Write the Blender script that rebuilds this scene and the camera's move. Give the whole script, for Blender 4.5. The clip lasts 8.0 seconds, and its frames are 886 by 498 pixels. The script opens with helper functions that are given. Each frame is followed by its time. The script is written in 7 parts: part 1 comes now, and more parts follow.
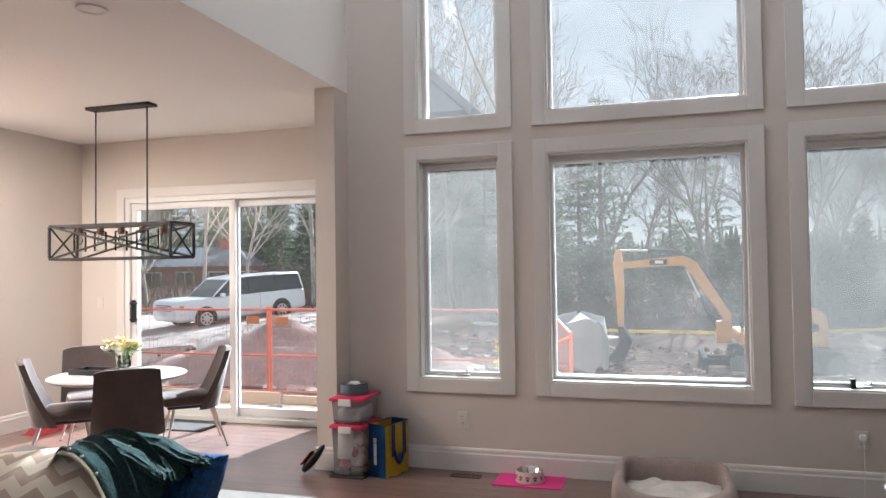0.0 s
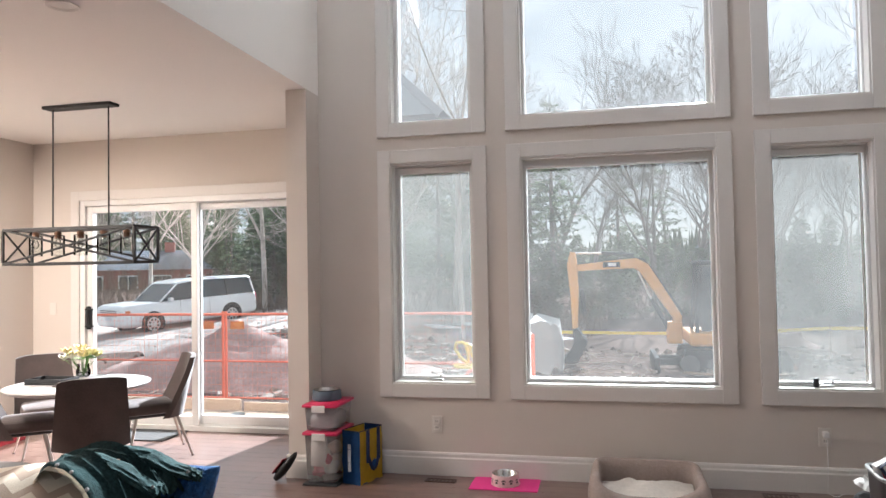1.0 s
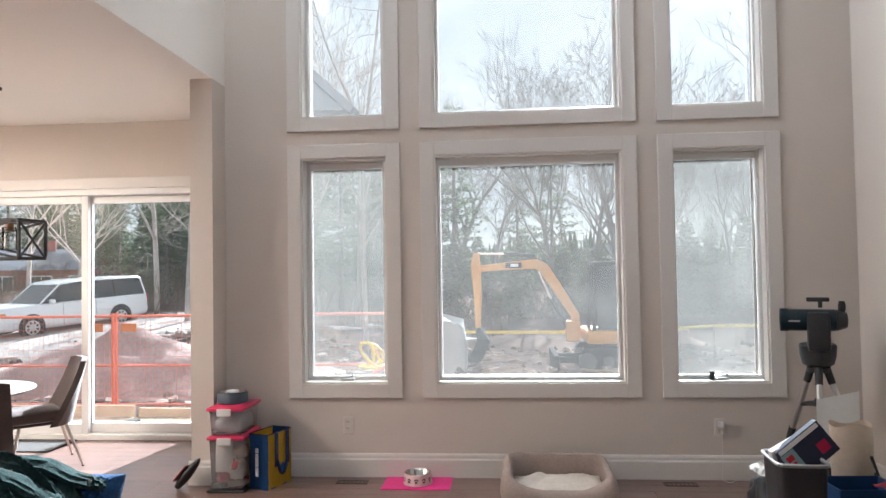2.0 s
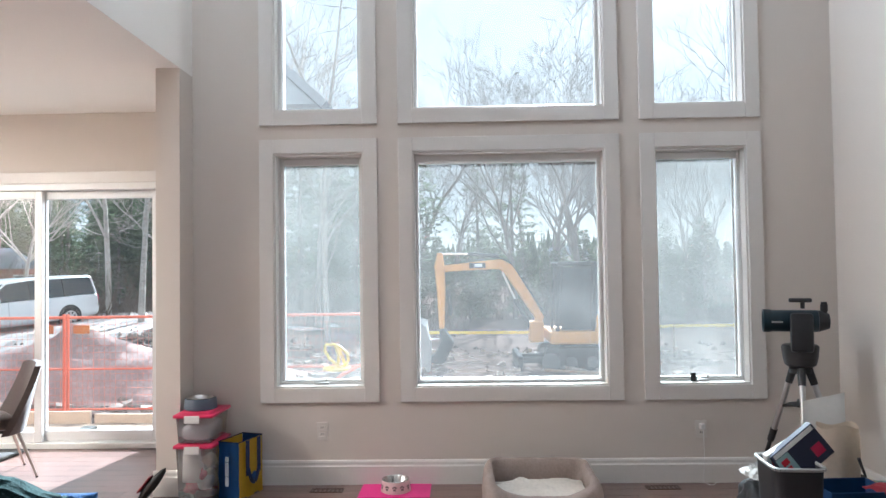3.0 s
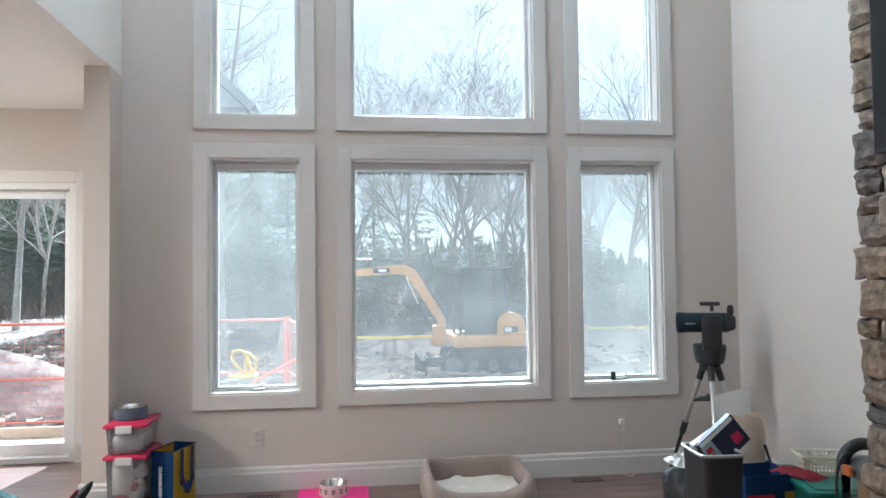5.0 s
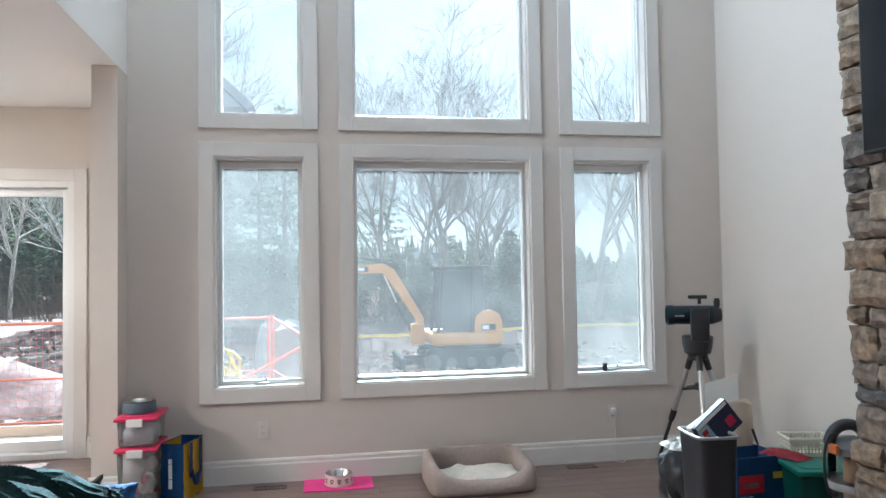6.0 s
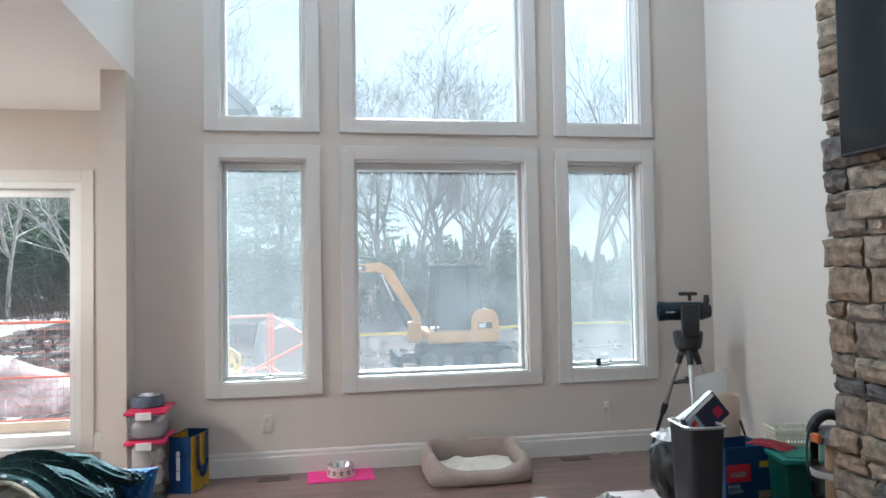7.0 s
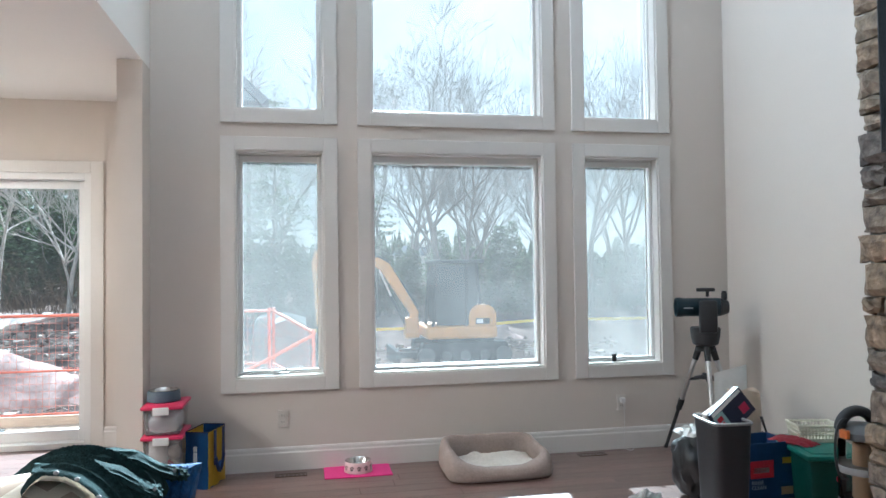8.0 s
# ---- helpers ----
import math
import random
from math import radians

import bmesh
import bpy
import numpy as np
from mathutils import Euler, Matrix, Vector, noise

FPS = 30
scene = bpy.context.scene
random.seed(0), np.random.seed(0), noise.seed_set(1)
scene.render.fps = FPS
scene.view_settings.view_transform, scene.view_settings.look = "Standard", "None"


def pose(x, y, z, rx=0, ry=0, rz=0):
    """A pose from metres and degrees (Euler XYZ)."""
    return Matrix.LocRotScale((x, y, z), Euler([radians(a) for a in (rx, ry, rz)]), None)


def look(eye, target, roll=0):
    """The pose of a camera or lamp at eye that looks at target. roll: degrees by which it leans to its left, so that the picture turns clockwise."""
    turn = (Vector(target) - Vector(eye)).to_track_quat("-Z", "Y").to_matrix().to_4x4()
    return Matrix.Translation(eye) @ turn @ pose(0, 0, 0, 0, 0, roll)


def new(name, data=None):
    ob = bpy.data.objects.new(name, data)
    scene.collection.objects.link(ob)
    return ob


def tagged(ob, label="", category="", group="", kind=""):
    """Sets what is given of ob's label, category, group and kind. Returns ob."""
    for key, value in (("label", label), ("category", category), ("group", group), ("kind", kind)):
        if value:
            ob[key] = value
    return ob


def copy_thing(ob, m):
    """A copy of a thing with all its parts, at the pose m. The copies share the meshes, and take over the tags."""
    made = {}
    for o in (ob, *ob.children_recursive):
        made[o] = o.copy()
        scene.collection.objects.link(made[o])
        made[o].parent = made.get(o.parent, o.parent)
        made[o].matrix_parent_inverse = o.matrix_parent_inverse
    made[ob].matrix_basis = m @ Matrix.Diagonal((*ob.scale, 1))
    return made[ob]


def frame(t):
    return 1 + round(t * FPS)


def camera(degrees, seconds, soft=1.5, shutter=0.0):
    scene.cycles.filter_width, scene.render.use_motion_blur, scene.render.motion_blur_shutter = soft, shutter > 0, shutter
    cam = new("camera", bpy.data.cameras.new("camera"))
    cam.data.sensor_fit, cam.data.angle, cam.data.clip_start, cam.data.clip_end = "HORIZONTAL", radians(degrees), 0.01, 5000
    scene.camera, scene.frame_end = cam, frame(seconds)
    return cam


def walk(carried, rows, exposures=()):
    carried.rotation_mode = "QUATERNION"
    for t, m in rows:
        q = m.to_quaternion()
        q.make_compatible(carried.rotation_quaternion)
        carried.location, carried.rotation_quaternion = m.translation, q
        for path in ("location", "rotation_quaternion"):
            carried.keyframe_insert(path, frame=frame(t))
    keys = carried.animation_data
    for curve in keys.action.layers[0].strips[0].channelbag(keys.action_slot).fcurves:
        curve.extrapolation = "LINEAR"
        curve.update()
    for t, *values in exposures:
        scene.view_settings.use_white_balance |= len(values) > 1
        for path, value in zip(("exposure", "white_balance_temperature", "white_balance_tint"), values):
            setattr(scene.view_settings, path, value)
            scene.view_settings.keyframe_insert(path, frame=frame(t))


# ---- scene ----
cam = camera(63.7, 8.0)
PATH = [
    (0, (0.307, -4.878, 1.411), (-0.274, -2.965, 1.469), -0.8),
    (0.5, (0.205, -4.895, 1.428), (-0.326, -2.968, 1.487), -1.0),
    (1, (0.136, -4.914, 1.425), (-0.307, -2.964, 1.488), -1.0),
    (1.5, (0.09, -4.917, 1.429), (-0.207, -2.94, 1.489), -1.0),
    (2, (0.046, -4.889, 1.404), (-0.123, -2.897, 1.466), -0.9),
    (3.5, (-0.195, -4.721, 1.406), (-0.197, -2.722, 1.467), -0.8),
    (4, (-0.264, -4.753, 1.41), (-0.188, -2.755, 1.477), -0.8),
    (4.5, (-0.31, -4.812, 1.421), (-0.138, -2.821, 1.491), -0.7),
    (6, (-0.657, -4.993, 1.387), (-0.316, -3.024, 1.456), -0.9),
    (6.5, (-0.674, -5.076, 1.382), (-0.327, -3.107, 1.452), -1.0),
    (7, (-0.7, -5.14, 1.38), (-0.348, -3.173, 1.446), -1.0),
    (7.5, (-0.78, -5.141, 1.407), (-0.418, -3.174, 1.457), -0.8),
    (8, (-0.892, -5.066, 1.374), (-0.511, -3.104, 1.428), -0.7),
]
walk(cam, [(t, look(eye, target, roll)) for t, eye, target, roll in PATH],
     [(0, 2.12, 5440, 8), (0.5, 2.22, 5490, 8), (1.5, 2.32, 5540, 8), (2.2, 2.42, 5480, 7), (3.4, 2.54, 5030, 2), (4.5, 2.52, 4970, 0), (6.5, 2.56, 4890, -1), (8, 2.51, 4910, -1)])

# the sun stands ahead of the windows, a little to the right
SUN_AZ, SUN_EL = radians(8), radians(35)  # azimuth from +y towards +x
sky_world = bpy.data.worlds.new("sky")
scene.world = sky_world
sky_world.use_nodes = True
wn = sky_world.node_tree.nodes
wl = sky_world.node_tree.links
wn.clear()
w_out = wn.new("ShaderNodeOutputWorld")
w_bg = wn.new("ShaderNodeBackground")
w_sky = wn.new("ShaderNodeTexSky")
w_sky.sky_type = "NISHITA"
w_sky.sun_disc = False
w_sky.sun_elevation, w_sky.sun_rotation = SUN_EL, SUN_AZ
w_sky.air_density, w_sky.dust_density, w_sky.ozone_density = 1.0, 1.5, 1.0
# thin high cloud over the whole sky
w_co = wn.new("ShaderNodeTexCoord")
w_map = wn.new("ShaderNodeMapping")
w_map.inputs["Scale"].default_value = (1.0, 1.0, 3.2)
w_noise = wn.new("ShaderNodeTexNoise")
w_noise.inputs["Scale"].default_value = 2.6
w_noise.inputs["Detail"].default_value = 7
w_noise.inputs["Roughness"].default_value = 0.55
w_ramp = wn.new("ShaderNodeValToRGB")
w_ramp.color_ramp.elements[0].position, w_ramp.color_ramp.elements[0].color = 0.38, (2.5, 2.66, 2.70, 1)
w_ramp.color_ramp.elements[1].position, w_ramp.color_ramp.elements[1].color = 0.60, (3.7, 3.70, 3.60, 1)
w_mix = wn.new("ShaderNodeMix")
w_mix.data_type = "RGBA"
w_mix.inputs["Factor"].default_value = 0.93
wl.new(w_co.outputs["Generated"], w_map.inputs["Vector"])
wl.new(w_map.outputs["Vector"], w_noise.inputs["Vector"])
wl.new(w_noise.outputs["Fac"], w_ramp.inputs["Fac"])
wl.new(w_ramp.outputs["Color"], w_mix.inputs["B"])
wl.new(w_sky.outputs["Color"], w_mix.inputs["A"])
wl.new(w_mix.outputs["Result"], w_bg.inputs["Color"])
w_bg.inputs["Strength"].default_value = 0.045
wl.new(w_bg.outputs["Background"], w_out.inputs["Surface"])

sun = new("sun", bpy.data.lights.new("sun", "SUN"))
sun.data.energy, sun.data.angle, sun.data.color = 5.0, radians(0.6), (1.0, 0.95, 0.88)
sun_dir = Vector((math.sin(SUN_AZ) * math.cos(SUN_EL), math.cos(SUN_AZ) * math.cos(SUN_EL), math.sin(SUN_EL)))
sun.matrix_world = look(sun_dir * 60, (0, 0, 0))


def fill_light(x, y, z, wide, high, target, watts, colour=(1.0, 0.985, 0.965)):
    """An added area lamp, out of view, that brightens the room with soft daylight colour."""
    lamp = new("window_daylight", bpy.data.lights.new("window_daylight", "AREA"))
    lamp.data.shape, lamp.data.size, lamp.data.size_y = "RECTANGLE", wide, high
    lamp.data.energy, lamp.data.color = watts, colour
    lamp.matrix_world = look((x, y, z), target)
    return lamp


# added fill at unseen openings: back wall, upper left wall, dining ceiling
fill_light(0.2, -9.40, 4.1, 3.6, 0.9, (0.2, 0, 2.2), 3)
fill_light(-2.05, -1.6, 4.7, 2.2, 0.8, (0.6, -4.0, 5.3), 38)
# this one adds warm fill in place of bounce off the sunlit floor
fill_light(-4.77, -1.55, 2.80, 0.85, 1.0, (-4.77, -1.54, 0), 46, (1.0, 0.80, 0.62))

# ---- materials ----


def material(name):
    m = bpy.data.materials.new(name)
    m.use_nodes = True
    nt = m.node_tree
    return m, nt, nt.nodes["Principled BSDF"]


def node(nt, kind, **values):
    n = nt.nodes.new(kind)
    for k, v in values.items():
        n.inputs[k].default_value = v
    return n


def surface(name, colour, rough=0.6, metal=0.0, vary=0.12, grain=40.0, blotch=3.0, bump=0.15, bump_scale=None, random_tone=0.0, coat=0.0, stretch=(1, 1, 1), dark=None, space="Object"):
    """Paint, plastic, cloth, metal, earth: a base colour with fine grain, broad blotches and relief."""
    m, nt, b = material(name)
    L = nt.links
    co = nt.nodes.new("ShaderNodeTexCoord")
    mp = node(nt, "ShaderNodeMapping", Scale=stretch)
    L.new(co.outputs[space], mp.inputs["Vector"])
    n1 = node(nt, "ShaderNodeTexNoise", Scale=grain, Detail=4.0, Roughness=0.6)
    n2 = node(nt, "ShaderNodeTexNoise", Scale=blotch, Detail=3.0, Roughness=0.55)
    L.new(mp.outputs["Vector"], n1.inputs["Vector"])
    L.new(mp.outputs["Vector"], n2.inputs["Vector"])
    add = nt.nodes.new("ShaderNodeMath")
    add.operation = "ADD"
    L.new(n1.outputs["Fac"], add.inputs[0])
    L.new(n2.outputs["Fac"], add.inputs[1])
    last = add.outputs["Value"]
    if random_tone:
        info = nt.nodes.new("ShaderNodeObjectInfo")
        mul = nt.nodes.new("ShaderNodeMath")
        mul.operation = "MULTIPLY_ADD"
        mul.inputs[1].default_value = random_tone
        L.new(info.outputs["Random"], mul.inputs[0])
        L.new(last, mul.inputs[2])
        last = mul.outputs["Value"]
    rng = node(nt, "ShaderNodeMapRange")
    rng.inputs["From Min"].default_value = 0.65
    rng.inputs["From Max"].default_value = 1.35 + random_tone
    L.new(last, rng.inputs["Value"])
    mix = nt.nodes.new("ShaderNodeMix")
    mix.data_type = "RGBA"
    lo = dark or tuple(c * (1 - vary) for c in colour)
    hi = tuple(min(1, c * (1 + vary)) for c in colour)
    mix.inputs["A"].default_value = (*lo, 1)
    mix.inputs["B"].default_value = (*hi, 1)
    L.new(rng.outputs["Result"], mix.inputs["Factor"])
    L.new(mix.outputs["Result"], b.inputs["Base Color"])
    b.inputs["Roughness"].default_value = rough
    b.inputs["Metallic"].default_value = metal
    if coat:
        b.inputs["Coat Weight"].default_value = coat
        b.inputs["Coat Roughness"].default_value = 0.16
    if bump:
        bp = node(nt, "ShaderNodeBump", Strength=bump, Distance=0.01)
        src = n1
        if bump_scale:
            src = node(nt, "ShaderNodeTexNoise", Scale=bump_scale, Detail=4.0)
            L.new(mp.outputs["Vector"], src.inputs["Vector"])
        L.new(src.outputs["Fac"], bp.inputs["Height"])
        L.new(bp.outputs["Normal"], b.inputs["Normal"])
    return m


def glass_pane(name, tint, dust, dust_colour=(0.8, 0.82, 0.82), ior=1.5, cloudy=False):
    """Window glass: clear, with a film of dust and haze that the daylight catches, and a faint mirror."""
    m, nt, b = material(name)
    L = nt.links
    nt.nodes.remove(b)
    clear = node(nt, "ShaderNodeBsdfTransparent", Color=(*tint, 1))
    film = node(nt, "ShaderNodeBsdfDiffuse" if cloudy else "ShaderNodeBsdfTranslucent", Color=(*dust_colour, 1))
    co = nt.nodes.new("ShaderNodeTexCoord")
    n = node(nt, "ShaderNodeTexNoise", Scale=2.2, Detail=6.0, Roughness=0.6)
    L.new(co.outputs["Object"], n.inputs["Vector"])
    r = node(nt, "ShaderNodeMapRange")
    r.inputs["From Min"].default_value, r.inputs["From Max"].default_value = 0.3, 0.7
    r.inputs["To Min"].default_value, r.inputs["To Max"].default_value = dust * 0.7, dust * 1.3
    L.new(n.outputs["Fac"], r.inputs["Value"])
    mix = nt.nodes.new("ShaderNodeMixShader")
    L.new(r.outputs["Result"], mix.inputs["Fac"])
    L.new(clear.outputs[0], mix.inputs[1])
    L.new(film.outputs[0], mix.inputs[2])
    mirror = node(nt, "ShaderNodeBsdfGlossy", Roughness=0.01)
    fr = node(nt, "ShaderNodeFresnel", IOR=ior)
    mix2 = nt.nodes.new("ShaderNodeMixShader")
    L.new(fr.outputs[0], mix2.inputs["Fac"])
    L.new(mix.outputs[0], mix2.inputs[1])
    L.new(mirror.outputs[0], mix2.inputs[2])
    L.new(mix2.outputs[0], nt.nodes["Material Output"].inputs["Surface"])
    return m


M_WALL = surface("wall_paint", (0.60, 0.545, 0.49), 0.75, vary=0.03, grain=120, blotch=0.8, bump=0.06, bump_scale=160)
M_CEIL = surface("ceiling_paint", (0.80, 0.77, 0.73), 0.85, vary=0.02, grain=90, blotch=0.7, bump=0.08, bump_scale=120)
M_TRIM = surface("trim_paint", (0.65, 0.62, 0.585), 0.42, vary=0.025, grain=70, blotch=1.5, bump=0.03)
M_VINYL = surface("white_vinyl", (0.74, 0.73, 0.71), 0.35, vary=0.02, grain=60, blotch=2, bump=0.02)
# the pane's film stands for dust and also for veiling glare over the view
M_GLASS = glass_pane("window_glass", (0.93, 0.935, 0.92), 0.034, (0.8, 0.79, 0.77))
M_DOORGLASS = glass_pane("door_glass", (0.975, 0.985, 0.98), 0.004, ior=1.4)
M_SCREEN = glass_pane("insect_screen", (0.84, 0.845, 0.84), 0.070, (0.56, 0.56, 0.55))
M_DARK = surface("dark_plastic", (0.02, 0.021, 0.023), 0.45, vary=0.2)
M_BLACKMETAL = surface("black_metal", (0.010, 0.010, 0.010), 0.55, 0.1, vary=0.2)
M_CHROME = surface("brushed_metal", (0.62, 0.62, 0.62), 0.28, 1.0, vary=0.06, bump=0.02)
M_PLANK = surface("hardwood", (0.165, 0.100, 0.082), 0.38, vary=0.4, grain=9, blotch=2.2, bump=0.05, random_tone=0.35, stretch=(1.2, 14, 14), coat=0.6)
M_SUBFLOOR = surface("floor_gap", (0.03, 0.018, 0.012), 0.8)
M_GROUND = surface("bare_earth", (0.112, 0.086, 0.076), 0.95, vary=0.45, grain=5.5, blotch=0.35, bump=0.9, bump_scale=3.0)

# ---- building helpers ----


def box(bm, x0, x1, y0, y1, z0, z1, bevel=0.0, matrix=None):
    """Adds a box, its edges rounded by bevel."""
    r = bmesh.ops.create_cube(bm, size=1.0)
    m = Matrix.Translation(((x0 + x1) / 2, (y0 + y1) / 2, (z0 + z1) / 2)) @ Matrix.Diagonal((abs(x1 - x0), abs(y1 - y0), abs(z1 - z0), 1))
    bmesh.ops.transform(bm, matrix=(matrix @ m) if matrix else m, verts=r["verts"])
    if bevel:
        es = {e for v in r["verts"] for e in v.link_edges}
        bmesh.ops.bevel(bm, geom=list(es), offset=bevel, segments=2, affect="EDGES", profile=0.5)
    return r["verts"]


def rod(bm, a, b, r0, r1=None, sides=10, caps=True):
    """Adds a round bar from a to b."""
    a, b = Vector(a), Vector(b)
    d = b - a
    m = Matrix.Translation((a + b) / 2) @ d.to_track_quat("Z", "Y").to_matrix().to_4x4()
    return bmesh.ops.create_cone(bm, cap_ends=caps, segments=sides, radius1=r0, radius2=r0 if r1 is None else r1, depth=d.length, matrix=m)["verts"]


def sweep(bm, pts, r, n=8):
    """One smooth round bar along a bent line."""
    pts = [Vector(p) for p in pts]
    rings = []
    for i, p in enumerate(pts):
        d = (pts[min(len(pts) - 1, i + 1)] - pts[max(0, i - 1)]).normalized()
        s = d.cross(Vector((0.13, 0.97, 0.21))).normalized()
        t = d.cross(s)
        rings.append([bm.verts.new(p + (s * math.cos(2 * math.pi * k / n) + t * math.sin(2 * math.pi * k / n)) * r) for k in range(n)])
    for a, b in zip(rings, rings[1:]):
        for k in range(n):
            bm.faces.new((a[k], a[(k + 1) % n], b[(k + 1) % n], b[k]))
    bm.faces.new(rings[0][::-1])
    bm.faces.new(rings[-1])


def lathe(bm, profile, sides=32, matrix=None, top=True):
    """Turns a profile of (radius, height) about the z axis."""
    rings = []
    for r, z in profile:
        ring = []
        for i in range(sides):
            a = 2 * math.pi * i / sides
            p = Vector((r * math.cos(a), r * math.sin(a), z))
            ring.append(bm.verts.new(matrix @ p if matrix else p))
        rings.append(ring)
    for r0, r1 in zip(rings, rings[1:]):
        for i in range(sides):
            j = (i + 1) % sides
            bm.faces.new((r0[i], r0[j], r1[j], r1[i]))
    bm.faces.new(rings[0][::-1])
    if top:
        bm.faces.new(rings[-1])


def grid_sheet(bm, nu, nv, fn, closed=False):
    """A sheet of nu x nv cells; fn(u, v) gives each corner, u and v from 0 to 1."""
    vs = [[bm.verts.new(fn(i / nu, j / nv)) for j in range(nv + 1)] for i in range(nu + (0 if closed else 1))]
    n = len(vs)
    for i in range(nu):
        for j in range(nv):
            bm.faces.new((vs[i][j], vs[(i + 1) % n][j], vs[(i + 1) % n][j + 1], vs[i][j + 1]))
    return vs


def finish(name, bm, mat, smooth=False):
    bmesh.ops.recalc_face_normals(bm, faces=bm.faces)
    me = bpy.data.meshes.new(name)
    bm.to_mesh(me)
    bm.free()
    me.materials.append(mat)
    if smooth:
        for p in me.polygons:
            p.use_smooth = True
        me.set_sharp_from_angle(angle=radians(40))
    return me


def part(name, bm, mat, parent=None, label="", smooth=False):
    """Links a bmesh as one mesh object, under a thing or a part if one is given."""
    ob = new(name, finish(name, bm, mat, smooth))
    if parent:
        ob.parent = parent
    if label:
        ob["label"] = label
    return ob


def thing(name, at, label, category, group="", kind="", turn=0):
    """An Empty at a thing's base; its parts are built round that base."""
    ob = new(name)
    ob.matrix_basis = pose(*at, 0, 0, turn)
    return tagged(ob, label, category, group, kind)


def structure(name, bm, mat, label, category):
    return tagged(part(name, bm, mat), label, category, kind="structure")


# ---- the room ----
X_L, X_R = -1.91, 2.36       # the tall room's side walls
X_P = -2.065                 # dining side of the stub wall
Y_STUB = -0.225
X_D0 = -5.32                 # dining room's far side wall
Y_D = 1.00                   # dining room's end wall
H_D, H_T = 2.74, 5.3         # low and high ceiling
Y_B = -9.5
WT = 0.17                    # wall thickness

W_X = [(-1.455, -0.66), (-0.519, 0.952), (1.088, 1.882)]   # outer edges of the casings
G_X = [(-1.315, -0.79), (-0.392, 0.814), (1.209, 1.731)]   # panes
CAS = 0.092
LOW, HIGH = (0.54, 2.30), (2.395, 4.15)


def wall_with_holes(name, axis, at, thick, span, z0, z1, holes, label, paint=None):
    """A wall from pieces round its openings. axis 'y': the wall stands across y at 'at' and runs along x."""
    bm = bmesh.new()
    us = sorted({span[0], span[1], *(h[0] for h in holes), *(h[1] for h in holes)})
    for u0, u1 in zip(us, us[1:]):
        mid = (u0 + u1) / 2
        cut = sorted((h[2], h[3]) for h in holes if h[0] < mid < h[1])
        z = z0
        for a, b in cut + [(z1, z1)]:
            if a > z + 1e-5:
                if axis == "y":
                    box(bm, u0, u1, at, at + thick, z, a)
                else:
                    box(bm, at, at + thick, u0, u1, z, a)
            z = b
    bmesh.ops.remove_doubles(bm, verts=bm.verts, dist=1e-5)
    return structure(name, bm, paint or M_WALL, label, "wall")


holes = []
for (a, b) in W_X:
    for (z0, z1) in (LOW, HIGH):
        holes.append((a + CAS, b - CAS, z0 + CAS, z1 - CAS))
wall_with_holes("wall_window", "y", 0.0, WT, (X_L, X_R), 0, H_T, holes, "greige painted wall with six windows")
bm = bmesh.new()
box(bm, X_P, X_L, Y_STUB, Y_D + WT, 0, H_D)
structure("wall_stub", bm, M_WALL, "greige painted end of the wall beside the dining area", "wall")
# the high opening is made up, out of view, for a fill lamp
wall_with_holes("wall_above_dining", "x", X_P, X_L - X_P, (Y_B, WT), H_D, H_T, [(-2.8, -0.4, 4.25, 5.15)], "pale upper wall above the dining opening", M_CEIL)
SL = (-4.79, -2.545, 0.0, 2.165)      # rough opening of the sliding door
wall_with_holes("wall_dining_end", "y", Y_D, WT, (X_D0 - WT, X_P), 0, H_D, [SL], "greige painted wall round the sliding door")
bm = bmesh.new()
box(bm, X_D0 - WT, X_D0, Y_B, Y_D, 0, H_D)
structure("wall_dining_side", bm, M_WALL, "warm greige painted dining room wall", "wall")
bm = bmesh.new()
box(bm, X_R, X_R + WT, Y_B, WT, 0, H_T)
structure("wall_right", bm, M_WALL, "plain greige painted side wall", "wall")
# opening added behind the camera for the back fill lamp
wall_with_holes("wall_back", "y", Y_B - WT, WT, (X_D0 - WT, X_R + WT), 0, H_T, [(-1.6, 2.0, 3.65, 4.55)], "plain greige wall with an added high opening for fill light")
bm = bmesh.new()
# pieces leave a made-up gap, out of view, for the dining fill lamp
for x0, x1, y0, y1 in ((X_D0 - WT, X_P, -1.0, Y_D + WT), (X_D0 - WT, X_P, Y_B, -2.1), (X_D0 - WT, -5.22, -2.1, -1.0), (-4.32, X_P, -2.1, -1.0)):
    box(bm, x0, x1, y0, y1, H_D, H_D + 0.2)
structure("ceiling_dining", bm, M_CEIL, "white painted flat ceiling with an added unseen opening for fill light", "ceiling")
bm = bmesh.new()
box(bm, X_P, X_R + WT, Y_B - WT, WT, H_T, H_T + 0.2)
structure("ceiling_tall", bm, M_CEIL, "white painted high ceiling", "ceiling")

bm = bmesh.new()
box(bm, X_D0 - WT, X_R + WT, Y_B - WT, WT, -0.25, -0.022)
box(bm, X_D0 - WT, X_L, WT, Y_D + WT, -0.25, -0.022)
floor = structure("floor", bm, M_SUBFLOOR, "dark brown hardwood plank floor", "floor")

def casing(bm, x0, x1, z0, z1, y, w, t=0.018, sill=True):
    """Four flat boards round an opening, on the wall's inner face at y."""
    e = 0.003
    box(bm, x0, x0 + w, y - t, y, z0, z1, e)
    box(bm, x1 - w, x1, y - t, y, z0, z1, e)
    box(bm, x0 + w, x1 - w, y - t, y, z1 - w, z1, e)
    if sill:
        box(bm, x0 + w, x1 - w, y - t, y, z0, z0 + w, e)


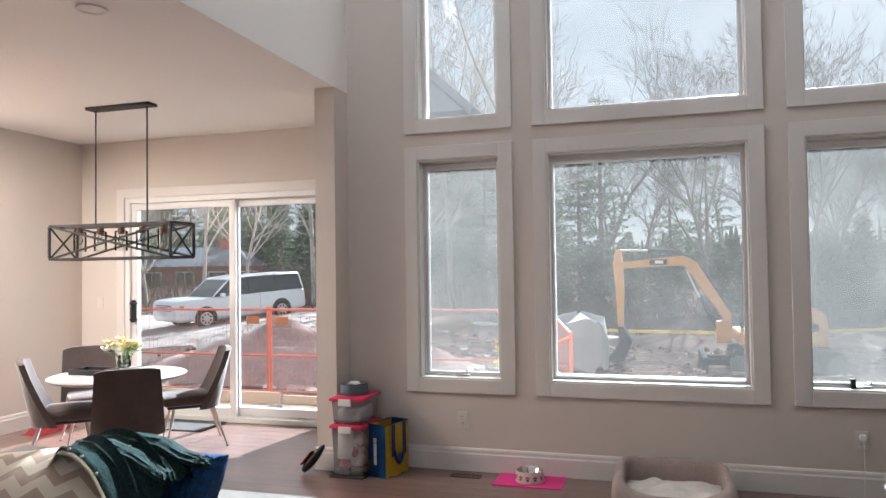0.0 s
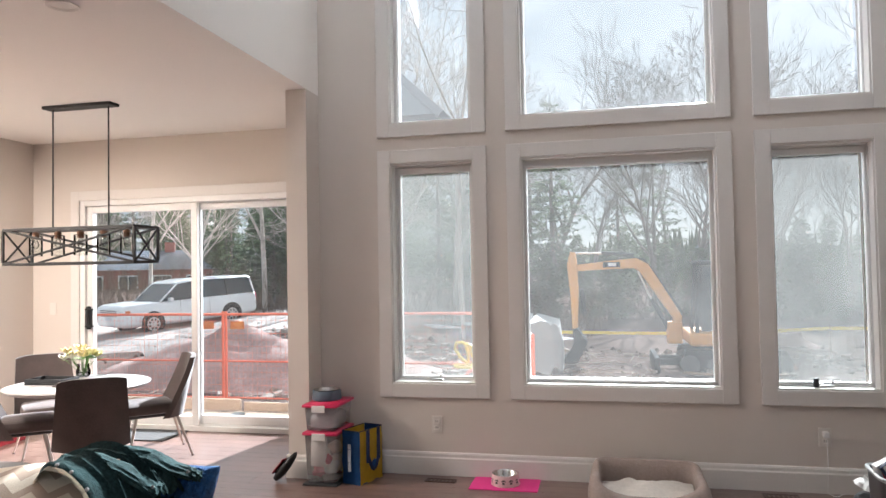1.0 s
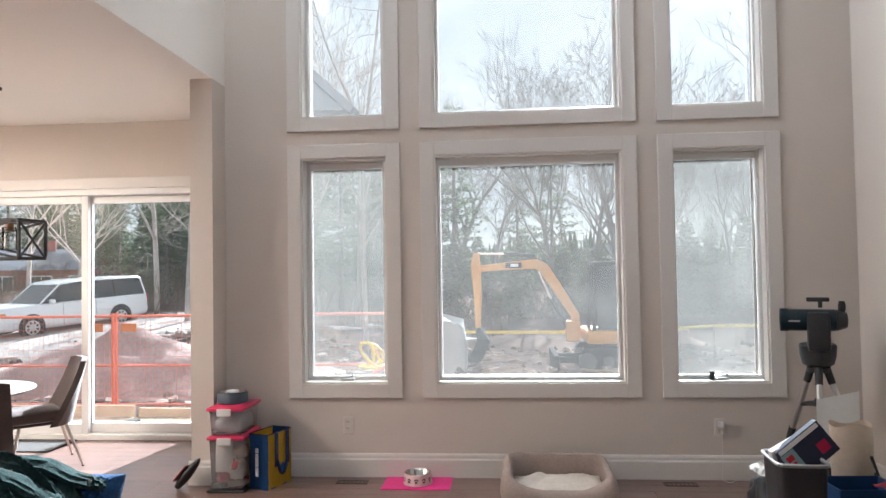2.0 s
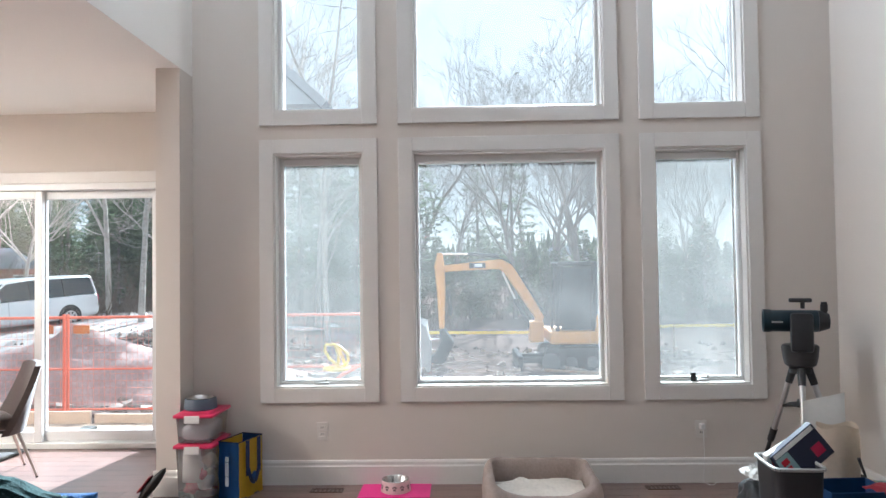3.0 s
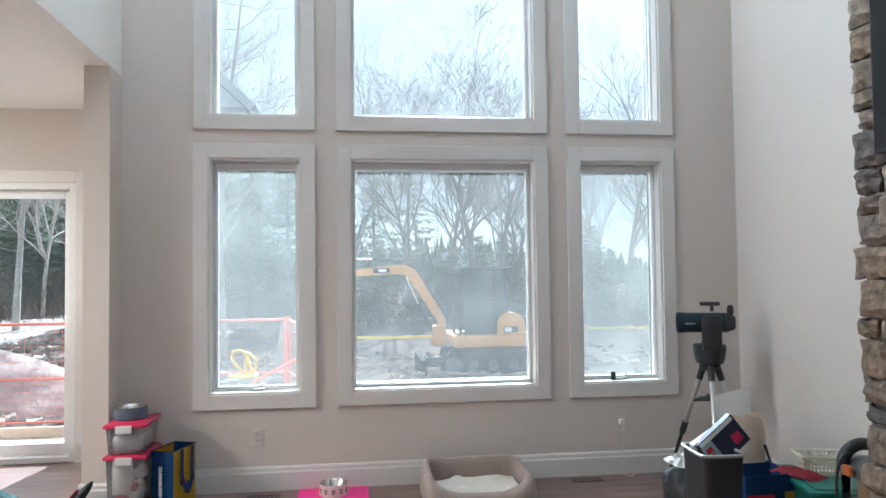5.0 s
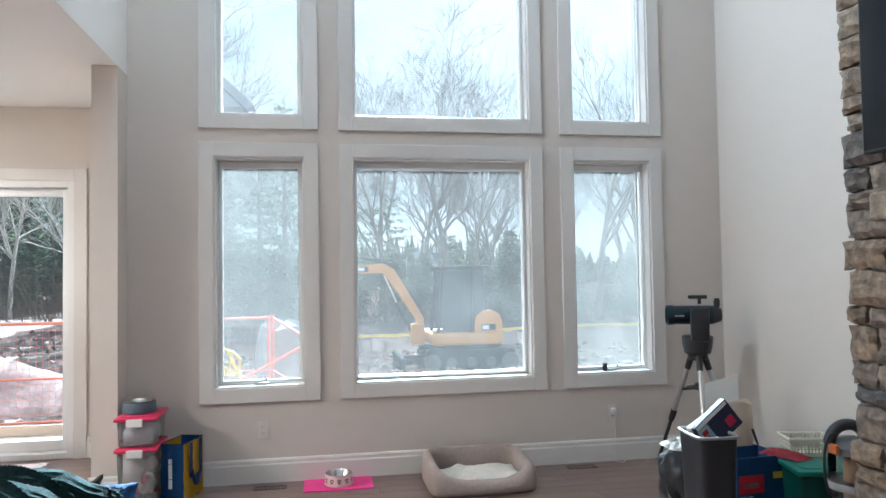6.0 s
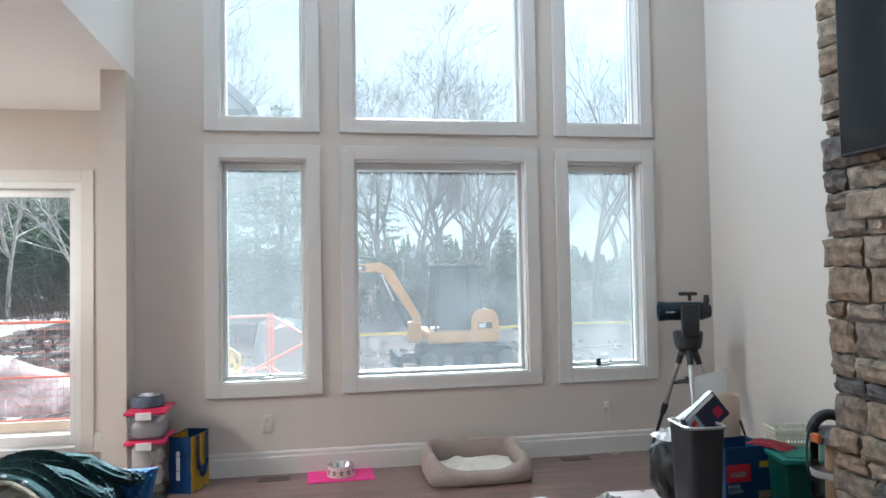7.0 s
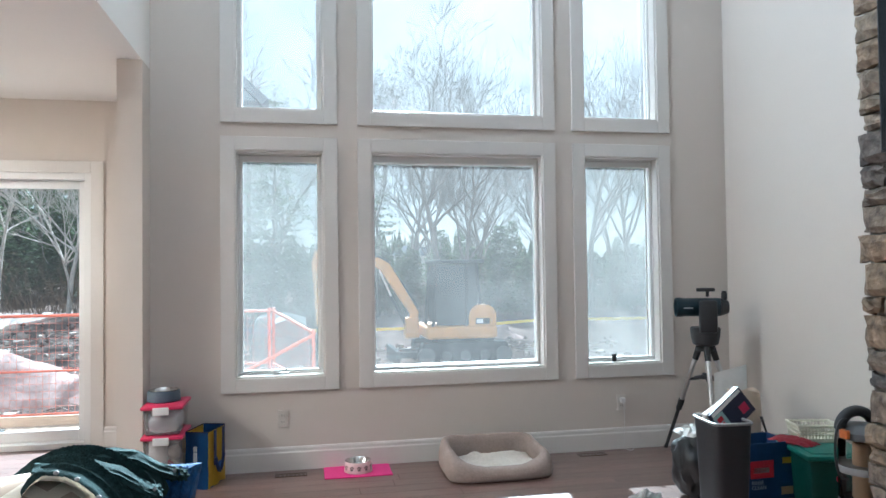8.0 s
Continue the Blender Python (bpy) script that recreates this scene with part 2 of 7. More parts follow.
def ring(bm, x0, x1, z0, z1, y0, y1, w, e=0.003, wb=None, wt=None):
    """A rectangular frame of bars of width w between two depths."""
    wb, wt = wb or w, wt or w
    box(bm, x0, x0 + w, y0, y1, z0, z1, e)
    box(bm, x1 - w, x1, y0, y1, z0, z1, e)
    box(bm, x0 + w, x1 - w, y0, y1, z1 - wt, z1, e)
    box(bm, x0 + w, x1 - w, y0, y1, z0, z0 + wb, e)


def build_window(name, wx, gx, z, gz, opens):
    """A window in its wall opening: casing, jamb boards, vinyl frame, sash, pane, and for a casement a screen and crank."""
    x0, x1, z0, z1 = wx[0] + CAS, wx[1] - CAS, z[0] + CAS, z[1] - CAS
    w = thing(name, (0, 0, 0), "white vinyl window with flat painted casing, dusty hazed pane", "window", "windows of the tall wall", "structure")
    bm = bmesh.new()
    casing(bm, wx[0], wx[1], z[0], z[1], -0.001, CAS + 0.004)
    part("casing", bm, M_TRIM, w, "flat off-white painted boards")
    bm = bmesh.new()
    ring(bm, x0 + 0.001, x1 - 0.001, z0 + 0.001, z1 - 0.001, -0.002, 0.085, 0.014, 0.001)
    part("jamb", bm, M_TRIM, w)
    bm = bmesh.new()
    fw = 0.022 if opens else (gx[0] - x0 - 0.001)
    fb = 0.03 if opens else (gz[0] - z0 - 0.001)
    ring(bm, x0 + 0.001, x1 - 0.001, z0 + 0.001, z1 - 0.001, 0.086, 0.165, fw, 0.002, fb, 0.022 if opens else z1 - gz[1] - 0.001)
    if not opens:
        ring(bm, gx[0] - 0.016, gx[1] + 0.016, gz[0] - 0.016, gz[1] + 0.016, 0.076, 0.086, 0.012, 0.003)
    part("window_frame", bm, M_VINYL, w)
    if opens:
        bm = bmesh.new()
        sw = gx[0] - (x0 + 0.025)
        ring(bm, x0 + 0.025, x1 - 0.025, z0 + 0.033, z1 - 0.025, 0.095, 0.15, sw, 0.004, gz[0] - z0 - 0.033, z1 - 0.025 - gz[1])
        part("sash", bm, M_VINYL, w)
        bm = bmesh.new()
        xm = (x0 + x1) / 2
        box(bm, xm - 0.05, xm + 0.05, 0.055, 0.09, z0 + 0.016, z0 + 0.03, 0.005)
        rod(bm, (xm - 0.05, 0.058, z0 + 0.034), (xm + 0.035, 0.05, z0 + 0.046), 0.006)
        rod(bm, (xm + 0.035, 0.05, z0 + 0.04), (xm + 0.035, 0.05, z0 + 0.06), 0.008)
        part("crank_handle", bm, M_CHROME, w, "folded metal crank handle", True)
        if wx[0] > 1:
            bm = bmesh.new()
            box(bm, xm - 0.075, xm - 0.045, 0.04, 0.07, z0 + 0.016, z0 + 0.075, 0.006)
            part("sash_lock", bm, M_DARK, w, "small dark sash lock")
        bm = bmesh.new()
        box(bm, gx[0] - 0.01, gx[1] + 0.01, 0.1185, 0.1205, gz[0] - 0.01, gz[1] + 0.01)
        part("screen", bm, M_SCREEN, w, "grey insect screen")
        bm = bmesh.new()
        ring(bm, gx[0] - 0.014, gx[1] + 0.014, gz[0] - 0.014, gz[1] + 0.010, 0.1145, 0.122, 0.012, 0.002)
        part("screen_frame", bm, M_VINYL, w)
    bm = bmesh.new()
    box(bm, gx[0] - 0.008, gx[1] + 0.008, 0.128, 0.134, gz[0] - 0.008, gz[1] + 0.008)
    part("pane", bm, M_GLASS, w)
    return w


for i in range(3):
    build_window(f"window_{i + 1}", W_X[i], G_X[i], LOW, (0.674, 2.14), i != 1)
    build_window(f"window_{i + 4}", W_X[i], G_X[i], HIGH, (2.525, 4.02), False)

# sliding door
sd = thing("door_1", (0, 0, 0), "white vinyl sliding patio door with two glass panels", "sliding door", "", "structure")
bm = bmesh.new()
casing(bm, SL[0] - 0.09, SL[1] + 0.09, 0.0, SL[3] + 0.09, Y_D - 0.001, 0.093, sill=False)
part("casing", bm, M_TRIM, sd, "flat off-white painted boards")
bm = bmesh.new()
ring(bm, SL[0] + 0.002, SL[1] - 0.002, 0.001, SL[3] - 0.002, Y_D - 0.002, Y_D + 0.165, 0.052, 0.003, 0.045)
part("door_frame", bm, M_VINYL, sd)
XM = -3.585


def door_panel(x0, x1, y, name, label):
    bm = bmesh.new()
    ring(bm, x0, x1, 0.047, 2.108, y, y + 0.04, 0.062, 0.004, 0.085)
    p = part(name, bm, M_VINYL, sd, label)
    bm = bmesh.new()
    box(bm, x0 + 0.055, x1 - 0.055, y + 0.017, y + 0.023, 0.12, 2.055)
    g = part("pane", bm, M_DOORGLASS, p)
    g.visible_shadow = False
    return p


left_panel = door_panel(SL[0] + 0.055, XM + 0.03, Y_D + 0.03, "sliding_panel", "sliding glass panel, shut")
door_panel(XM - 0.03, SL[1] - 0.055, Y_D + 0.085, "fixed_panel", "fixed glass panel")
bm = bmesh.new()
hx = SL[0] + 0.085
box(bm, hx - 0.018, hx + 0.018, Y_D - 0.002, Y_D + 0.03, 0.93, 1.15, 0.006)
box(bm, hx + 0.05, hx + 0.066, Y_D - 0.03, Y_D - 0.016, 0.95, 1.13, 0.005)
box(bm, hx - 0.01, hx + 0.066, Y_D - 0.03, Y_D, 0.95, 0.97, 0.004)
box(bm, hx - 0.01, hx + 0.066, Y_D - 0.03, Y_D, 1.11, 1.13, 0.004)
part("handle", bm, M_BLACKMETAL, left_panel, "black pull handle")


def baseboard(name, a, b, normal):
    """A tall stepped baseboard from a to b on a wall that faces along normal."""
    a, b, n = Vector((*a, 0)), Vector((*b, 0)), Vector((*normal, 0))
    prof = ((0, 0), (0.016, 0), (0.016, 0.118), (0.011, 0.128), (0.011, 0.146), (0.006, 0.158), (0, 0.16))
    bm = bmesh.new()
    e = [[bm.verts.new(p + n * (d + 0.001) + Vector((0, 0, z))) for d, z in prof] for p in (a, b)]
    k = len(prof)
    for i in range(k):
        bm.faces.new((e[0][i], e[0][(i + 1) % k], e[1][(i + 1) % k], e[1][i]))
    bm.faces.new(e[0])
    bm.faces.new(e[1][::-1])
    return structure(name, bm, M_TRIM, "tall off-white painted baseboard", "baseboard")


baseboard("baseboard_window", (X_L, 0), (X_R, 0), (0, -1))
baseboard("baseboard_stub_front", (X_P - 0.016, Y_STUB), (X_L + 0.016, Y_STUB), (0, -1))
baseboard("baseboard_stub_side", (X_L, Y_STUB), (X_L, -0.016), (1, 0))
baseboard("baseboard_stub_dining", (X_P, Y_STUB), (X_P, Y_D), (-1, 0))
baseboard("baseboard_dining_end_right", (SL[1] + 0.09, Y_D), (X_P - 0.017, Y_D), (0, -1))
baseboard("baseboard_dining_end_left", (X_D0 + 0.017, Y_D), (SL[0] - 0.09, Y_D), (0, -1))
baseboard("baseboard_dining_side", (X_D0, Y_B), (X_D0, Y_D), (1, 0))
baseboard("baseboard_right", (X_R, Y_B), (X_R, -0.017), (-1, 0))


# ---- outdoors ----
def ground_z(x, y):
    """Height of the building plot: low by the fence, rising to the drive."""
    s = max(0.0, min(1.0, (y - 7.5) / 5.0)) * max(0.0, min(1.0, (-3.5 - x) / 4.0))
    s = s * s * (3 - 2 * s)
    near = max(0.0, min(1.0, (4.0 - y) / 3.0))
    along = (x + 14.4) * -0.61 + (y - 17.9) * -0.79
    z = -0.85 + s * (0.55 - 0.08 * max(-4.0, min(4.0, along))) + 0.2 * near * near
    rough = noise.fractal(Vector((x * 0.55, y * 0.55, 0.3)), 1.0, 2.0, 4)
    far = max(0.0, min(1.0, (y - 22) / 30))
    return z + 0.10 * rough * (1 - 0.8 * s) + far * 0.9


bm = bmesh.new()


def far_grow(u, lo, hi):
    """Even cells in the middle of the ground, ever longer ones towards the horizon."""
    s = 2 * u - 1
    return (lo + hi) / 2 + (hi - lo) / 2 * (0.12 * s + 0.88 * s ** 7) if abs(s) > 0 else (lo + hi) / 2


def ground_point(u, v):
    x = far_grow(u, -1500, 1500)
    y = 14 + far_grow(v, -1500, 1500)
    inside = X_D0 - 0.6 < x < X_R + 0.6 and Y_B - 1 < y < Y_D + 0.3
    return Vector((x, y, ground_z(x, y) if not inside else -0.9))


grid_sheet(bm, 220, 220, ground_point)
structure("ground", bm, M_GROUND, "churned bare earth of a building plot", "ground")

# ---- indoor materials ----
M_VELVET = surface("grey_velvet", (0.078, 0.059, 0.054), 0.8, vary=0.25, grain=120, blotch=6, bump=0.12, bump_scale=300)
velvet = M_VELVET.node_tree.nodes["Principled BSDF"].inputs
velvet["Sheen Weight"].default_value, velvet["Sheen Roughness"].default_value = 0.35, 0.35
M_CHAIRLEG = surface("satin_metal", (0.55, 0.50, 0.46), 0.3, 1.0, vary=0.08, bump=0.02)
M_TABLETOP = surface("white_tabletop", (0.36, 0.35, 0.345), 0.34, vary=0.04, grain=30, blotch=4, bump=0.02)
M_BRASS = surface("bulb_socket", (0.20, 0.11, 0.07), 0.35, 0.8)
M_CLEAR = glass_pane("clear_glass", (0.97, 0.98, 0.98), 0.03)
M_TUB = glass_pane("clear_tub_plastic", (0.96, 0.95, 0.95), 0.22, (0.82, 0.81, 0.80), cloudy=True)
M_RED = surface("red_plastic", (0.52, 0.02, 0.085), 0.4, vary=0.1, bump=0.03)
M_REDCLOTH = surface("red_cloth", (0.20, 0.012, 0.02), 0.85, vary=0.25, bump=0.3)
M_STEEL = surface("bowl_steel", (0.60, 0.59, 0.57), 0.25, 1.0, vary=0.05, bump=0.02)
M_SLATE = surface("slate_blue_plastic", (0.065, 0.09, 0.12), 0.45, vary=0.12)
M_BLUEBAG = surface("blue_bag", (0.012, 0.080, 0.25), 0.4, vary=0.15, bump=0.25, bump_scale=25)
M_YELLOWBAG = surface("yellow_bag", (0.70, 0.46, 0.03), 0.42, vary=0.12, bump=0.25, bump_scale=25)
M_NAVYSTRAP = surface("navy_strap", (0.015, 0.03, 0.10), 0.7, vary=0.15)
M_PALEPRINT = surface("pale_print", (0.55, 0.60, 0.66), 0.6, vary=0.1)
M_PINK = surface("pink_mat", (0.72, 0.03, 0.25), 0.55, vary=0.08, bump=0.1)
M_PINKBOWL = surface("pink_enamel", (0.62, 0.42, 0.42), 0.3, vary=0.05, bump=0.02)
M_BED = surface("taupe_bed_cloth", (0.33, 0.265, 0.235), 0.9, vary=0.15, grain=60, blotch=5, bump=0.3, bump_scale=90)
M_BEDFLEECE = surface("cream_fleece", (0.62, 0.57, 0.51), 0.95, vary=0.12, grain=40, blotch=8, bump=0.6, bump_scale=60)
M_PLATE = surface("outlet_plastic", (0.64, 0.60, 0.55), 0.4, vary=0.02, bump=0.0)
M_DENIM = surface("teal_denim", (0.026, 0.056, 0.058), 0.85, vary=0.6, grain=90, blotch=7, bump=0.4, bump_scale=160)
M_SHERPA = surface("cream_lining", (0.66, 0.60, 0.50), 0.95, vary=0.12, bump=0.6, bump_scale=80)
M_BLUEPILLOW = surface("royal_blue_knit", (0.005, 0.058, 0.185), 0.8, vary=0.5, grain=45, bump=1.0, bump_scale=45)
M_SOFA = surface("grey_sofa_cloth", (0.27, 0.265, 0.26), 0.9, vary=0.12, grain=80, bump=0.3, bump_scale=200)
M_TELE = surface("dark_teal_metal", (0.012, 0.030, 0.042), 0.3, 0.2, vary=0.15, bump=0.03)
M_BIN = surface("charcoal_plastic", (0.024, 0.025, 0.029), 0.5, vary=0.12, bump=0.05)
M_RIM = surface("bin_rim", (0.30, 0.295, 0.29), 0.45, vary=0.1)
M_PAPER = surface("white_paper", (0.80, 0.79, 0.77), 0.8, vary=0.04, bump=0.2, bump_scale=20)
M_KRAFT = surface("tan_paper", (0.76, 0.66, 0.55), 0.8, vary=0.08, bump=0.15, bump_scale=25)
M_GREEN = surface("green_plastic", (0.008, 0.075, 0.058), 0.42, vary=0.1)
M_GREENLID = surface("light_green_plastic", (0.022, 0.155, 0.118), 0.42, vary=0.1)
M_BASKET = surface("cream_plastic", (0.66, 0.64, 0.52), 0.5, vary=0.05)
M_BOXBLUE = surface("printed_blue_card", (0.012, 0.048, 0.14), 0.4, vary=0.25, grain=6, blotch=4, bump=0.05)
M_BOXRED = surface("printed_red_card", (0.55, 0.02, 0.04), 0.4, vary=0.06, bump=0.02)
M_CARDBOARD = surface("brown_card", (0.40, 0.27, 0.16), 0.85, vary=0.1)
M_TEALPRINT = surface("printed_teal_card", (0.33, 0.46, 0.47), 0.45, vary=0.1, bump=0.02)
M_BOXNAVY = surface("printed_navy_card", (0.03, 0.035, 0.07), 0.4, vary=0.1, bump=0.02)
M_VACUUM = surface("grey_plastic", (0.10, 0.105, 0.11), 0.4, vary=0.15)
M_ORANGE = surface("orange_plastic", (0.62, 0.17, 0.04), 0.45, vary=0.08)
M_SCREENBLACK = surface("tv_glass", (0.012, 0.014, 0.016), 0.12, vary=0.1, bump=0.0)
M_LEAF = surface("flower_leaf", (0.10, 0.20, 0.04), 0.6, vary=0.3)
M_PETAL = surface("yellow_petal", (0.82, 0.72, 0.34), 0.6, vary=0.1)
M_PETALWHITE = surface("cream_petal", (0.82, 0.78, 0.66), 0.6, vary=0.06)
M_OAK = surface("walnut_veneer", (0.20, 0.12, 0.07), 0.45, vary=0.3, grain=12, stretch=(1, 9, 9))
M_RUSTMETAL = surface("brown_register_metal", (0.075, 0.045, 0.036), 0.5, 0.4, vary=0.2)
M_MAT = surface("dark_door_mat", (0.05, 0.05, 0.05), 0.95, vary=0.3, bump=0.6)

# chevron cloth: zigzag bands of taupe on cream
M_CHEVRON, nt, b = material("chevron_cloth")
co = nt.nodes.new("ShaderNodeTexCoord")
sep = nt.nodes.new("ShaderNodeSeparateXYZ")
nt.links.new(co.outputs["Object"], sep.inputs[0])


def calc(nt, op, a, b2=0.0, c=0.0):
    n = nt.nodes.new("ShaderNodeMath")
    n.operation = op
    for i, v in enumerate((a, b2, c)):
        if isinstance(v, (int, float)):
            n.inputs[i].default_value = v
        else:
            nt.links.new(v, n.inputs[i])
    return n.outputs[0]


zig = calc(nt, "PINGPONG", sep.outputs["X"], 0.055)
band = calc(nt, "ADD", calc(nt, "MULTIPLY", zig, 0.85), sep.outputs["Y"])
band = calc(nt, "FRACT", calc(nt, "MULTIPLY", band, 11.0))
band = calc(nt, "GREATER_THAN", band, 0.55)
mx = nt.nodes.new("ShaderNodeMix")
mx.data_type = "RGBA"
mx.inputs["A"].default_value = (0.72, 0.64, 0.52, 1)
mx.inputs["B"].default_value = (0.45, 0.35, 0.27, 1)
nt.links.new(band, mx.inputs["Factor"])
nt.links.new(mx.outputs["Result"], b.inputs["Base Color"])
b.inputs["Roughness"].default_value = 0.9
weave = node(nt, "ShaderNodeTexNoise", Scale=220.0, Detail=3.0)
bmpn = node(nt, "ShaderNodeBump", Strength=0.3, Distance=0.005)
nt.links.new(co.outputs["Object"], weave.inputs["Vector"])
nt.links.new(weave.outputs["Fac"], bmpn.inputs["Height"])
nt.links.new(bmpn.outputs["Normal"], b.inputs["Normal"])


# ---- dining area ----
def dining_chair():
    """Upholstered shell chair that faces +x; its base at the origin."""
    c = thing("dining_chair", (0, 0, 0), "grey velvet dining chair with slender metal legs", "chair", "chairs round the table")
    bm = bmesh.new()
    box(bm, -0.13, 0.235, -0.205, 0.205, 0.345, 0.425, 0.03)
    bmesh.ops.subdivide_edges(bm, edges=bm.edges[:], cuts=1, use_grid_fill=True)
    for v in bm.verts:
        if v.co.x < 0:
            v.co.y *= 0.9
        if v.co.z > 0.40:
            v.co.z += 0.012 * (1 - (v.co.x / 0.25) ** 2) * (1 - (v.co.y / 0.24) ** 2)
    part("seat", bm, M_VELVET, c, "padded velvet seat", True)
    bm = bmesh.new()

    def shell(off):
        def fn(u, v):
            a = (u - 0.5) * 2
            h = 0.315 + 0.475 * v
            wide = 0.235 - 0.035 * v
            wrap = (0.10 * (1 - v) ** 1.5 + 0.035) * abs(a) ** 2.4
            x = -0.215 - 0.10 * v + wrap + off * (1 - 0.2 * v)
            return Vector((x, a * wide, h - 0.018 * abs(a) ** 4 * v))
        return fn
    a1 = grid_sheet(bm, 14, 10, shell(0.0))
    a2 = grid_sheet(bm, 14, 10, shell(0.05))
    edge = lambda g: [g[i][0] for i in range(15)] + [g[14][j] for j in range(1, 11)] + [g[i][10] for i in range(13, -1, -1)] + [g[0][j] for j in range(9, 0, -1)]
    e1, e2 = edge(a1), edge(a2)
    for i in range(len(e1)):
        j = (i + 1) % len(e1)
        bm.faces.new((e1[i], e1[j], e2[j], e2[i]))
    part("backrest", bm, M_VELVET, c, "curved velvet backrest", True)
    bm = bmesh.new()
    box(bm, -0.13, 0.20, -0.15, 0.15, 0.318, 0.344, 0.01)
    part("seat_frame", bm, M_DARK, c)
    for sx, sy in ((1, 1), (1, -1), (-1, 1), (-1, -1)):
        bm = bmesh.new()
        rod(bm, (0.15 * sx, 0.14 * sy, 0.32), (0.235 * sx - 0.02, 0.215 * sy, 0.004), 0.013, 0.007, 10)
        leg = part("leg", bm, M_CHAIRLEG, c, "", True)
        bm = bmesh.new()
        rod(bm, (0.234 * sx - 0.02, 0.214 * sy, 0.008), (0.235 * sx - 0.02, 0.215 * sy, 0.0), 0.009, 0.009, 10)
        part("foot_cap", bm, M_DARK, leg)
    return c


chair = dining_chair()
chair.matrix_basis = pose(-3.99, -0.56, 0, 0, 0, 42)
for x, y, a in ((-3.22, -0.78, 130), (-3.43, 0.20, 222), (-4.27, 0.02, -40)):
    copy_thing(chair, pose(x, y, 0, 0, 0, a))

TX, TY, TZ = -3.60, -0.44, 0.66
table = thing("dining_table", (TX, TY, 0), "round white pedestal dining table", "table")
bm = bmesh.new()
lathe(bm, ((0.38, TZ - 0.034), (0.455, TZ - 0.026), (0.482, TZ - 0.012), (0.484, TZ - 0.004), (0.478, TZ)), 72)
part("tabletop", bm, M_TABLETOP, table, "thin round white top", True)
bm = bmesh.new()
lathe(bm, ((0.05, 0.03), (0.036, 0.12), (0.032, 0.4), (0.045, TZ - 0.05), (0.14, TZ - 0.035)), 28)
part("pedestal", bm, M_TABLETOP, table, "", True)
bm = bmesh.new()
lathe(bm, ((0.27, 0.0), (0.27, 0.008), (0.2, 0.02), (0.05, 0.032)), 40)
part("foot", bm, M_TABLETOP, table, "", True)

vase = thing("flower_vase", (-3.98, -0.02, TZ), "glass vase of yellow and cream flowers on the table", "flowers")
vase.matrix_basis = pose(-3.82, -0.13, TZ)
bm = bmesh.new()
lathe(bm, ((0.035, 0.0), (0.05, 0.012), (0.054, 0.045), (0.04, 0.08), (0.043, 0.10), (0.040, 0.10), (0.036, 0.08), (0.048, 0.045), (0.03, 0.014)), 24)
part("vase", bm, M_CLEAR, vase, "clear glass vase", True)
rnd = random.Random(4)
for k in range(22):
    a, r = rnd.uniform(0, 6.28), rnd.uniform(0.02, 0.15)
    top = Vector((r * math.cos(a), r * math.sin(a), 0.15 + rnd.uniform(0.0, 0.07) - r * 0.15))
    bm = bmesh.new()
    rod(bm, (0.01 * math.cos(a), 0.01 * math.sin(a), 0.02), top, 0.0025, 0.002, 6)
    stem = part("stem", bm, M_LEAF, vase)
    bm = bmesh.new()
    for p in range(7):
        pa = p * 0.9 + k
        d = Vector((math.cos(pa), math.sin(pa), 0.55)).normalized()
        s = d.cross(Vector((0, 0, 1))).normalized()
        up = s.cross(d)
        base, mid, tip = top, top + d * 0.036, top + d * 0.064 + up * 0.014
        vs = [bm.verts.new(v) for v in (base, mid + s * 0.021, tip, mid - s * 0.021)]
        bm.faces.new(vs)
    part("blossom", bm, M_PETAL if k % 3 else M_PETALWHITE, stem)
    if k % 2 == 0:
        bm = bmesh.new()
        for q in range(2):
            d = Vector((math.cos(a + q), math.sin(a + q), 0.2))
            s = d.cross(Vector((0, 0, 1))).normalized()
            p0 = top * 0.8
            vs = [bm.verts.new(v) for v in (p0, p0 + d * 0.05 + s * 0.02, p0 + d * 0.11, p0 + d * 0.05 - s * 0.02)]
            bm.faces.new(vs)
        part("leaf", bm, M_LEAF, stem)

tray = thing("serving_tray", (-3.82, -0.45, TZ), "black shallow tray on the table", "tray")
bm = bmesh.new()
box(bm, -0.15, 0.15, -0.10, 0.10, 0.0, 0.012, 0.004)
for x0, x1, y0, y1 in ((-0.15, 0.15, -0.10, -0.088), (-0.15, 0.15, 0.088, 0.10), (-0.15, -0.138, -0.088, 0.088), (0.138, 0.15, -0.088, 0.088)):
    box(bm, x0, x1, y0, y1, 0.013, 0.04, 0.003)
part("tray_body", bm, M_DARK, tray, "", True)
plate = thing("place_mat", (-3.56, -0.55, TZ), "taupe folded cloth place mat on the table", "place mat")
bm = bmesh.new()
box(bm, -0.11, 0.11, -0.075, 0.075, 0.0, 0.010, 0.004)
box(bm, -0.10, 0.11, -0.07, 0.07, 0.011, 0.017, 0.003)
part("cloth", bm, M_VELVET, plate)

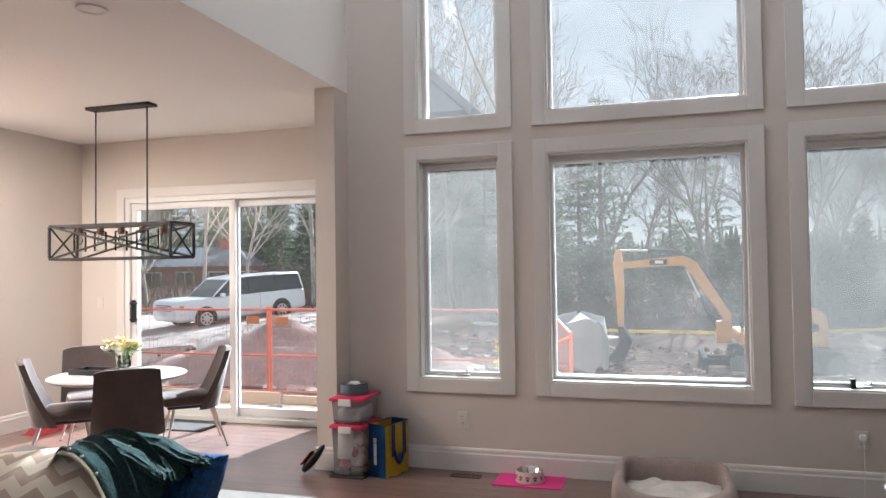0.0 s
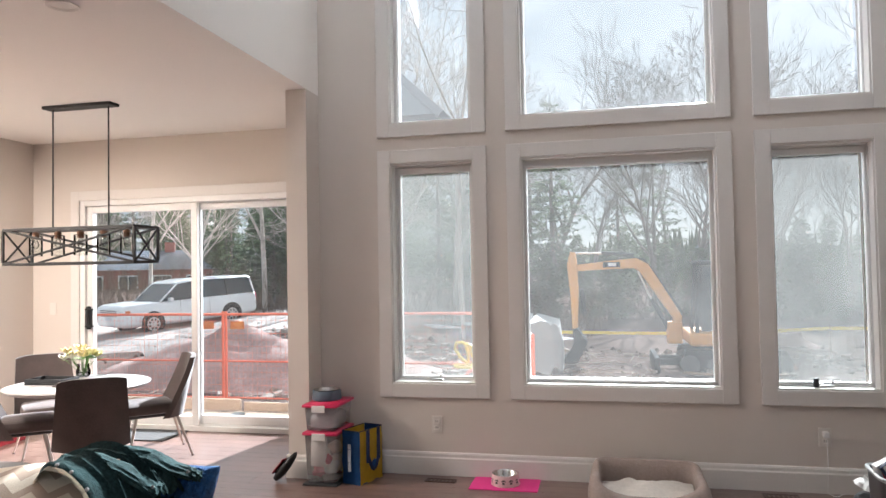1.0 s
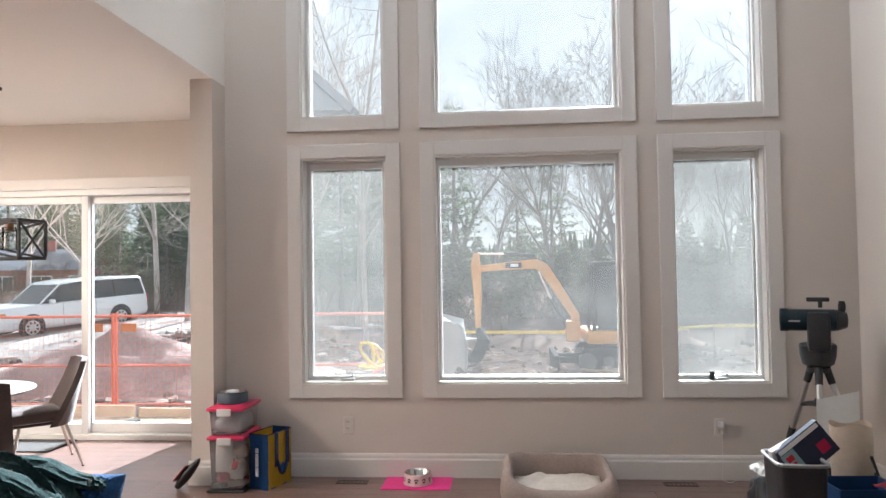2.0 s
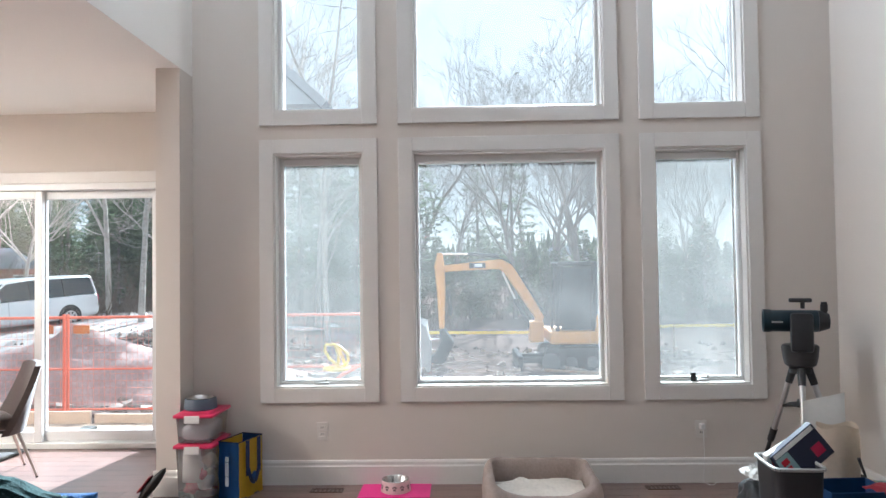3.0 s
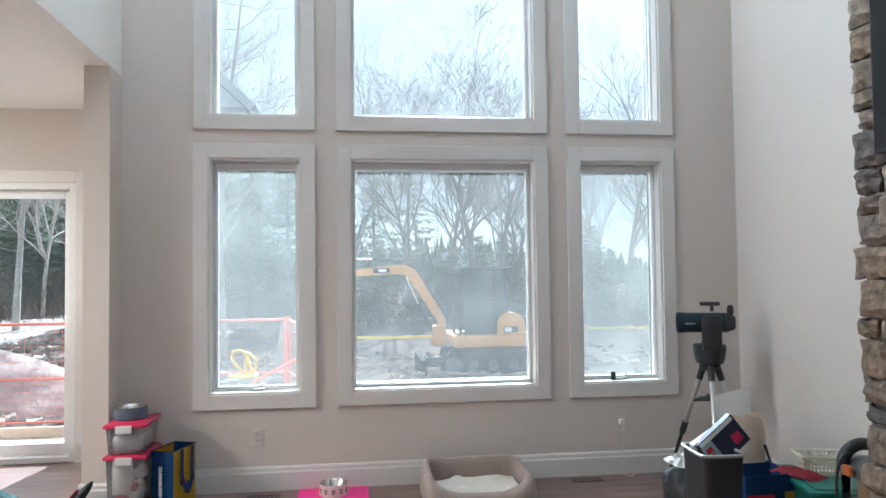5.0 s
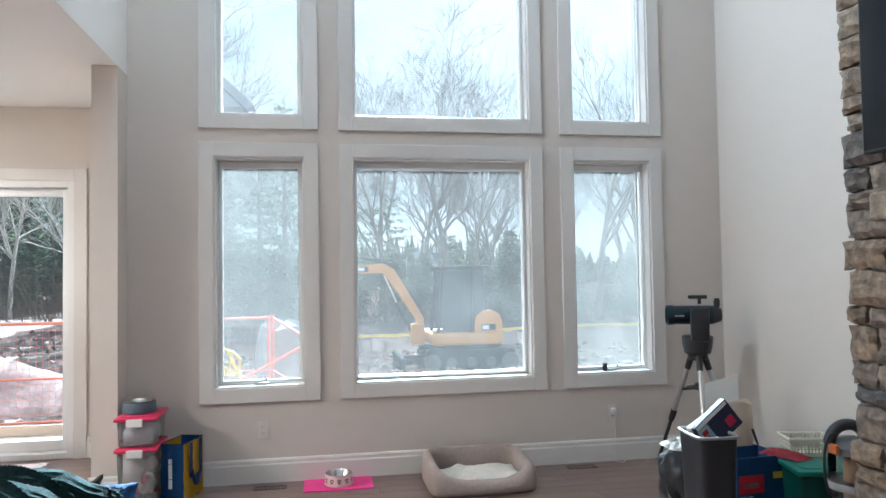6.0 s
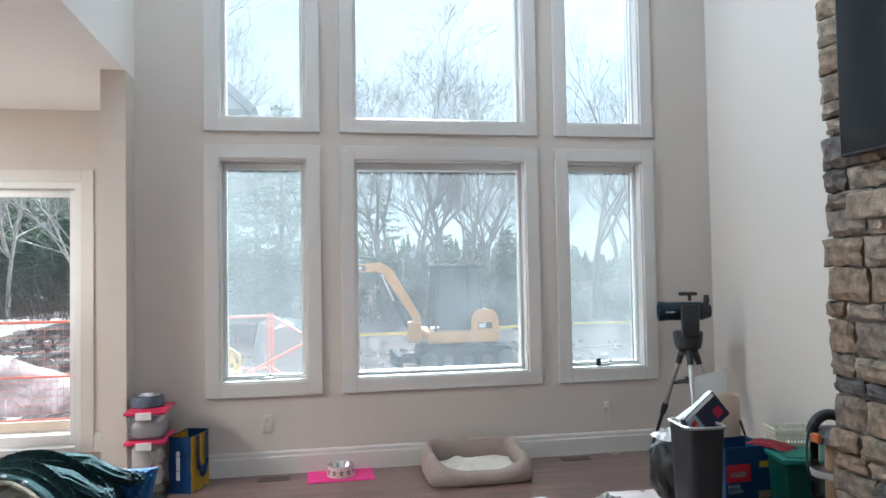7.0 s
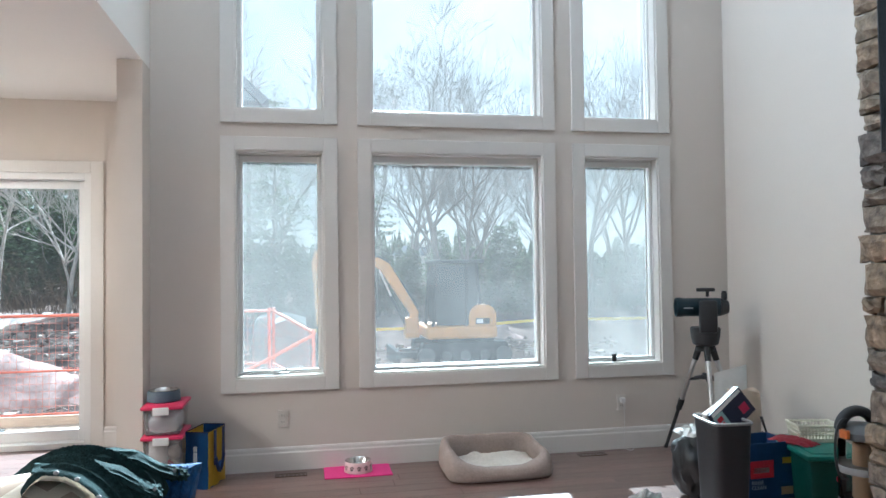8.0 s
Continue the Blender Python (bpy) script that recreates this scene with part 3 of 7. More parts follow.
# chandelier: a long open cage of black bars with crossed sides, hung on two rods
CX, CY, C0, C1 = -3.735, -0.26, 1.535, 1.795
HL, HW = 0.565, 0.14
lamp = thing("chandelier", (CX, CY, 0), "black metal cage chandelier with five clear glass shades", "chandelier")
bar = 0.009
bm = bmesh.new()
for z in (C0, C1):
    for y in (-HW, HW):
        box(bm, -HL, HL, y - bar, y + bar, z - bar, z + bar, 0.002)
    for x in (-HL, HL):
        box(bm, x - bar, x + bar, -HW + bar, HW - bar, z - bar, z + bar, 0.002)
for x in (-HL, HL):
    for y in (-HW, HW):
        box(bm, x - bar, x + bar, y - bar, y + bar, C0 + bar, C1 - bar, 0.002)
part("cage", bm, M_BLACKMETAL, lamp)
for y in (-HW, HW):
    for s in (1, -1):
        bm = bmesh.new()
        rod(bm, (-HL, y + s * 0.003, C0 if s > 0 else C1), (HL, y + s * 0.003, C1 if s > 0 else C0), 0.009, None, 6)
        part("cross_bar", bm, M_BLACKMETAL, lamp)
for x in (-HL, HL):
    for s in (1, -1):
        bm = bmesh.new()
        rod(bm, (x + s * 0.003, -HW, C0 if s > 0 else C1), (x + s * 0.003, HW, C1 if s > 0 else C0), 0.008, None, 6)
        part("cross_bar", bm, M_BLACKMETAL, lamp)
bm = bmesh.new()
box(bm, -HL, HL, -0.018, 0.018, C1 - 0.012, C1 + 0.006, 0.003)
part("top_rail", bm, M_BLACKMETAL, lamp)
for x in (-0.245, 0.245):
    bm = bmesh.new()
    rod(bm, (x, 0, C1), (x, 0, H_D - 0.02), 0.006, None, 10)
    part("hanging_rod", bm, M_BLACKMETAL, lamp)
bm = bmesh.new()
box(bm, -0.30, 0.30, -0.055, 0.055, H_D - 0.024, H_D, 0.005)
part("canopy", bm, M_BLACKMETAL, lamp)
for k in range(5):
    x = (k - 2) * 0.2
    bm = bmesh.new()
    lathe(bm, ((0.020, C1 - 0.07), (0.026, C1 - 0.06), (0.026, C1 - 0.02), (0.012, C1 - 0.012)), 16, Matrix.Translation((x, 0, 0)))
    s = part("socket", bm, M_BRASS, lamp, "", True)
    bm = bmesh.new()
    lathe(bm, ((0.048, C1 - 0.20), (0.048, C1 - 0.045), (0.03, C1 - 0.04), (0.028, C1 - 0.044), (0.046, C1 - 0.05), (0.046, C1 - 0.198)), 20, Matrix.Translation((x, 0, 0)))
    part("shade", bm, M_DOORGLASS, s, "clear glass cylinder shade", True)
    bm = bmesh.new()
    lathe(bm, ((0.006, C1 - 0.145), (0.022, C1 - 0.125), (0.024, C1 - 0.11), (0.012, C1 - 0.075)), 14, Matrix.Translation((x, 0, 0)))
    part("bulb", bm, M_CLEAR, s, "unlit clear bulb", True)

can = thing("recessed_light", (-2.38, -2.01, H_D), "small unlit recessed light in the dining ceiling", "ceiling light")
bm = bmesh.new()
lathe(bm, ((0.075, -0.006), (0.073, -0.010), (0.055, -0.008), (0.055, 0.0)), 32)
part("trim_ring", bm, M_TRIM, can, "", True)
bm = bmesh.new()
lathe(bm, ((0.0535, -0.005), (0.0535, -0.002), (0.01, -0.002)), 32)
part("diffuser", bm, M_PLATE, can)

rag = thing("fabric_bag", (-5.02, 0.30, 0), "crumpled red fabric bag on the floor by the wall", "bag")
bm = bmesh.new()
grid_sheet(bm, 20, 12, lambda u, v: Vector(((u - .5) * 0.22, (v - .5) * 0.42, max(0.002, 0.06 * math.sin(math.pi * u) ** .6 * math.sin(math.pi * v) ** .6 + 0.03 * noise.noise(Vector((u * 6, v * 9, 1)))))))
part("cloth", bm, M_REDCLOTH, rag, "", True)
mat = thing("door_mat", (-4.0, 0.78, 0), "thin dark mat before the sliding door", "mat")
bm = bmesh.new()
box(bm, -0.38, 0.38, -0.2, 0.2, 0, 0.012, 0.004)
part("mat_sheet", bm, M_MAT, mat)

slipper = thing("slipper", (-2.10, -0.345, 0), "black slipper with a dark red inside, tipped against the wall", "slipper")
tip_m = Matrix.Rotation(radians(38), 4, "Y") @ Matrix.Rotation(radians(-12), 4, "X")


def slipper_wall(k):
    def fn(u, v):
        a = 2 * math.pi * u
        w = math.sin(math.pi * min(1.0, 0.06 + 0.94 * v)) ** 0.45 * (0.75 + 0.3 * (1 - v))
        return tip_m @ Vector((0.034 * k * w * math.cos(a) - 0.02, 0.046 * k * w * math.sin(a), 0.004 + 0.235 * v))
    return fn


bm = bmesh.new()
grid_sheet(bm, 20, 12, slipper_wall(1.0), True)
bmesh.ops.remove_doubles(bm, verts=bm.verts, dist=0.0005)
for v in bm.verts:
    v.co.z = max(0.002, v.co.z)
part("upper", bm, M_BLACKMETAL, slipper, "", True)
bm = bmesh.new()
box(bm, -0.062, -0.052, -0.04, 0.04, 0.03, 0.15, 0.004, tip_m)
part("lining", bm, M_REDCLOTH, slipper, "dark red lining")


# ---- by the window wall ----
def tub(at, w, d, h, label):
    """A clear lidded storage tub with a rim, ribs and clip handles."""
    t = thing("storage_tub", at, label, "storage tub", "stacked storage tubs")
    bm = bmesh.new()
    vs = box(bm, -w / 2, w / 2, -d / 2, d / 2, 0.0, h - 0.02, 0.012)
    for v in bm.verts:
        k = 0.9 + 0.1 * v.co.z / h
        v.co.x *= k
        v.co.y *= k
    top = [f for f in bm.faces if f.normal.z > 0.9 and f.calc_area() > 0.01]
    bmesh.ops.delete(bm, geom=top, context="FACES")
    part("tub_body", bm, M_TUB, t, "clear plastic body", True)
    bm = bmesh.new()
    box(bm, -w / 2 - 0.012, w / 2 + 0.012, -d / 2 - 0.012, d / 2 + 0.012, h - 0.026, h - 0.004, 0.008)
    box(bm, -w / 2 + 0.02, w / 2 - 0.02, -d / 2 + 0.02, d / 2 - 0.02, h - 0.003, h, 0.001)
    part("lid", bm, M_RED, t, "red plastic lid", True)
    bm = bmesh.new()
    box(bm, -0.05, 0.045, -d / 2 - 0.022, -d / 2 - 0.013, h - 0.055, h - 0.008, 0.004)
    part("clip", bm, M_VINYL, t, "white clip")
    return t


BX, BY = -1.765, -0.225
tub((BX, BY, 0.015), 0.225, 0.33, 0.345, "clear storage tub with a red lid and toys inside")
tub((BX, BY, 0.361), 0.225, 0.33, 0.185, "shallow clear storage tub with a red lid")
base = thing("tub_base", (BX, BY, 0), "low black tray under the storage tubs", "tray")
bm = bmesh.new()
box(bm, -0.125, 0.125, -0.175, 0.175, 0, 0.014, 0.005)
part("tray_body", bm, M_DARK, base)
for k, (dx, dy, dz, r, m) in enumerate(((-0.04, -0.08, 0.06, 0.045, M_RED), (0.04, -0.06, 0.075, 0.05, M_PAPER), (0.02, 0.05, 0.07, 0.05, M_KRAFT), (-0.03, -0.03, 0.16, 0.05, M_PAPER), (0.04, 0.0, 0.20, 0.045, M_KRAFT), (0.02, -0.09, 0.15, 0.035, M_RED))):
    toy = thing("soft_toy", (BX + dx, BY + dy, 0.02), "small soft dog toy inside the clear tub", "toy", "toys in the tub")
    bm = bmesh.new()
    bmesh.ops.create_icosphere(bm, subdivisions=3, radius=r, matrix=Matrix.Translation((0, 0, dz)))
    for v in bm.verts:
        v.co += (v.co - Vector((0, 0, dz))) * 0.5 * noise.noise(v.co * 22 + Vector((k, 0, 0)))
    part("toy_body", bm, m, toy, "", True)
wrap = thing("paper_pack", (BX - 0.03, BY - 0.10, 0.025), "white paper pack standing inside the clear tub", "paper")
bm = bmesh.new()
box(bm, -0.055, 0.055, -0.025, 0.025, 0.09, 0.30, 0.012)
for v in bm.verts:
    v.co += Vector((1, 0.6, 0.4)) * 0.008 * noise.noise(v.co * 18)
part("pack_body", bm, M_PAPER, wrap, "", True)
pile = thing("folded_cloth", (BX, BY, 0.37), "pale grey cloth folded inside the shallow tub", "cloth")
bm = bmesh.new()
box(bm, -0.09, 0.09, -0.13, 0.13, 0.0, 0.10, 0.03)
for v in bm.verts:
    v.co.z += 0.015 * noise.noise(v.co * 15)
part("cloth", bm, M_PALEPRINT, pile, "", True)

bowl = thing("dog_bowl", (BX - 0.02, BY + 0.02, 0.547), "slate blue dog bowl on the stacked tubs", "bowl")
bm = bmesh.new()
lathe(bm, ((0.095, 0.0), (0.103, 0.004), (0.098, 0.062), (0.095, 0.068), (0.088, 0.066)), 40, None, False)
part("outer_shell", bm, M_SLATE, bowl, "", True)
bm = bmesh.new()
lathe(bm, ((0.02, 0.024), (0.075, 0.026), (0.088, 0.069), (0.092, 0.072), (0.090, 0.0725), (0.084, 0.068), (0.072, 0.030), (0.02, 0.028)), 40)
part("steel_liner", bm, M_STEEL, bowl, "steel inner bowl", True)

# reusable bag: blue front, yellow sides, navy handles
bag = thing("shopping_bag", (-1.53, -0.20, 0), "blue and yellow reusable shopping bag standing on the floor", "bag", turn=-18)
bw, bd, bh = 0.075, 0.125, 0.355


def bag_wall(p, q, name, m, label):
    bm = bmesh.new()
    p, q = Vector(p), Vector(q)
    nrm = (q - p).cross(Vector((0, 0, 1))).normalized()

    def fn(u, v):
        b0 = p.lerp(q, u)
        out = 0.010 * math.sin(math.pi * u) * math.sin(math.pi * v) + 0.006 * noise.noise(Vector((u * 4 + p.x * 9, v * 5, p.y * 7)))
        return Vector((b0.x, b0.y, bh * v)) + nrm * out
    grid_sheet(bm, 10, 12, fn)
    bmesh.ops.solidify(bm, geom=bm.faces[:], thickness=0.002)
    return part(name, bm, m, bag, label, True)


front = bag_wall((-bw, -bd, 0), (bw, -bd, 0), "front_panel", M_BLUEBAG, "blue printed panel")
bag_wall((bw, bd, 0), (-bw, bd, 0), "back_panel", M_BLUEBAG, "blue panel")
side = bag_wall((bw, -bd, 0), (bw, bd, 0), "side_panel", M_YELLOWBAG, "yellow printed panel")
bag_wall((-bw, bd, 0), (-bw, -bd, 0), "side_panel", M_YELLOWBAG, "yellow panel")
bm = bmesh.new()
box(bm, -bw, bw, -bd, bd, 0.0, 0.006, 0.002)
part("bag_bottom", bm, M_BLUEBAG, bag)
for z0, z1 in ((0.09, 0.145), (0.15, 0.235), (0.24, 0.27)):
    bm = bmesh.new()
    box(bm, -0.012, 0.010, -bd - 0.022, -bd - 0.015, z0, z1, 0.001)
    part("print_bar", bm, M_PALEPRINT, front, "pale printed line")
for y in (-0.06, 0.06):
    bm = bmesh.new()
    box(bm, bw + 0.016, bw + 0.020, y - 0.018, y + 0.018, 0.14, bh + 0.004, 0.001)
    part("strap", bm, M_NAVYSTRAP, side, "navy webbing handle")
bm = bmesh.new()
pts = [Vector((bw + 0.022, -0.06 + 0.12 * k / 10, bh - 0.17 - 0.10 * math.sin(math.pi * k / 10))) for k in range(11)]
sweep(bm, pts, 0.011, 6)
part("handle_loop", bm, M_NAVYSTRAP, side, "navy hanging handle", True)
bm = bmesh.new()
lathe(bm, ((0.030, 0.0), (0.030, 0.002), (0.006, 0.0022)), 6, Matrix.Translation((bw + 0.0165, 0.01, 0.125)) @ Matrix.Rotation(radians(90), 4, "Y"))
part("emblem", bm, M_BLUEBAG, side, "plain blue printed emblem")
bm = bmesh.new()
box(bm, -bw, bw, -bd - 0.004, bd + 0.004, bh - 0.002, bh + 0.006, 0.002)
bmesh.ops.delete(bm, geom=[f for f in bm.faces if abs(f.normal.z) > 0.9], context="FACES")
part("rim", bm, M_NAVYSTRAP, bag, "navy bound rim")

fmat = thing("feeding_mat", (-0.548, -0.158, 0), "bright pink feeding mat on the floor", "mat")
bm = bmesh.new()
box(bm, -0.225, 0.225, -0.138, 0.138, 0, 0.006, 0.002)
part("mat_sheet", bm, M_PINK, fmat)
fb = thing("feeding_bowl", (-0.545, -0.165, 0.006), "pink enamel dog bowl with paw prints on the pink mat", "bowl")
bm = bmesh.new()
lathe(bm, ((0.088, 0.0), (0.096, 0.004), (0.088, 0.066), (0.083, 0.071)), 40, None, False)
part("outer_shell", bm, M_PINKBOWL, fb, "", True)
bm = bmesh.new()
lathe(bm, ((0.02, 0.02), (0.07, 0.022), (0.083, 0.071), (0.089, 0.075), (0.087, 0.077), (0.08, 0.071), (0.066, 0.026), (0.02, 0.024)), 40)
part("steel_liner", bm, M_STEEL, fb, "steel inner bowl", True)
for k in range(7):
    a = -math.pi / 2 + (k - 3) * 0.55
    bm = bmesh.new()
    for dx, dz, r in ((0, 0.027, 0.009), (-0.010, 0.041, 0.0045), (-0.0035, 0.046, 0.0045), (0.0035, 0.046, 0.0045), (0.010, 0.041, 0.0045)):
        rr = 0.0955 - 0.008 * dz / 0.066 - 0.0005
        aa = a + dx / rr
        c = Vector((rr * math.cos(aa), rr * math.sin(aa), dz))
        bmesh.ops.create_cone(bm, cap_ends=True, segments=12, radius1=r, radius2=r, depth=0.003, matrix=Matrix.Translation(c) @ Vector((math.cos(aa), math.sin(aa), 0)).to_track_quat("Z", "Y").to_matrix().to_4x4())
    part("paw_print", bm, M_DARK, fb, "dark paw print")

# dog bed: a bolster round three sides, lower in front, with a fleece pad
bed = thing("dog_bed", (0.355, -0.345, 0), "taupe bolster dog bed with cream fleece pad by the wall", "dog bed")
BW, BD2 = 0.325, 0.245


def bolster(u, v):
    a = 2 * math.pi * u
    ca, sa = math.cos(a), math.sin(a)
    n = 7.0
    rr = (abs(ca) ** n + abs(sa) ** n) ** (-1 / n)
    cx, cy = BW * ca * rr, BD2 * sa * rr
    frontness = max(0.0, -sa * rr)
    high = 0.200 - 0.112 * min(1.0, max(0, frontness)) ** 1.5 * (1 - 0.66 * min(1.0, abs(ca * rr)) ** 3) - 0.03 * max(0.0, abs(ca * rr) - 0.8) * (1 - abs(sa * rr)) / 0.2 + 0.004 * noise.noise(Vector((ca * 3, sa * 3, 2)))
    thick = 0.036 + 0.012 * max(0.0, -sa)
    b = 2 * math.pi * v
    out = Vector((ca, sa * 0.9, 0)).normalized()
    crease = 1 + 0.05 * noise.noise(Vector((ca * 6, sa * 6, v * 3)))
    sx = math.copysign(abs(math.cos(b)) ** 0.8, math.cos(b))
    sz = math.copysign(abs(math.sin(b)) ** 0.8, math.sin(b))
    lean = 0.025 * (sz + 1)
    return Vector((cx, cy, high / 2)) + out * (thick * sx * crease - lean * 0.4) + Vector((0, 0, high / 2 * sz * crease + (crease - 1) * 0.02))


bm = bmesh.new()
grid_sheet(bm, 72, 16, bolster, True)
bmesh.ops.remove_doubles(bm, verts=bm.verts, dist=0.0005)
for v in bm.verts:
    v.co.z = max(0.001, v.co.z)
part("bolster", bm, M_BED, bed, "taupe padded bolster", True)
bm = bmesh.new()
grid_sheet(bm, 30, 22, lambda u, v: Vector(((u - .5) * 0.56, (v - .5) * 0.42, 0.055 + 0.045 * (math.sin(math.pi * u) * math.sin(math.pi * v)) ** 0.5 + 0.030 * noise.noise(Vector((u * 5, v * 4, 3))))))
part("pad", bm, M_BEDFLEECE, bed, "cream fleece pad", True)
bm = bmesh.new()
box(bm, -0.29, 0.29, -0.22, 0.22, 0.0, 0.05, 0.02)
part("bed_base", bm, M_BED, bed)


def outlet(x):
    o = thing("wall_outlet", (x, 0, 0.352), "white double wall outlet", "outlet", "wall outlets")
    bm = bmesh.new()
    box(bm, -0.036, 0.036, -0.0065, -0.0005, -0.058, 0.058, 0.002)
    p = part("plate", bm, M_PLATE, o)
    for z in (-0.022, 0.022):
        bm = bmesh.new()
        box(bm, -0.017, 0.017, -0.0085, -0.0068, z - 0.014, z + 0.014, 0.004)
        r = part("receptacle", bm, M_PLATE, o)
        for dx, h in ((-0.007, 0.006), (0.007, 0.005)):
            bm = bmesh.new()
            box(bm, dx - 0.0015, dx + 0.0015, -0.0092, -0.0087, z - h + 0.002, z + h + 0.002)
            part("slot", bm, M_DARK, r)
    return o


def floor_register(x, y):
    """A slotted metal air register let into the floor."""
    g = thing("floor_register", (x, y, 0.0), "dark slotted air register set in the floor", "air vent", "floor registers")
    bm = bmesh.new()
    ring(bm, -0.105, 0.105, -0.04, 0.04, 0.0, 0.004, 0.010, 0.001)
    bmesh.ops.rotate(bm, verts=bm.verts, cent=(0, 0, 0), matrix=Matrix.Rotation(radians(-90), 3, "X"))
    for v in bm.verts:
        v.co.z = abs(v.co.z)
    part("frame", bm, M_RUSTMETAL, g)
    for k in range(7):
        bm = bmesh.new()
        box(bm, -0.091 + 0.0275 * k, -0.077 + 0.0275 * k, -0.029, 0.029, 0.0005, 0.0035, 0.001)
        part("slat", bm, M_RUSTMETAL, g)
    return g


floor_register(1.16, -0.12)
floor_register(-0.99, -0.14)
plug = thing("charger_plug", (1.45, -0.009, 0.367), "white plug in the wall outlet with a thin cable", "plug")
bm = bmesh.new()
box(bm, -0.016, 0.016, -0.034, 0.0, -0.018, 0.018, 0.005)
part("plug_body", bm, M_VINYL, plug)
bm = bmesh.new()
sweep(bm, [(0.0, -0.03 - 0.012 * math.sin(k * 0.5), -0.015 - 0.345 * min(1, k / 9)) for k in range(10)] + [(0.02 * k, -0.05 - 0.03 * math.sin(k), -0.361) for k in range(1, 6)], 0.0022, 6)
part("cable", bm, M_VINYL, plug, "thin white cable", True)
o1 = outlet(-1.045)
copy_thing(o1, pose(1.45, 0, 0.345))
sw = thing("light_switch", (-5.09, Y_D, 1.13), "white light switch beside the sliding door", "switch")
bm = bmesh.new()
box(bm, -0.036, 0.036, -0.0065, -0.0005, -0.058, 0.058, 0.002)
part("plate", bm, M_PLATE, sw)
bm = bmesh.new()
box(bm, -0.016, 0.016, -0.010, -0.0068, -0.032, 0.032, 0.002)
part("rocker", bm, M_PLATE, sw)

# ---- corner by the fireplace ----
scope = thing("telescope", (1.93, -0.38, 0), "dark teal telescope on a silver tripod", "telescope")
for k, (fx, fy) in enumerate(((-0.15, 0.33), (-0.13, -0.33), (0.26, -0.14))):
    a, b2 = Vector((fx * 0.16, fy * 0.16, 0.77)), Vector((fx, fy, 0.0))
    bm = bmesh.new()
    rod(bm, a, a.lerp(b2, 0.55), 0.017, 0.017, 14)
    leg = part("tripod_leg", bm, M_CHROME, scope, "silver tube leg", True)
    bm = bmesh.new()
    rod(bm, a.lerp(b2, 0.53), a.lerp(b2, 0.985), 0.013, 0.012, 12)
    part("lower_leg", bm, M_DARK, leg, "", True)
    bm = bmesh.new()
    rod(bm, a.lerp(b2, 0.50), a.lerp(b2, 0.60), 0.022, 0.021, 12)
    part("clamp", bm, M_DARK, leg, "", True)
    bm = bmesh.new()
    rod(bm, a.lerp(b2, -0.05), a.lerp(b2, 0.10), 0.025, 0.021, 12)
    part("hinge", bm, M_DARK, leg, "", True)
    bm = bmesh.new()
    rod(bm, a.lerp(b2, 0.955), b2, 0.012, 0.016, 12)
    part("foot", bm, M_DARK, leg)
    bm = bmesh.new()
    rod(bm, a.lerp(b2, 0.30), (0, 0, 0.57), 0.010, 0.012, 8)
    part("spreader_arm", bm, M_DARK, scope, "", True)
bm = bmesh.new()
lathe(bm, ((0.03, 0.755), (0.062, 0.76), (0.066, 0.785), (0.05, 0.795)), 24)
part("tripod_head", bm, M_DARK, scope, "", True)
bm = bmesh.new()
lathe(bm, ((0.08, 0.565), (0.085, 0.572), (0.03, 0.585), (0.025, 0.60)), 20)
part("accessory_tray", bm, M_DARK, scope, "", True)
bm = bmesh.new()
rod(bm, (0, 0, 0.60), (0, 0, 0.75), 0.006, None, 8)
part("center_rod", bm, M_CHROME, scope)
bm = bmesh.new()
lathe(bm, ((0.07, 0.797), (0.088, 0.81), (0.10, 0.86), (0.105, 0.92), (0.095, 0.93)), 28)
part("mount_base", bm, M_DARK, scope, "dark round mount base", True)
TD = Vector((-0.93, 0.32, 0.0)).normalized()
TS = Vector((-TD.y, TD.x, 0))
TC = Vector((0.0, 0.0, 1.072))
for s in (1,):
    bm = bmesh.new()
    mm = Matrix.Translation(TC + TS * 0.092 * s - Vector((0, 0, 0.03))) @ Matrix.Rotation(math.atan2(TD.y, TD.x), 4, "Z")
    box(bm, -0.066, 0.060, -0.022, 0.022, -0.15, 0.085, 0.02, mm)
    part("fork_arm", bm, M_DARK, scope, "", True)
turn = Matrix.Translation(TC) @ TD.to_track_quat("Z", "Y").to_matrix().to_4x4()
bm = bmesh.new()
lathe(bm, ((0.062, -0.10), (0.066, -0.09), (0.066, 0.155), (0.070, 0.16), (0.070, 0.20), (0.066, 0.204), (0.060, 0.20), (0.060, 0.17)), 32, turn)
part("tube", bm, M_TELE, scope, "dark teal metal tube", True)
bm = bmesh.new()
lathe(bm, ((0.025, -0.165), (0.045, -0.16), (0.058, -0.125), (0.066, -0.102)), 28, turn)
part("rear_cell", bm, M_DARK, scope, "", True)
bm = bmesh.new()
q = TC - TD * 0.135
rod(bm, q, q + Vector((0, 0, 0.115)), 0.017, 0.017, 14)
rod(bm, q + Vector((0, 0, 0.06)), q + Vector((0, 0, 0.10)), 0.021, 0.021, 14)
part("eyepiece", bm, M_DARK, scope, "", True)
bm = bmesh.new()
f = TC + Vector((0, 0, 0.075))
rod(bm, f - TD * 0.02, f - TD * 0.02 + Vector((0, 0, 0.04)), 0.012, None, 10)
mm = Matrix.Translation(f + Vector((0, 0, 0.048)) - TD * 0.01) @ Matrix.Rotation(math.atan2(TD.y, TD.x), 4, "Z")
box(bm, -0.06, 0.065, -0.02, 0.02, -0.011, 0.014, 0.006, mm)
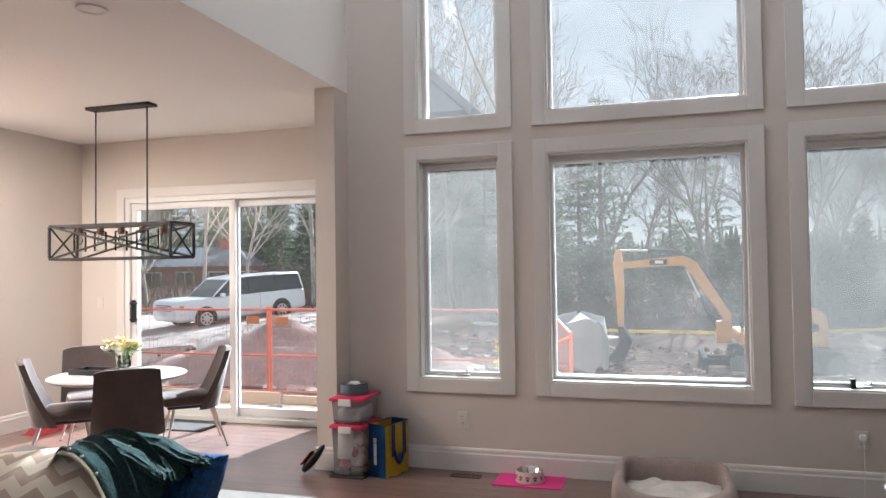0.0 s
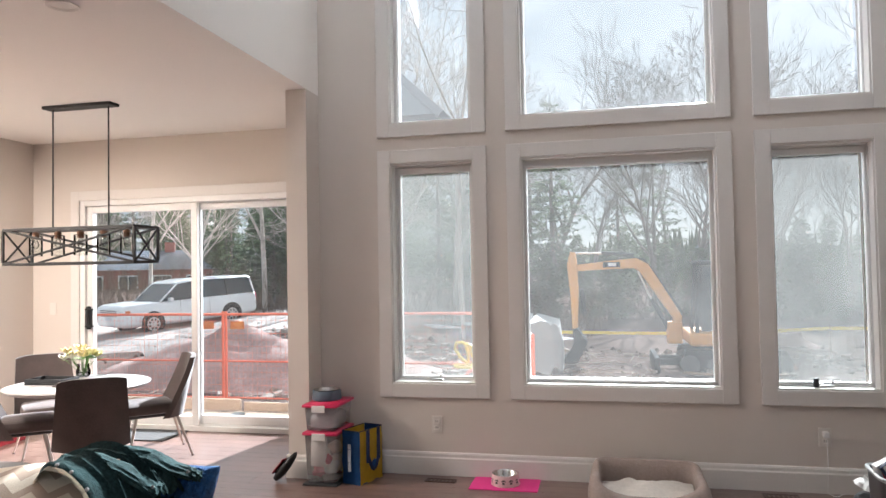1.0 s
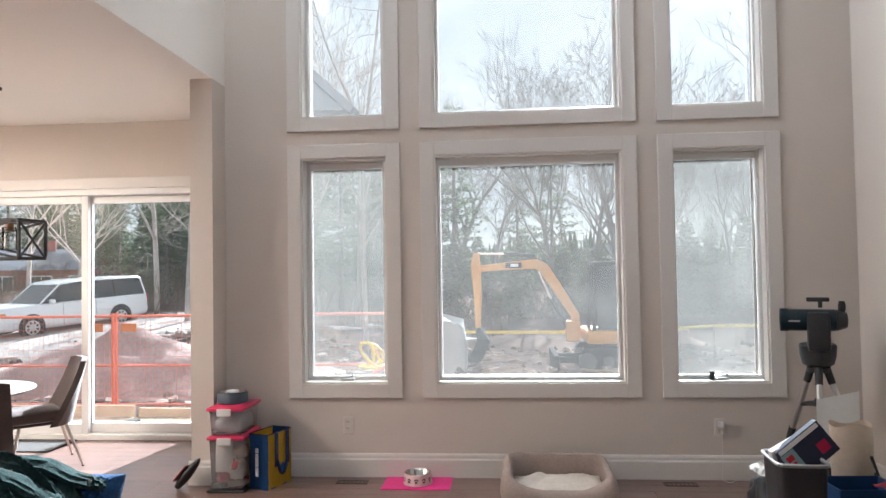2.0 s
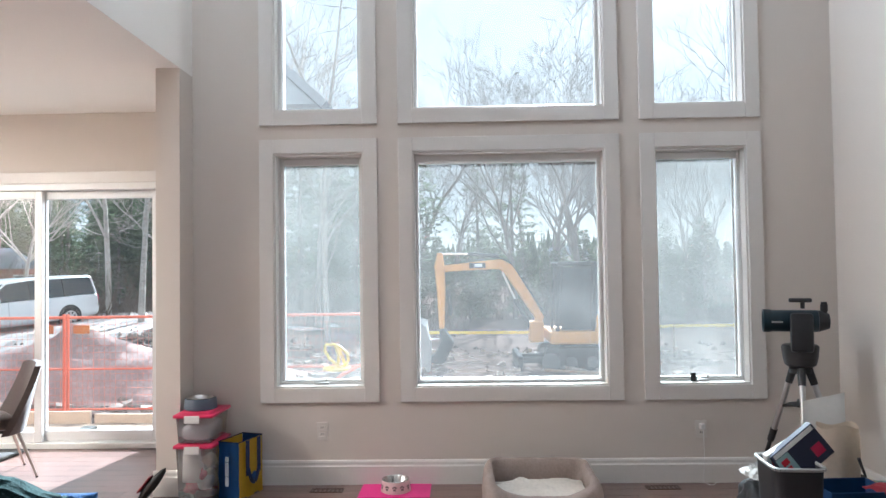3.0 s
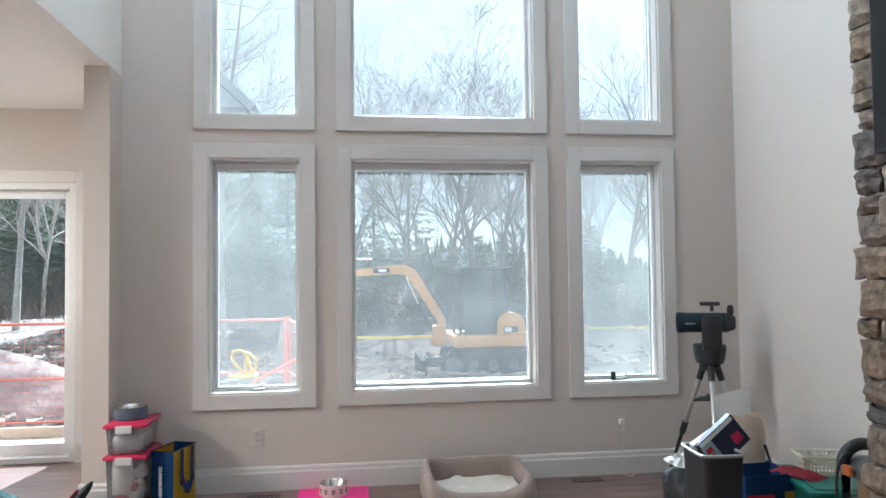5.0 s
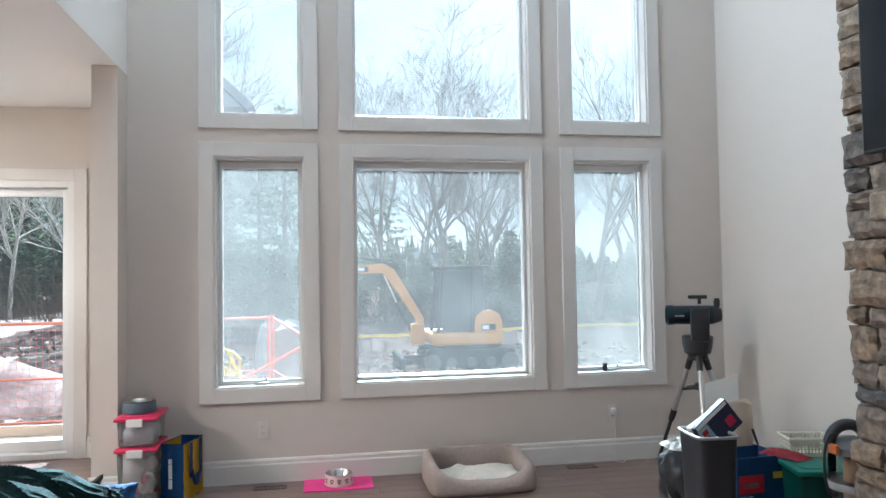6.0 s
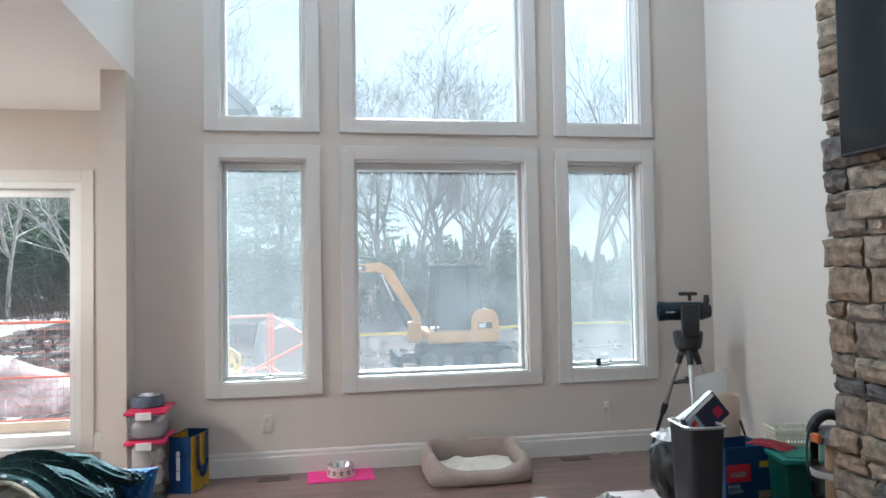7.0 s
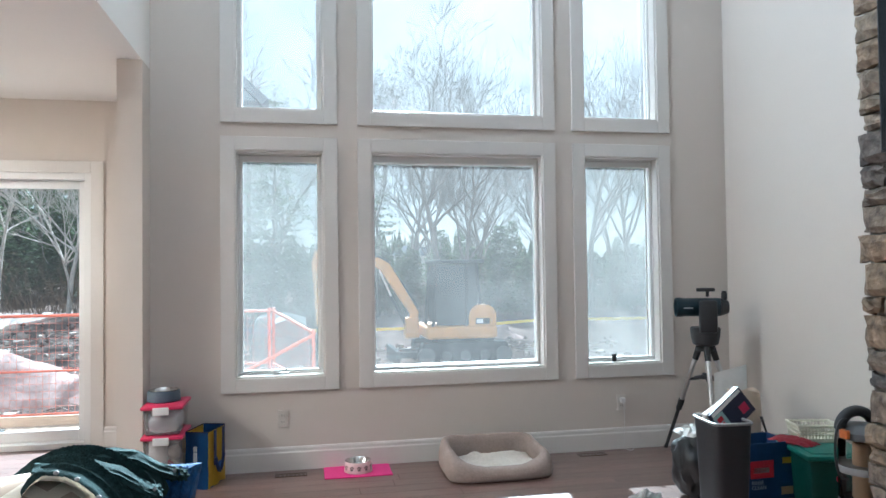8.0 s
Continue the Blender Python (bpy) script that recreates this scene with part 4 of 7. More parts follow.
part("finder", bm, M_DARK, scope, "small black finder sight", True)
bm = bmesh.new()
mm = Matrix.Translation(TC + TD * 0.13 + TS * 0.067) @ Matrix.Rotation(math.atan2(TD.y, TD.x), 4, "Z")
box(bm, -0.035, 0.035, -0.001, 0.001, -0.008, 0.002, 0, mm)
part("name_bar", bm, M_CHROME, scope, "pale printed bar")

# waste bin
wb = thing("waste_bin", (1.345, -1.50, 0), "tall charcoal waste bin filled with card and papers", "waste bin", turn=-4)
bm = bmesh.new()


def bin_wall(k):
    def fn(u, v):
        a = 2 * math.pi * u
        ca, sa = math.cos(a), math.sin(a)
        rr = (abs(ca) ** 7 + abs(sa) ** 7) ** (-1 / 7)
        sc = (0.82 + 0.18 * v) * k
        return Vector((0.108 * ca * rr * sc, 0.135 * sa * rr * sc, 0.005 + 0.525 * v))
    return fn


o_w = grid_sheet(bm, 56, 8, bin_wall(1.0), True)
i_w = grid_sheet(bm, 56, 8, bin_wall(0.965), True)
for i in range(56):
    j = (i + 1) % 56
    bm.faces.new((o_w[i][8], o_w[j][8], i_w[j][8], i_w[i][8]))
bm.faces.new([o_w[i][0] for i in range(56)])
part("bin_body", bm, M_BIN, wb, "charcoal plastic body", True)
bm = bmesh.new()
for i in range(56):
    pa, pb = bin_wall(1.02)(i / 56, 1.0), bin_wall(1.02)((i + 1) / 56, 1.0)
    rod(bm, pa, pb, 0.009, None, 6, False)
part("rim", bm, M_RIM, wb, "pale rolled rim", True)


def carton(name, at, size, turn_m, m, label, extra):
    t = new(name)
    t.matrix_basis = Matrix.Translation(at) @ turn_m
    tagged(t, label, "carton")
    bm = bmesh.new()
    box(bm, -size[0] / 2, size[0] / 2, -size[1] / 2, size[1] / 2, -size[2] / 2, size[2] / 2, 0.002)
    body = part("box_body", bm, m, t)
    for x0, x1, z0, z1, mm2 in extra:
        bm = bmesh.new()
        box(bm, x0, x1, -size[1] / 2 - 0.0016, -size[1] / 2 - 0.0004, z0, z1)
        part("print_block", bm, mm2, body)
    return t


carton("food_carton", (1.395, -1.50, 0.565), (0.16, 0.045, 0.24), Euler((radians(-8), radians(52), radians(-5))).to_matrix().to_4x4(), M_BOXNAVY, "navy and red food carton leaning in the bin",
       ((-0.075, -0.055, -0.11, 0.11, M_PAPER), (0.0, 0.05, 0.045, 0.095, M_RED), (-0.052, 0.076, -0.115, -0.045, M_TEALPRINT)))
for ob in [c for c in bpy.data.objects if c.name.startswith("food_carton")]:
    for x0, x1, z0, z1, mm2 in ((-0.035, -0.008, -0.10, -0.065, M_BOXRED), (0.0, 0.025, -0.108, -0.07, M_BOXRED), (0.034, 0.068, -0.105, -0.065, M_KRAFT)):
        bm = bmesh.new()
        box(bm, x0, x1, -0.0255, -0.0243, z0, z1, 0.0004)
        part("print_picture", bm, mm2, ob)
carton("food_carton", (1.33, -1.46, 0.52), (0.15, 0.03, 0.16), Euler((radians(10), radians(-25), radians(15))).to_matrix().to_4x4(), M_PAPER, "white and red food carton in the bin",
       ((-0.06, 0.06, -0.02, 0.07, M_BOXRED), (-0.05, 0.0, -0.07, -0.03, M_BOXNAVY)))

sack = thing("rubbish_sack", (1.38, -1.13, 0), "black rubbish sack with white paper on top", "sack")
bm = bmesh.new()
bmesh.ops.create_icosphere(bm, subdivisions=4, radius=0.2)
for v in bm.verts:
    v.co *= 1 + 0.25 * noise.fractal(v.co * 9, 1.0, 2.0, 3)
    v.co.x *= 0.55
    v.co.y *= 0.75
    v.co.z = max(0.0, v.co.z + 0.19)
part("sack_body", bm, M_DARK, sack, "", True)


def crumple(name, at, size, label, category, seed, m=M_PAPER):
    t = thing(name, at, label, category)
    bm = bmesh.new()

    def fn(u, v):
        p = Vector((u * 3.1 + seed, v * 2.7, seed))
        r = noise.fractal(p * 1.6, 1.0, 2.0, 3)
        e = (math.sin(math.pi * u) * math.sin(math.pi * v)) ** 0.4
        return Vector(((u - .5) * size[0] + 0.02 * r, (v - .5) * size[1] + 0.02 * noise.noise(p * 2), max(0.0015, size[2] * e * (0.55 + 0.9 * abs(r)))))
    grid_sheet(bm, 18, 14, fn)
    bmesh.ops.solidify(bm, geom=bm.faces[:], thickness=0.001)
    part("sheet", bm, m, t)
    return t


crumple("crumpled_paper", (1.36, -1.16, 0.375), (0.16, 0.18, 0.05), "crumpled white paper on the black sack", "paper", 3)

mopbox = thing("mop_box", (1.765, -1.20, 0), "open blue and red printed cleaning set box", "box", turn=3)
mw, md, mh = 0.155, 0.12, 0.335
for name, x0, x1, y0, y1, m in (("front_panel", -mw, mw, -md, -md + 0.005, M_BOXBLUE), ("back_panel", -mw, mw, md - 0.005, md, M_BOXBLUE), ("side_panel", -mw, -mw + 0.005, -md + 0.006, md - 0.006, M_BOXBLUE), ("side_panel", mw - 0.005, mw, -md + 0.006, md - 0.006, M_BOXBLUE)):
    bm = bmesh.new()
    box(bm, x0, x1, y0, y1, 0, mh, 0.001)
    pf = part(name, bm, m, mopbox)
    if name == "front_panel":
        for a0, a1, z0, z1, mm2 in ((-0.145, 0.01, 0.135, 0.235, M_BOXRED), (-0.125, -0.02, 0.165, 0.195, M_PAPER), (0.07, 0.15, 0.21, 0.245, M_YELLOWBAG), (0.06, 0.14, 0.03, 0.075, M_CARDBOARD)):
            bm = bmesh.new()
            box(bm, a0, a1, -md - 0.0016, -md - 0.0004, z0, z1)
            part("print_block", bm, mm2, pf)
for word, z in (("RINSE", 0.100), ("CLEAN", 0.072)):
    line = bpy.data.curves.new("lettering", "FONT")
    line.body, line.size, line.extrude = word, 0.031, 0.0004
    shape = bpy.data.objects.new("lettering", line)
    me = bpy.data.meshes.new_from_object(shape)
    me.materials.clear()
    me.materials.append(M_PALEPRINT)
    bpy.data.objects.remove(shape)
    bpy.data.curves.remove(line)
    word_mesh = new("lettering", me)
    word_mesh.parent = [c for c in mopbox.children if c.name.startswith("front_panel")][0]
    word_mesh.matrix_basis = Matrix.Translation((-0.14, -md - 0.0012, z)) @ Matrix.Rotation(radians(90), 4, "X")
bm = bmesh.new()
box(bm, -mw, mw, -md, md, 0.0, 0.004)
part("box_bottom", bm, M_CARDBOARD, mopbox)
bm = bmesh.new()
box(bm, 0, 0.15, -0.11, 0.11, 0, 0.003, 0, Matrix.Translation((mw, 0, mh)) @ Matrix.Rotation(radians(62), 4, "Y"))
part("flap", bm, M_CARDBOARD, mopbox, "open brown card flap")

pail = thing("bucket", (1.86, -0.92, 0), "black bucket behind the printed box", "bucket")
bm = bmesh.new()
lathe(bm, ((0.10, 0.0), (0.105, 0.004), (0.125, 0.29), (0.131, 0.30), (0.128, 0.302), (0.12, 0.29), (0.10, 0.02)), 36)
part("pail_body", bm, M_BIN, pail, "", True)
kraft = thing("paper_bag", (1.845, -0.95, 0.33), "tan paper bag standing in the bucket's mouth", "paper bag")
bm = bmesh.new()
grid_sheet(bm, 28, 12, lambda u, v: Vector(((0.105 + 0.01 * noise.noise(Vector((u * 5, v * 4, 0)))) * math.cos(2 * math.pi * u), 0.07 * math.sin(2 * math.pi * u) + 0.008 * noise.noise(Vector((u * 7, v * 3, 5))), -0.26 + 0.50 * v + 0.012 * math.sin(6 * math.pi * u) * v)), True)
bmesh.ops.solidify(bm, geom=bm.faces[:], thickness=0.0015)
part("bag_wall", bm, M_KRAFT, kraft, "", True)
sheet = thing("paper_sheet", (1.88, -0.83, 0.36), "white curled paper sheet behind the tan bag", "paper")
bm = bmesh.new()
grid_sheet(bm, 12, 12, lambda u, v: Vector((-0.13 + 0.20 * u, 0.03 * math.cos(3 * u) + 0.03, -0.2 + (0.50 + 0.06 * u) * v)))
bmesh.ops.solidify(bm, geom=bm.faces[:], thickness=0.001)
part("sheet", bm, M_PAPER, sheet, "", True)

tote = thing("green_tote", (2.06, -1.36, 0), "green plastic storage tote with a light green lid", "storage tub", turn=-14)
bm = bmesh.new()
box(bm, -0.17, 0.17, -0.25, 0.25, 0.0, 0.285, 0.02)
for v in bm.verts:
    v.co.x *= 0.88 + 0.12 * v.co.z / 0.285
    v.co.y *= 0.9 + 0.1 * v.co.z / 0.285
part("tub_body", bm, M_GREEN, tote, "", True)
bm = bmesh.new()
box(bm, -0.19, 0.19, -0.27, 0.27, 0.286, 0.318, 0.010)
box(bm, -0.15, 0.15, -0.23, 0.23, 0.319, 0.324, 0.002)
part("lid", bm, M_GREENLID, tote, "light green lid", True)
bm = bmesh.new()
lathe(bm, ((0.022, 0.0), (0.022, 0.004), (0.012, 0.005)), 20, Matrix.Translation((-0.01, -0.2505, 0.19)) @ Matrix.Rotation(radians(90), 4, "X"))
part("badge", bm, M_RED, tote, "small red badge")

basket = thing("plastic_basket", (2.08, -1.28, 0.324), "cream pierced plastic basket on the green tote", "basket", turn=-14)
bm = bmesh.new()
kw, kd, kh = 0.12, 0.085, 0.105
for s in (-1, 1):
    n = 13
    for k in range(n):
        x = -kw + 2 * kw * k / (n - 1)
        box(bm, x - 0.0035, x + 0.0035, s * kd - 0.002, s * kd + 0.002, 0.015, kh - 0.012)
    for k in range(9):
        y = -kd + 2 * kd * k / 8
        box(bm, s * kw - 0.002, s * kw + 0.002, y - 0.0035, y + 0.0035, 0.015, kh - 0.012)
    for z in (0.015, 0.04, 0.065):
        box(bm, -kw, kw, s * kd - 0.002, s * kd + 0.002, z, z + 0.008)
        box(bm, s * kw - 0.002, s * kw + 0.002, -kd, kd, z, z + 0.008)
for v in bm.verts:
    v.co.x *= 0.9 + 0.1 * v.co.z / kh
    v.co.y *= 0.9 + 0.1 * v.co.z / kh
part("basket_wall", bm, M_BASKET, basket)
bm = bmesh.new()
ringbars = ((-kw - 0.008, kw + 0.008, -kd - 0.008, -kd + 0.002), (-kw - 0.008, kw + 0.008, kd - 0.002, kd + 0.008), (-kw - 0.008, -kw + 0.002, -kd + 0.002, kd - 0.002), (kw - 0.002, kw + 0.008, -kd + 0.002, kd - 0.002))
for x0, x1, y0, y1 in ringbars:
    box(bm, x0, x1, y0, y1, kh - 0.014, kh, 0.003)
part("rim", bm, M_BASKET, basket)
bm = bmesh.new()
box(bm, -kw * 0.9, kw * 0.9, -kd * 0.9, kd * 0.9, 0.0, 0.014, 0.003)
part("basket_bottom", bm, M_BASKET, basket)

cloth = thing("folded_cloth", (1.93, -1.30, 0.324), "red folded cloth on the green tote lid", "cloth", turn=20)
bm = bmesh.new()
grid_sheet(bm, 16, 12, lambda u, v: Vector(((u - .5) * 0.13, (v - .5) * 0.26, 0.003 + 0.03 * (math.sin(math.pi * u) * math.sin(math.pi * v)) ** .4 + 0.012 * noise.noise(Vector((u * 5, v * 7, 0))))))
part("cloth_sheet", bm, M_REDCLOTH, cloth, "", True)
stick = thing("hand_brush", (1.93, -1.05, 0.324), "small dark hand brush standing on the tote", "brush")
bm = bmesh.new()
rod(bm, (0.0, 0, 0.0), (-0.035, 0.0, 0.10), 0.006, 0.009, 8)
part("handle", bm, M_DARK, stick)

vac = thing("vacuum_cleaner", (1.93, -1.84, 0), "grey upright vacuum with an orange latch and clear bin", "vacuum")
bm = bmesh.new()
lathe(bm, ((0.12, 0.0), (0.13, 0.01), (0.13, 0.12), (0.118, 0.16)), 32)
part("motor_base", bm, M_VACUUM, vac, "", True)
bm = bmesh.new()
lathe(bm, ((0.115, 0.162), (0.12, 0.17), (0.118, 0.46), (0.10, 0.47)), 32)
part("dust_bin", bm, M_CLEAR, vac, "clear dust bin", True)
bm = bmesh.new()
lathe(bm, ((0.05, 0.165), (0.055, 0.17), (0.05, 0.45), (0.03, 0.455)), 24)
part("filter", bm, M_CARDBOARD, vac, "tan pleated filter inside", True)
bm = bmesh.new()
lathe(bm, ((0.122, 0.30), (0.125, 0.31), (0.125, 0.325), (0.122, 0.335)), 32)
part("band", bm, M_RIM, vac, "pale band", True)
bm = bmesh.new()
lathe(bm, ((0.11, 0.472), (0.13, 0.478), (0.125, 0.51), (0.09, 0.54), (0.03, 0.55)), 32)
part("lid", bm, M_VACUUM, vac, "", True)
bm = bmesh.new()
box(bm, -0.15, -0.125, -0.06, -0.01, 0.485, 0.53, 0.006)
part("latch", bm, M_ORANGE, vac, "orange latch")
bm = bmesh.new()
pts = [Vector((-0.12 - 0.07 * math.sin(math.pi * k / 14), -0.03, 0.58 - 0.30 * k / 14 + 0.05 * math.sin(math.pi * k / 7))) for k in range(15)]
sweep(bm, pts, 0.007, 8)
part("cord", bm, M_DARK, vac, "", True)
bm = bmesh.new()
pts = [Vector((-0.02 + 0.10 * math.cos(math.pi * k / 12), 0.02, 0.52 + 0.09 * math.sin(math.pi * k / 12))) for k in range(13)]
sweep(bm, pts, 0.028, 12)
part("handle", bm, M_DARK, vac, "", True)

# ---- sofa end ----
sofa = thing("sofa_chaise", (-1.70, -3.0, 0), "light grey cloth chaise end of a sofa", "sofa")
bm = bmesh.new()
box(bm, -0.55, 0.62, -1.3, 0.92, 0.06, 0.27, 0.03)
part("base", bm, M_SOFA, sofa, "", True)
bm = bmesh.new()
box(bm, -0.36, 0.66, -1.28, 0.955, 0.275, 0.445, 0.05)
part("seat_cushion", bm, M_SOFA, sofa, "", True)
bm = bmesh.new()
box(bm, -0.62, -0.37, -1.3, 0.55, 0.275, 0.70, 0.06)
part("backrest", bm, M_SOFA, sofa, "", True)
for x in (-0.48, 0.54):
    for y in (-1.2, 0.85):
        bm = bmesh.new()
        rod(bm, (x, y, 0.062), (x, y, 0.0), 0.025, 0.018, 12)
        part("leg", bm, M_DARK, sofa)


def cushion_mesh(w, h, t, seed, knit=False):
    """A plump square cushion in its own x-y plane, corners pulled out to points."""
    bm = bmesh.new()
    for s in (1, -1):
        def fn(u, v):
            a, b2 = 2 * u - 1, 2 * v - 1
            k = max(0.0, (1 - a * a) * (1 - b2 * b2)) ** 0.42
            pin = 1 - 0.07 * (1 - a * a) * abs(b2) ** 3 - 0.0
            pin2 = 1 - 0.07 * (1 - b2 * b2) * abs(a) ** 3
            wr = 0.012 * noise.noise(Vector((a * 2.3, b2 * 2.3, seed))) * k
            if knit:
                col = a * 5.5
                lean = b2 * 11 + 2.2 * abs((col % 1.0) - 0.5) * (1 if int(math.floor(col)) % 2 else -1)
                wr += s * 0.018 * abs(math.sin(math.pi * col)) ** 0.6 * (0.45 + 0.55 * abs(math.sin(math.pi * lean)) ** 0.7) * min(1.0, 2 * k)
            return Vector((a * w / 2 * pin2, b2 * h / 2 * pin, s * t / 2 * k + wr))
        n = 96 if knit else 24
        grid_sheet(bm, n, n, fn)
    bmesh.ops.remove_doubles(bm, verts=bm.verts, dist=0.0008)
    return bm


def cushion(name, at, rot, w, h, t, m, label, seed, knit=False):
    c = new(name)
    c.matrix_basis = Matrix.Translation(at) @ Euler([radians(a) for a in rot]).to_matrix().to_4x4()
    tagged(c, label, "cushion", "cushions on the sofa")
    part("cushion_cover", cushion_mesh(w, h, t, seed, knit), m, c, "", True)
    return c


cushion("throw_cushion", (-1.72, -3.0, 0.635), (40, -6, 8), 0.62, 0.46, 0.25, M_CHEVRON, "cream cushion with taupe chevrons on the sofa", 1)
blue = cushion("throw_cushion", (-1.41, -2.64, 0.58), (66, 4, -4), 0.33, 0.38, 0.15, M_BLUEPILLOW, "royal blue knitted cushion on the sofa", 2, True)

M_DENIM.node_tree.nodes["Principled BSDF"].inputs["Specular IOR Level"].default_value = 0.15
jacket = thing("denim_jacket", (-1.50, -2.72, 0.60), "dark teal denim jacket with cream lining thrown over the cushions", "jacket")


def jacket_sheet(u, v):
    """The body of the jacket: long folds that arch over the cushions, from the placket (v = 0) to the back (v = 1)."""
    k = min(1.0, v / 0.8)
    zf = 0.25 - (0.12 * ((0.3 - u) / 0.3) ** 2 if u < 0.3 else 0.25 * ((u - 0.3) / 0.7) ** 2.6)
    zb = 0.105 + 0.135 * math.sin(math.pi * min(1.0, u)) ** 0.6
    xf, xb = -0.16 + 0.30 * u, -0.285 + 0.475 * u
    bend = k * k * (3 - 2 * k)
    x = xf + (xb - xf) * k
    y = -0.265 + 0.27 * k - 0.02 * math.sin(math.pi * u)
    z = zf + (zb - zf) * bend
    warp = 0.9 * noise.noise(Vector((u * 1.7, v * 1.2, 1))) + 0.5 * u
    f1 = 1 - abs(math.sin(math.pi * (2.6 * v + warp)))
    f2 = 1 - abs(math.sin(math.pi * (5.7 * v + 1.9 * warp + 0.3)))
    fade = min(1.0, 5 * v) * (0.35 + 0.65 * min(1.0, 2.2 * u))
    z += (0.036 * f1 ** 2.4 + 0.014 * f2 ** 1.8 - 0.020) * fade + 0.003 * noise.noise(Vector((u * 12, v * 9, 2)))
    if v > 0.8:
        q = (v - 0.8) / 0.2
        y += 0.10 * q
        z -= 0.26 * q * q
    if v < 0.07:
        z -= 0.016 * (1 - v / 0.07) ** 2
    return Vector((x, y, z + 0.006 * bend))


bm = bmesh.new()
grid_sheet(bm, 110, 120, jacket_sheet)
bmesh.ops.solidify(bm, geom=bm.faces[:], thickness=0.005)
part("jacket_body", bm, M_DENIM, jacket, "crumpled denim", True)


def sleeve(pts, r0, r1, seed):
    """A flattened, wrinkled tube along a bent line."""
    bm = bmesh.new()
    n = len(pts) - 1

    def fn(u, v):
        k = v * n
        i = min(n - 1, int(k))
        p = Vector(pts[i]).lerp(Vector(pts[i + 1]), k - i)
        d = (Vector(pts[n]) - Vector(pts[0])).normalized()
        s = d.cross(Vector((0, 0, 1))).normalized()
        up = s.cross(d)
        a = 2 * math.pi * u
        ca, sa = math.cos(a), math.sin(a)
        crease = 1 - abs(math.sin(5 * a + 2.5 * v + 1.6 * noise.noise(Vector((ca, sa, v * 2 + seed)))))
        tuck = 1 - abs(math.sin(v * 14 + 1.6 * ca + seed))
        r = (r0 + (r1 - r0) * v) * (0.84 + 0.24 * crease ** 1.6 + 0.10 * tuck * v + 0.08 * noise.noise(Vector((ca * 2, sa * 2, v * 5 + seed))))
        return p + s * r * 1.25 * ca + up * r * 0.62 * sa
    grid_sheet(bm, 28, 80, fn, True)
    return bm


arms = (((-0.16, -0.02, 0.205), (0.0, -0.02, 0.222), (0.09, 0.0, 0.205), (0.150, 0.04, 0.155), (0.195, 0.10, 0.118)),
        ((-0.15, -0.14, 0.215), (-0.02, -0.135, 0.222), (0.07, -0.11, 0.185), (0.13, -0.08, 0.135), (0.165, -0.065, 0.112)))
for k, line in enumerate(arms):
    arm = part("sleeve", sleeve(line, 0.040, 0.036, 1 + k), M_DENIM, jacket, "rumpled sleeve", True)
    a, b2 = Vector(line[3]), Vector(line[4])
    part("cuff", sleeve((b2.lerp(a, 0.35), b2 + (b2 - a) * 0.12), 0.039, 0.041, 5 + k), M_DENIM, arm, "worn cuff", True)
    bm = bmesh.new()
    lathe(bm, ((0.006, 0.0), (0.006, 0.003), (0.003, 0.004)), 14, Matrix.Translation(b2.lerp(a, 0.15) + Vector((0.01, -0.035, 0.018))) @ Matrix.Rotation(radians(55), 4, "X"))
    part("button", bm, M_RIM, arm, "pale cuff button")
bm = bmesh.new()
grid_sheet(bm, 70, 4, lambda u, v: jacket_sheet(0.10 + 0.78 * u, 0.0) + Vector((-0.004 + 0.006 * v, -0.008 + 0.011 * v * (1 - 0.5 * u), -0.006 + 0.010 * v + 0.003 * noise.noise(Vector((u * 60, v * 5, 0))))))
bmesh.ops.solidify(bm, geom=bm.faces[:], thickness=0.006)
part("lining", bm, M_SHERPA, jacket, "cream lining edge", True)
for k in range(4):
    bm = bmesh.new()
    lathe(bm, ((0.0068, 0.0), (0.0068, 0.003), (0.004, 0.005)), 16, Matrix.Translation(jacket_sheet(0.40 + 0.17 * k, 0.022) + Vector((0, -0.004, 0.004))) @ Matrix.Rotation(radians(35), 4, "X"))
    part("button", bm, M_RIM, jacket, "pale metal button")

low = thing("coffee_table", (0.22, -2.72, 0), "low brown wooden coffee table", "table")
bm = bmesh.new()
box(bm, -0.45, 0.45, -0.42, 0.42, 0.355, 0.395, 0.006)
part("tabletop", bm, M_OAK, low)
for x in (-0.4, 0.4):
    for y in (-0.37, 0.37):
        bm = bmesh.new()
        box(bm, x - 0.025, x + 0.025, y - 0.025, y + 0.025, 0.0, 0.354, 0.004)
        part("leg", bm, M_OAK, low)
crumple("paper_tissue", (0.42, -2.42, 0.396), (0.20, 0.17, 0.085), "crumpled white paper tissue on the low table", "tissue", 11)
crumple("paper_tissue", (0.07, -2.42, 0.396), (0.26, 0.17, 0.055), "flattened white paper tissue on the low table", "tissue", 21)

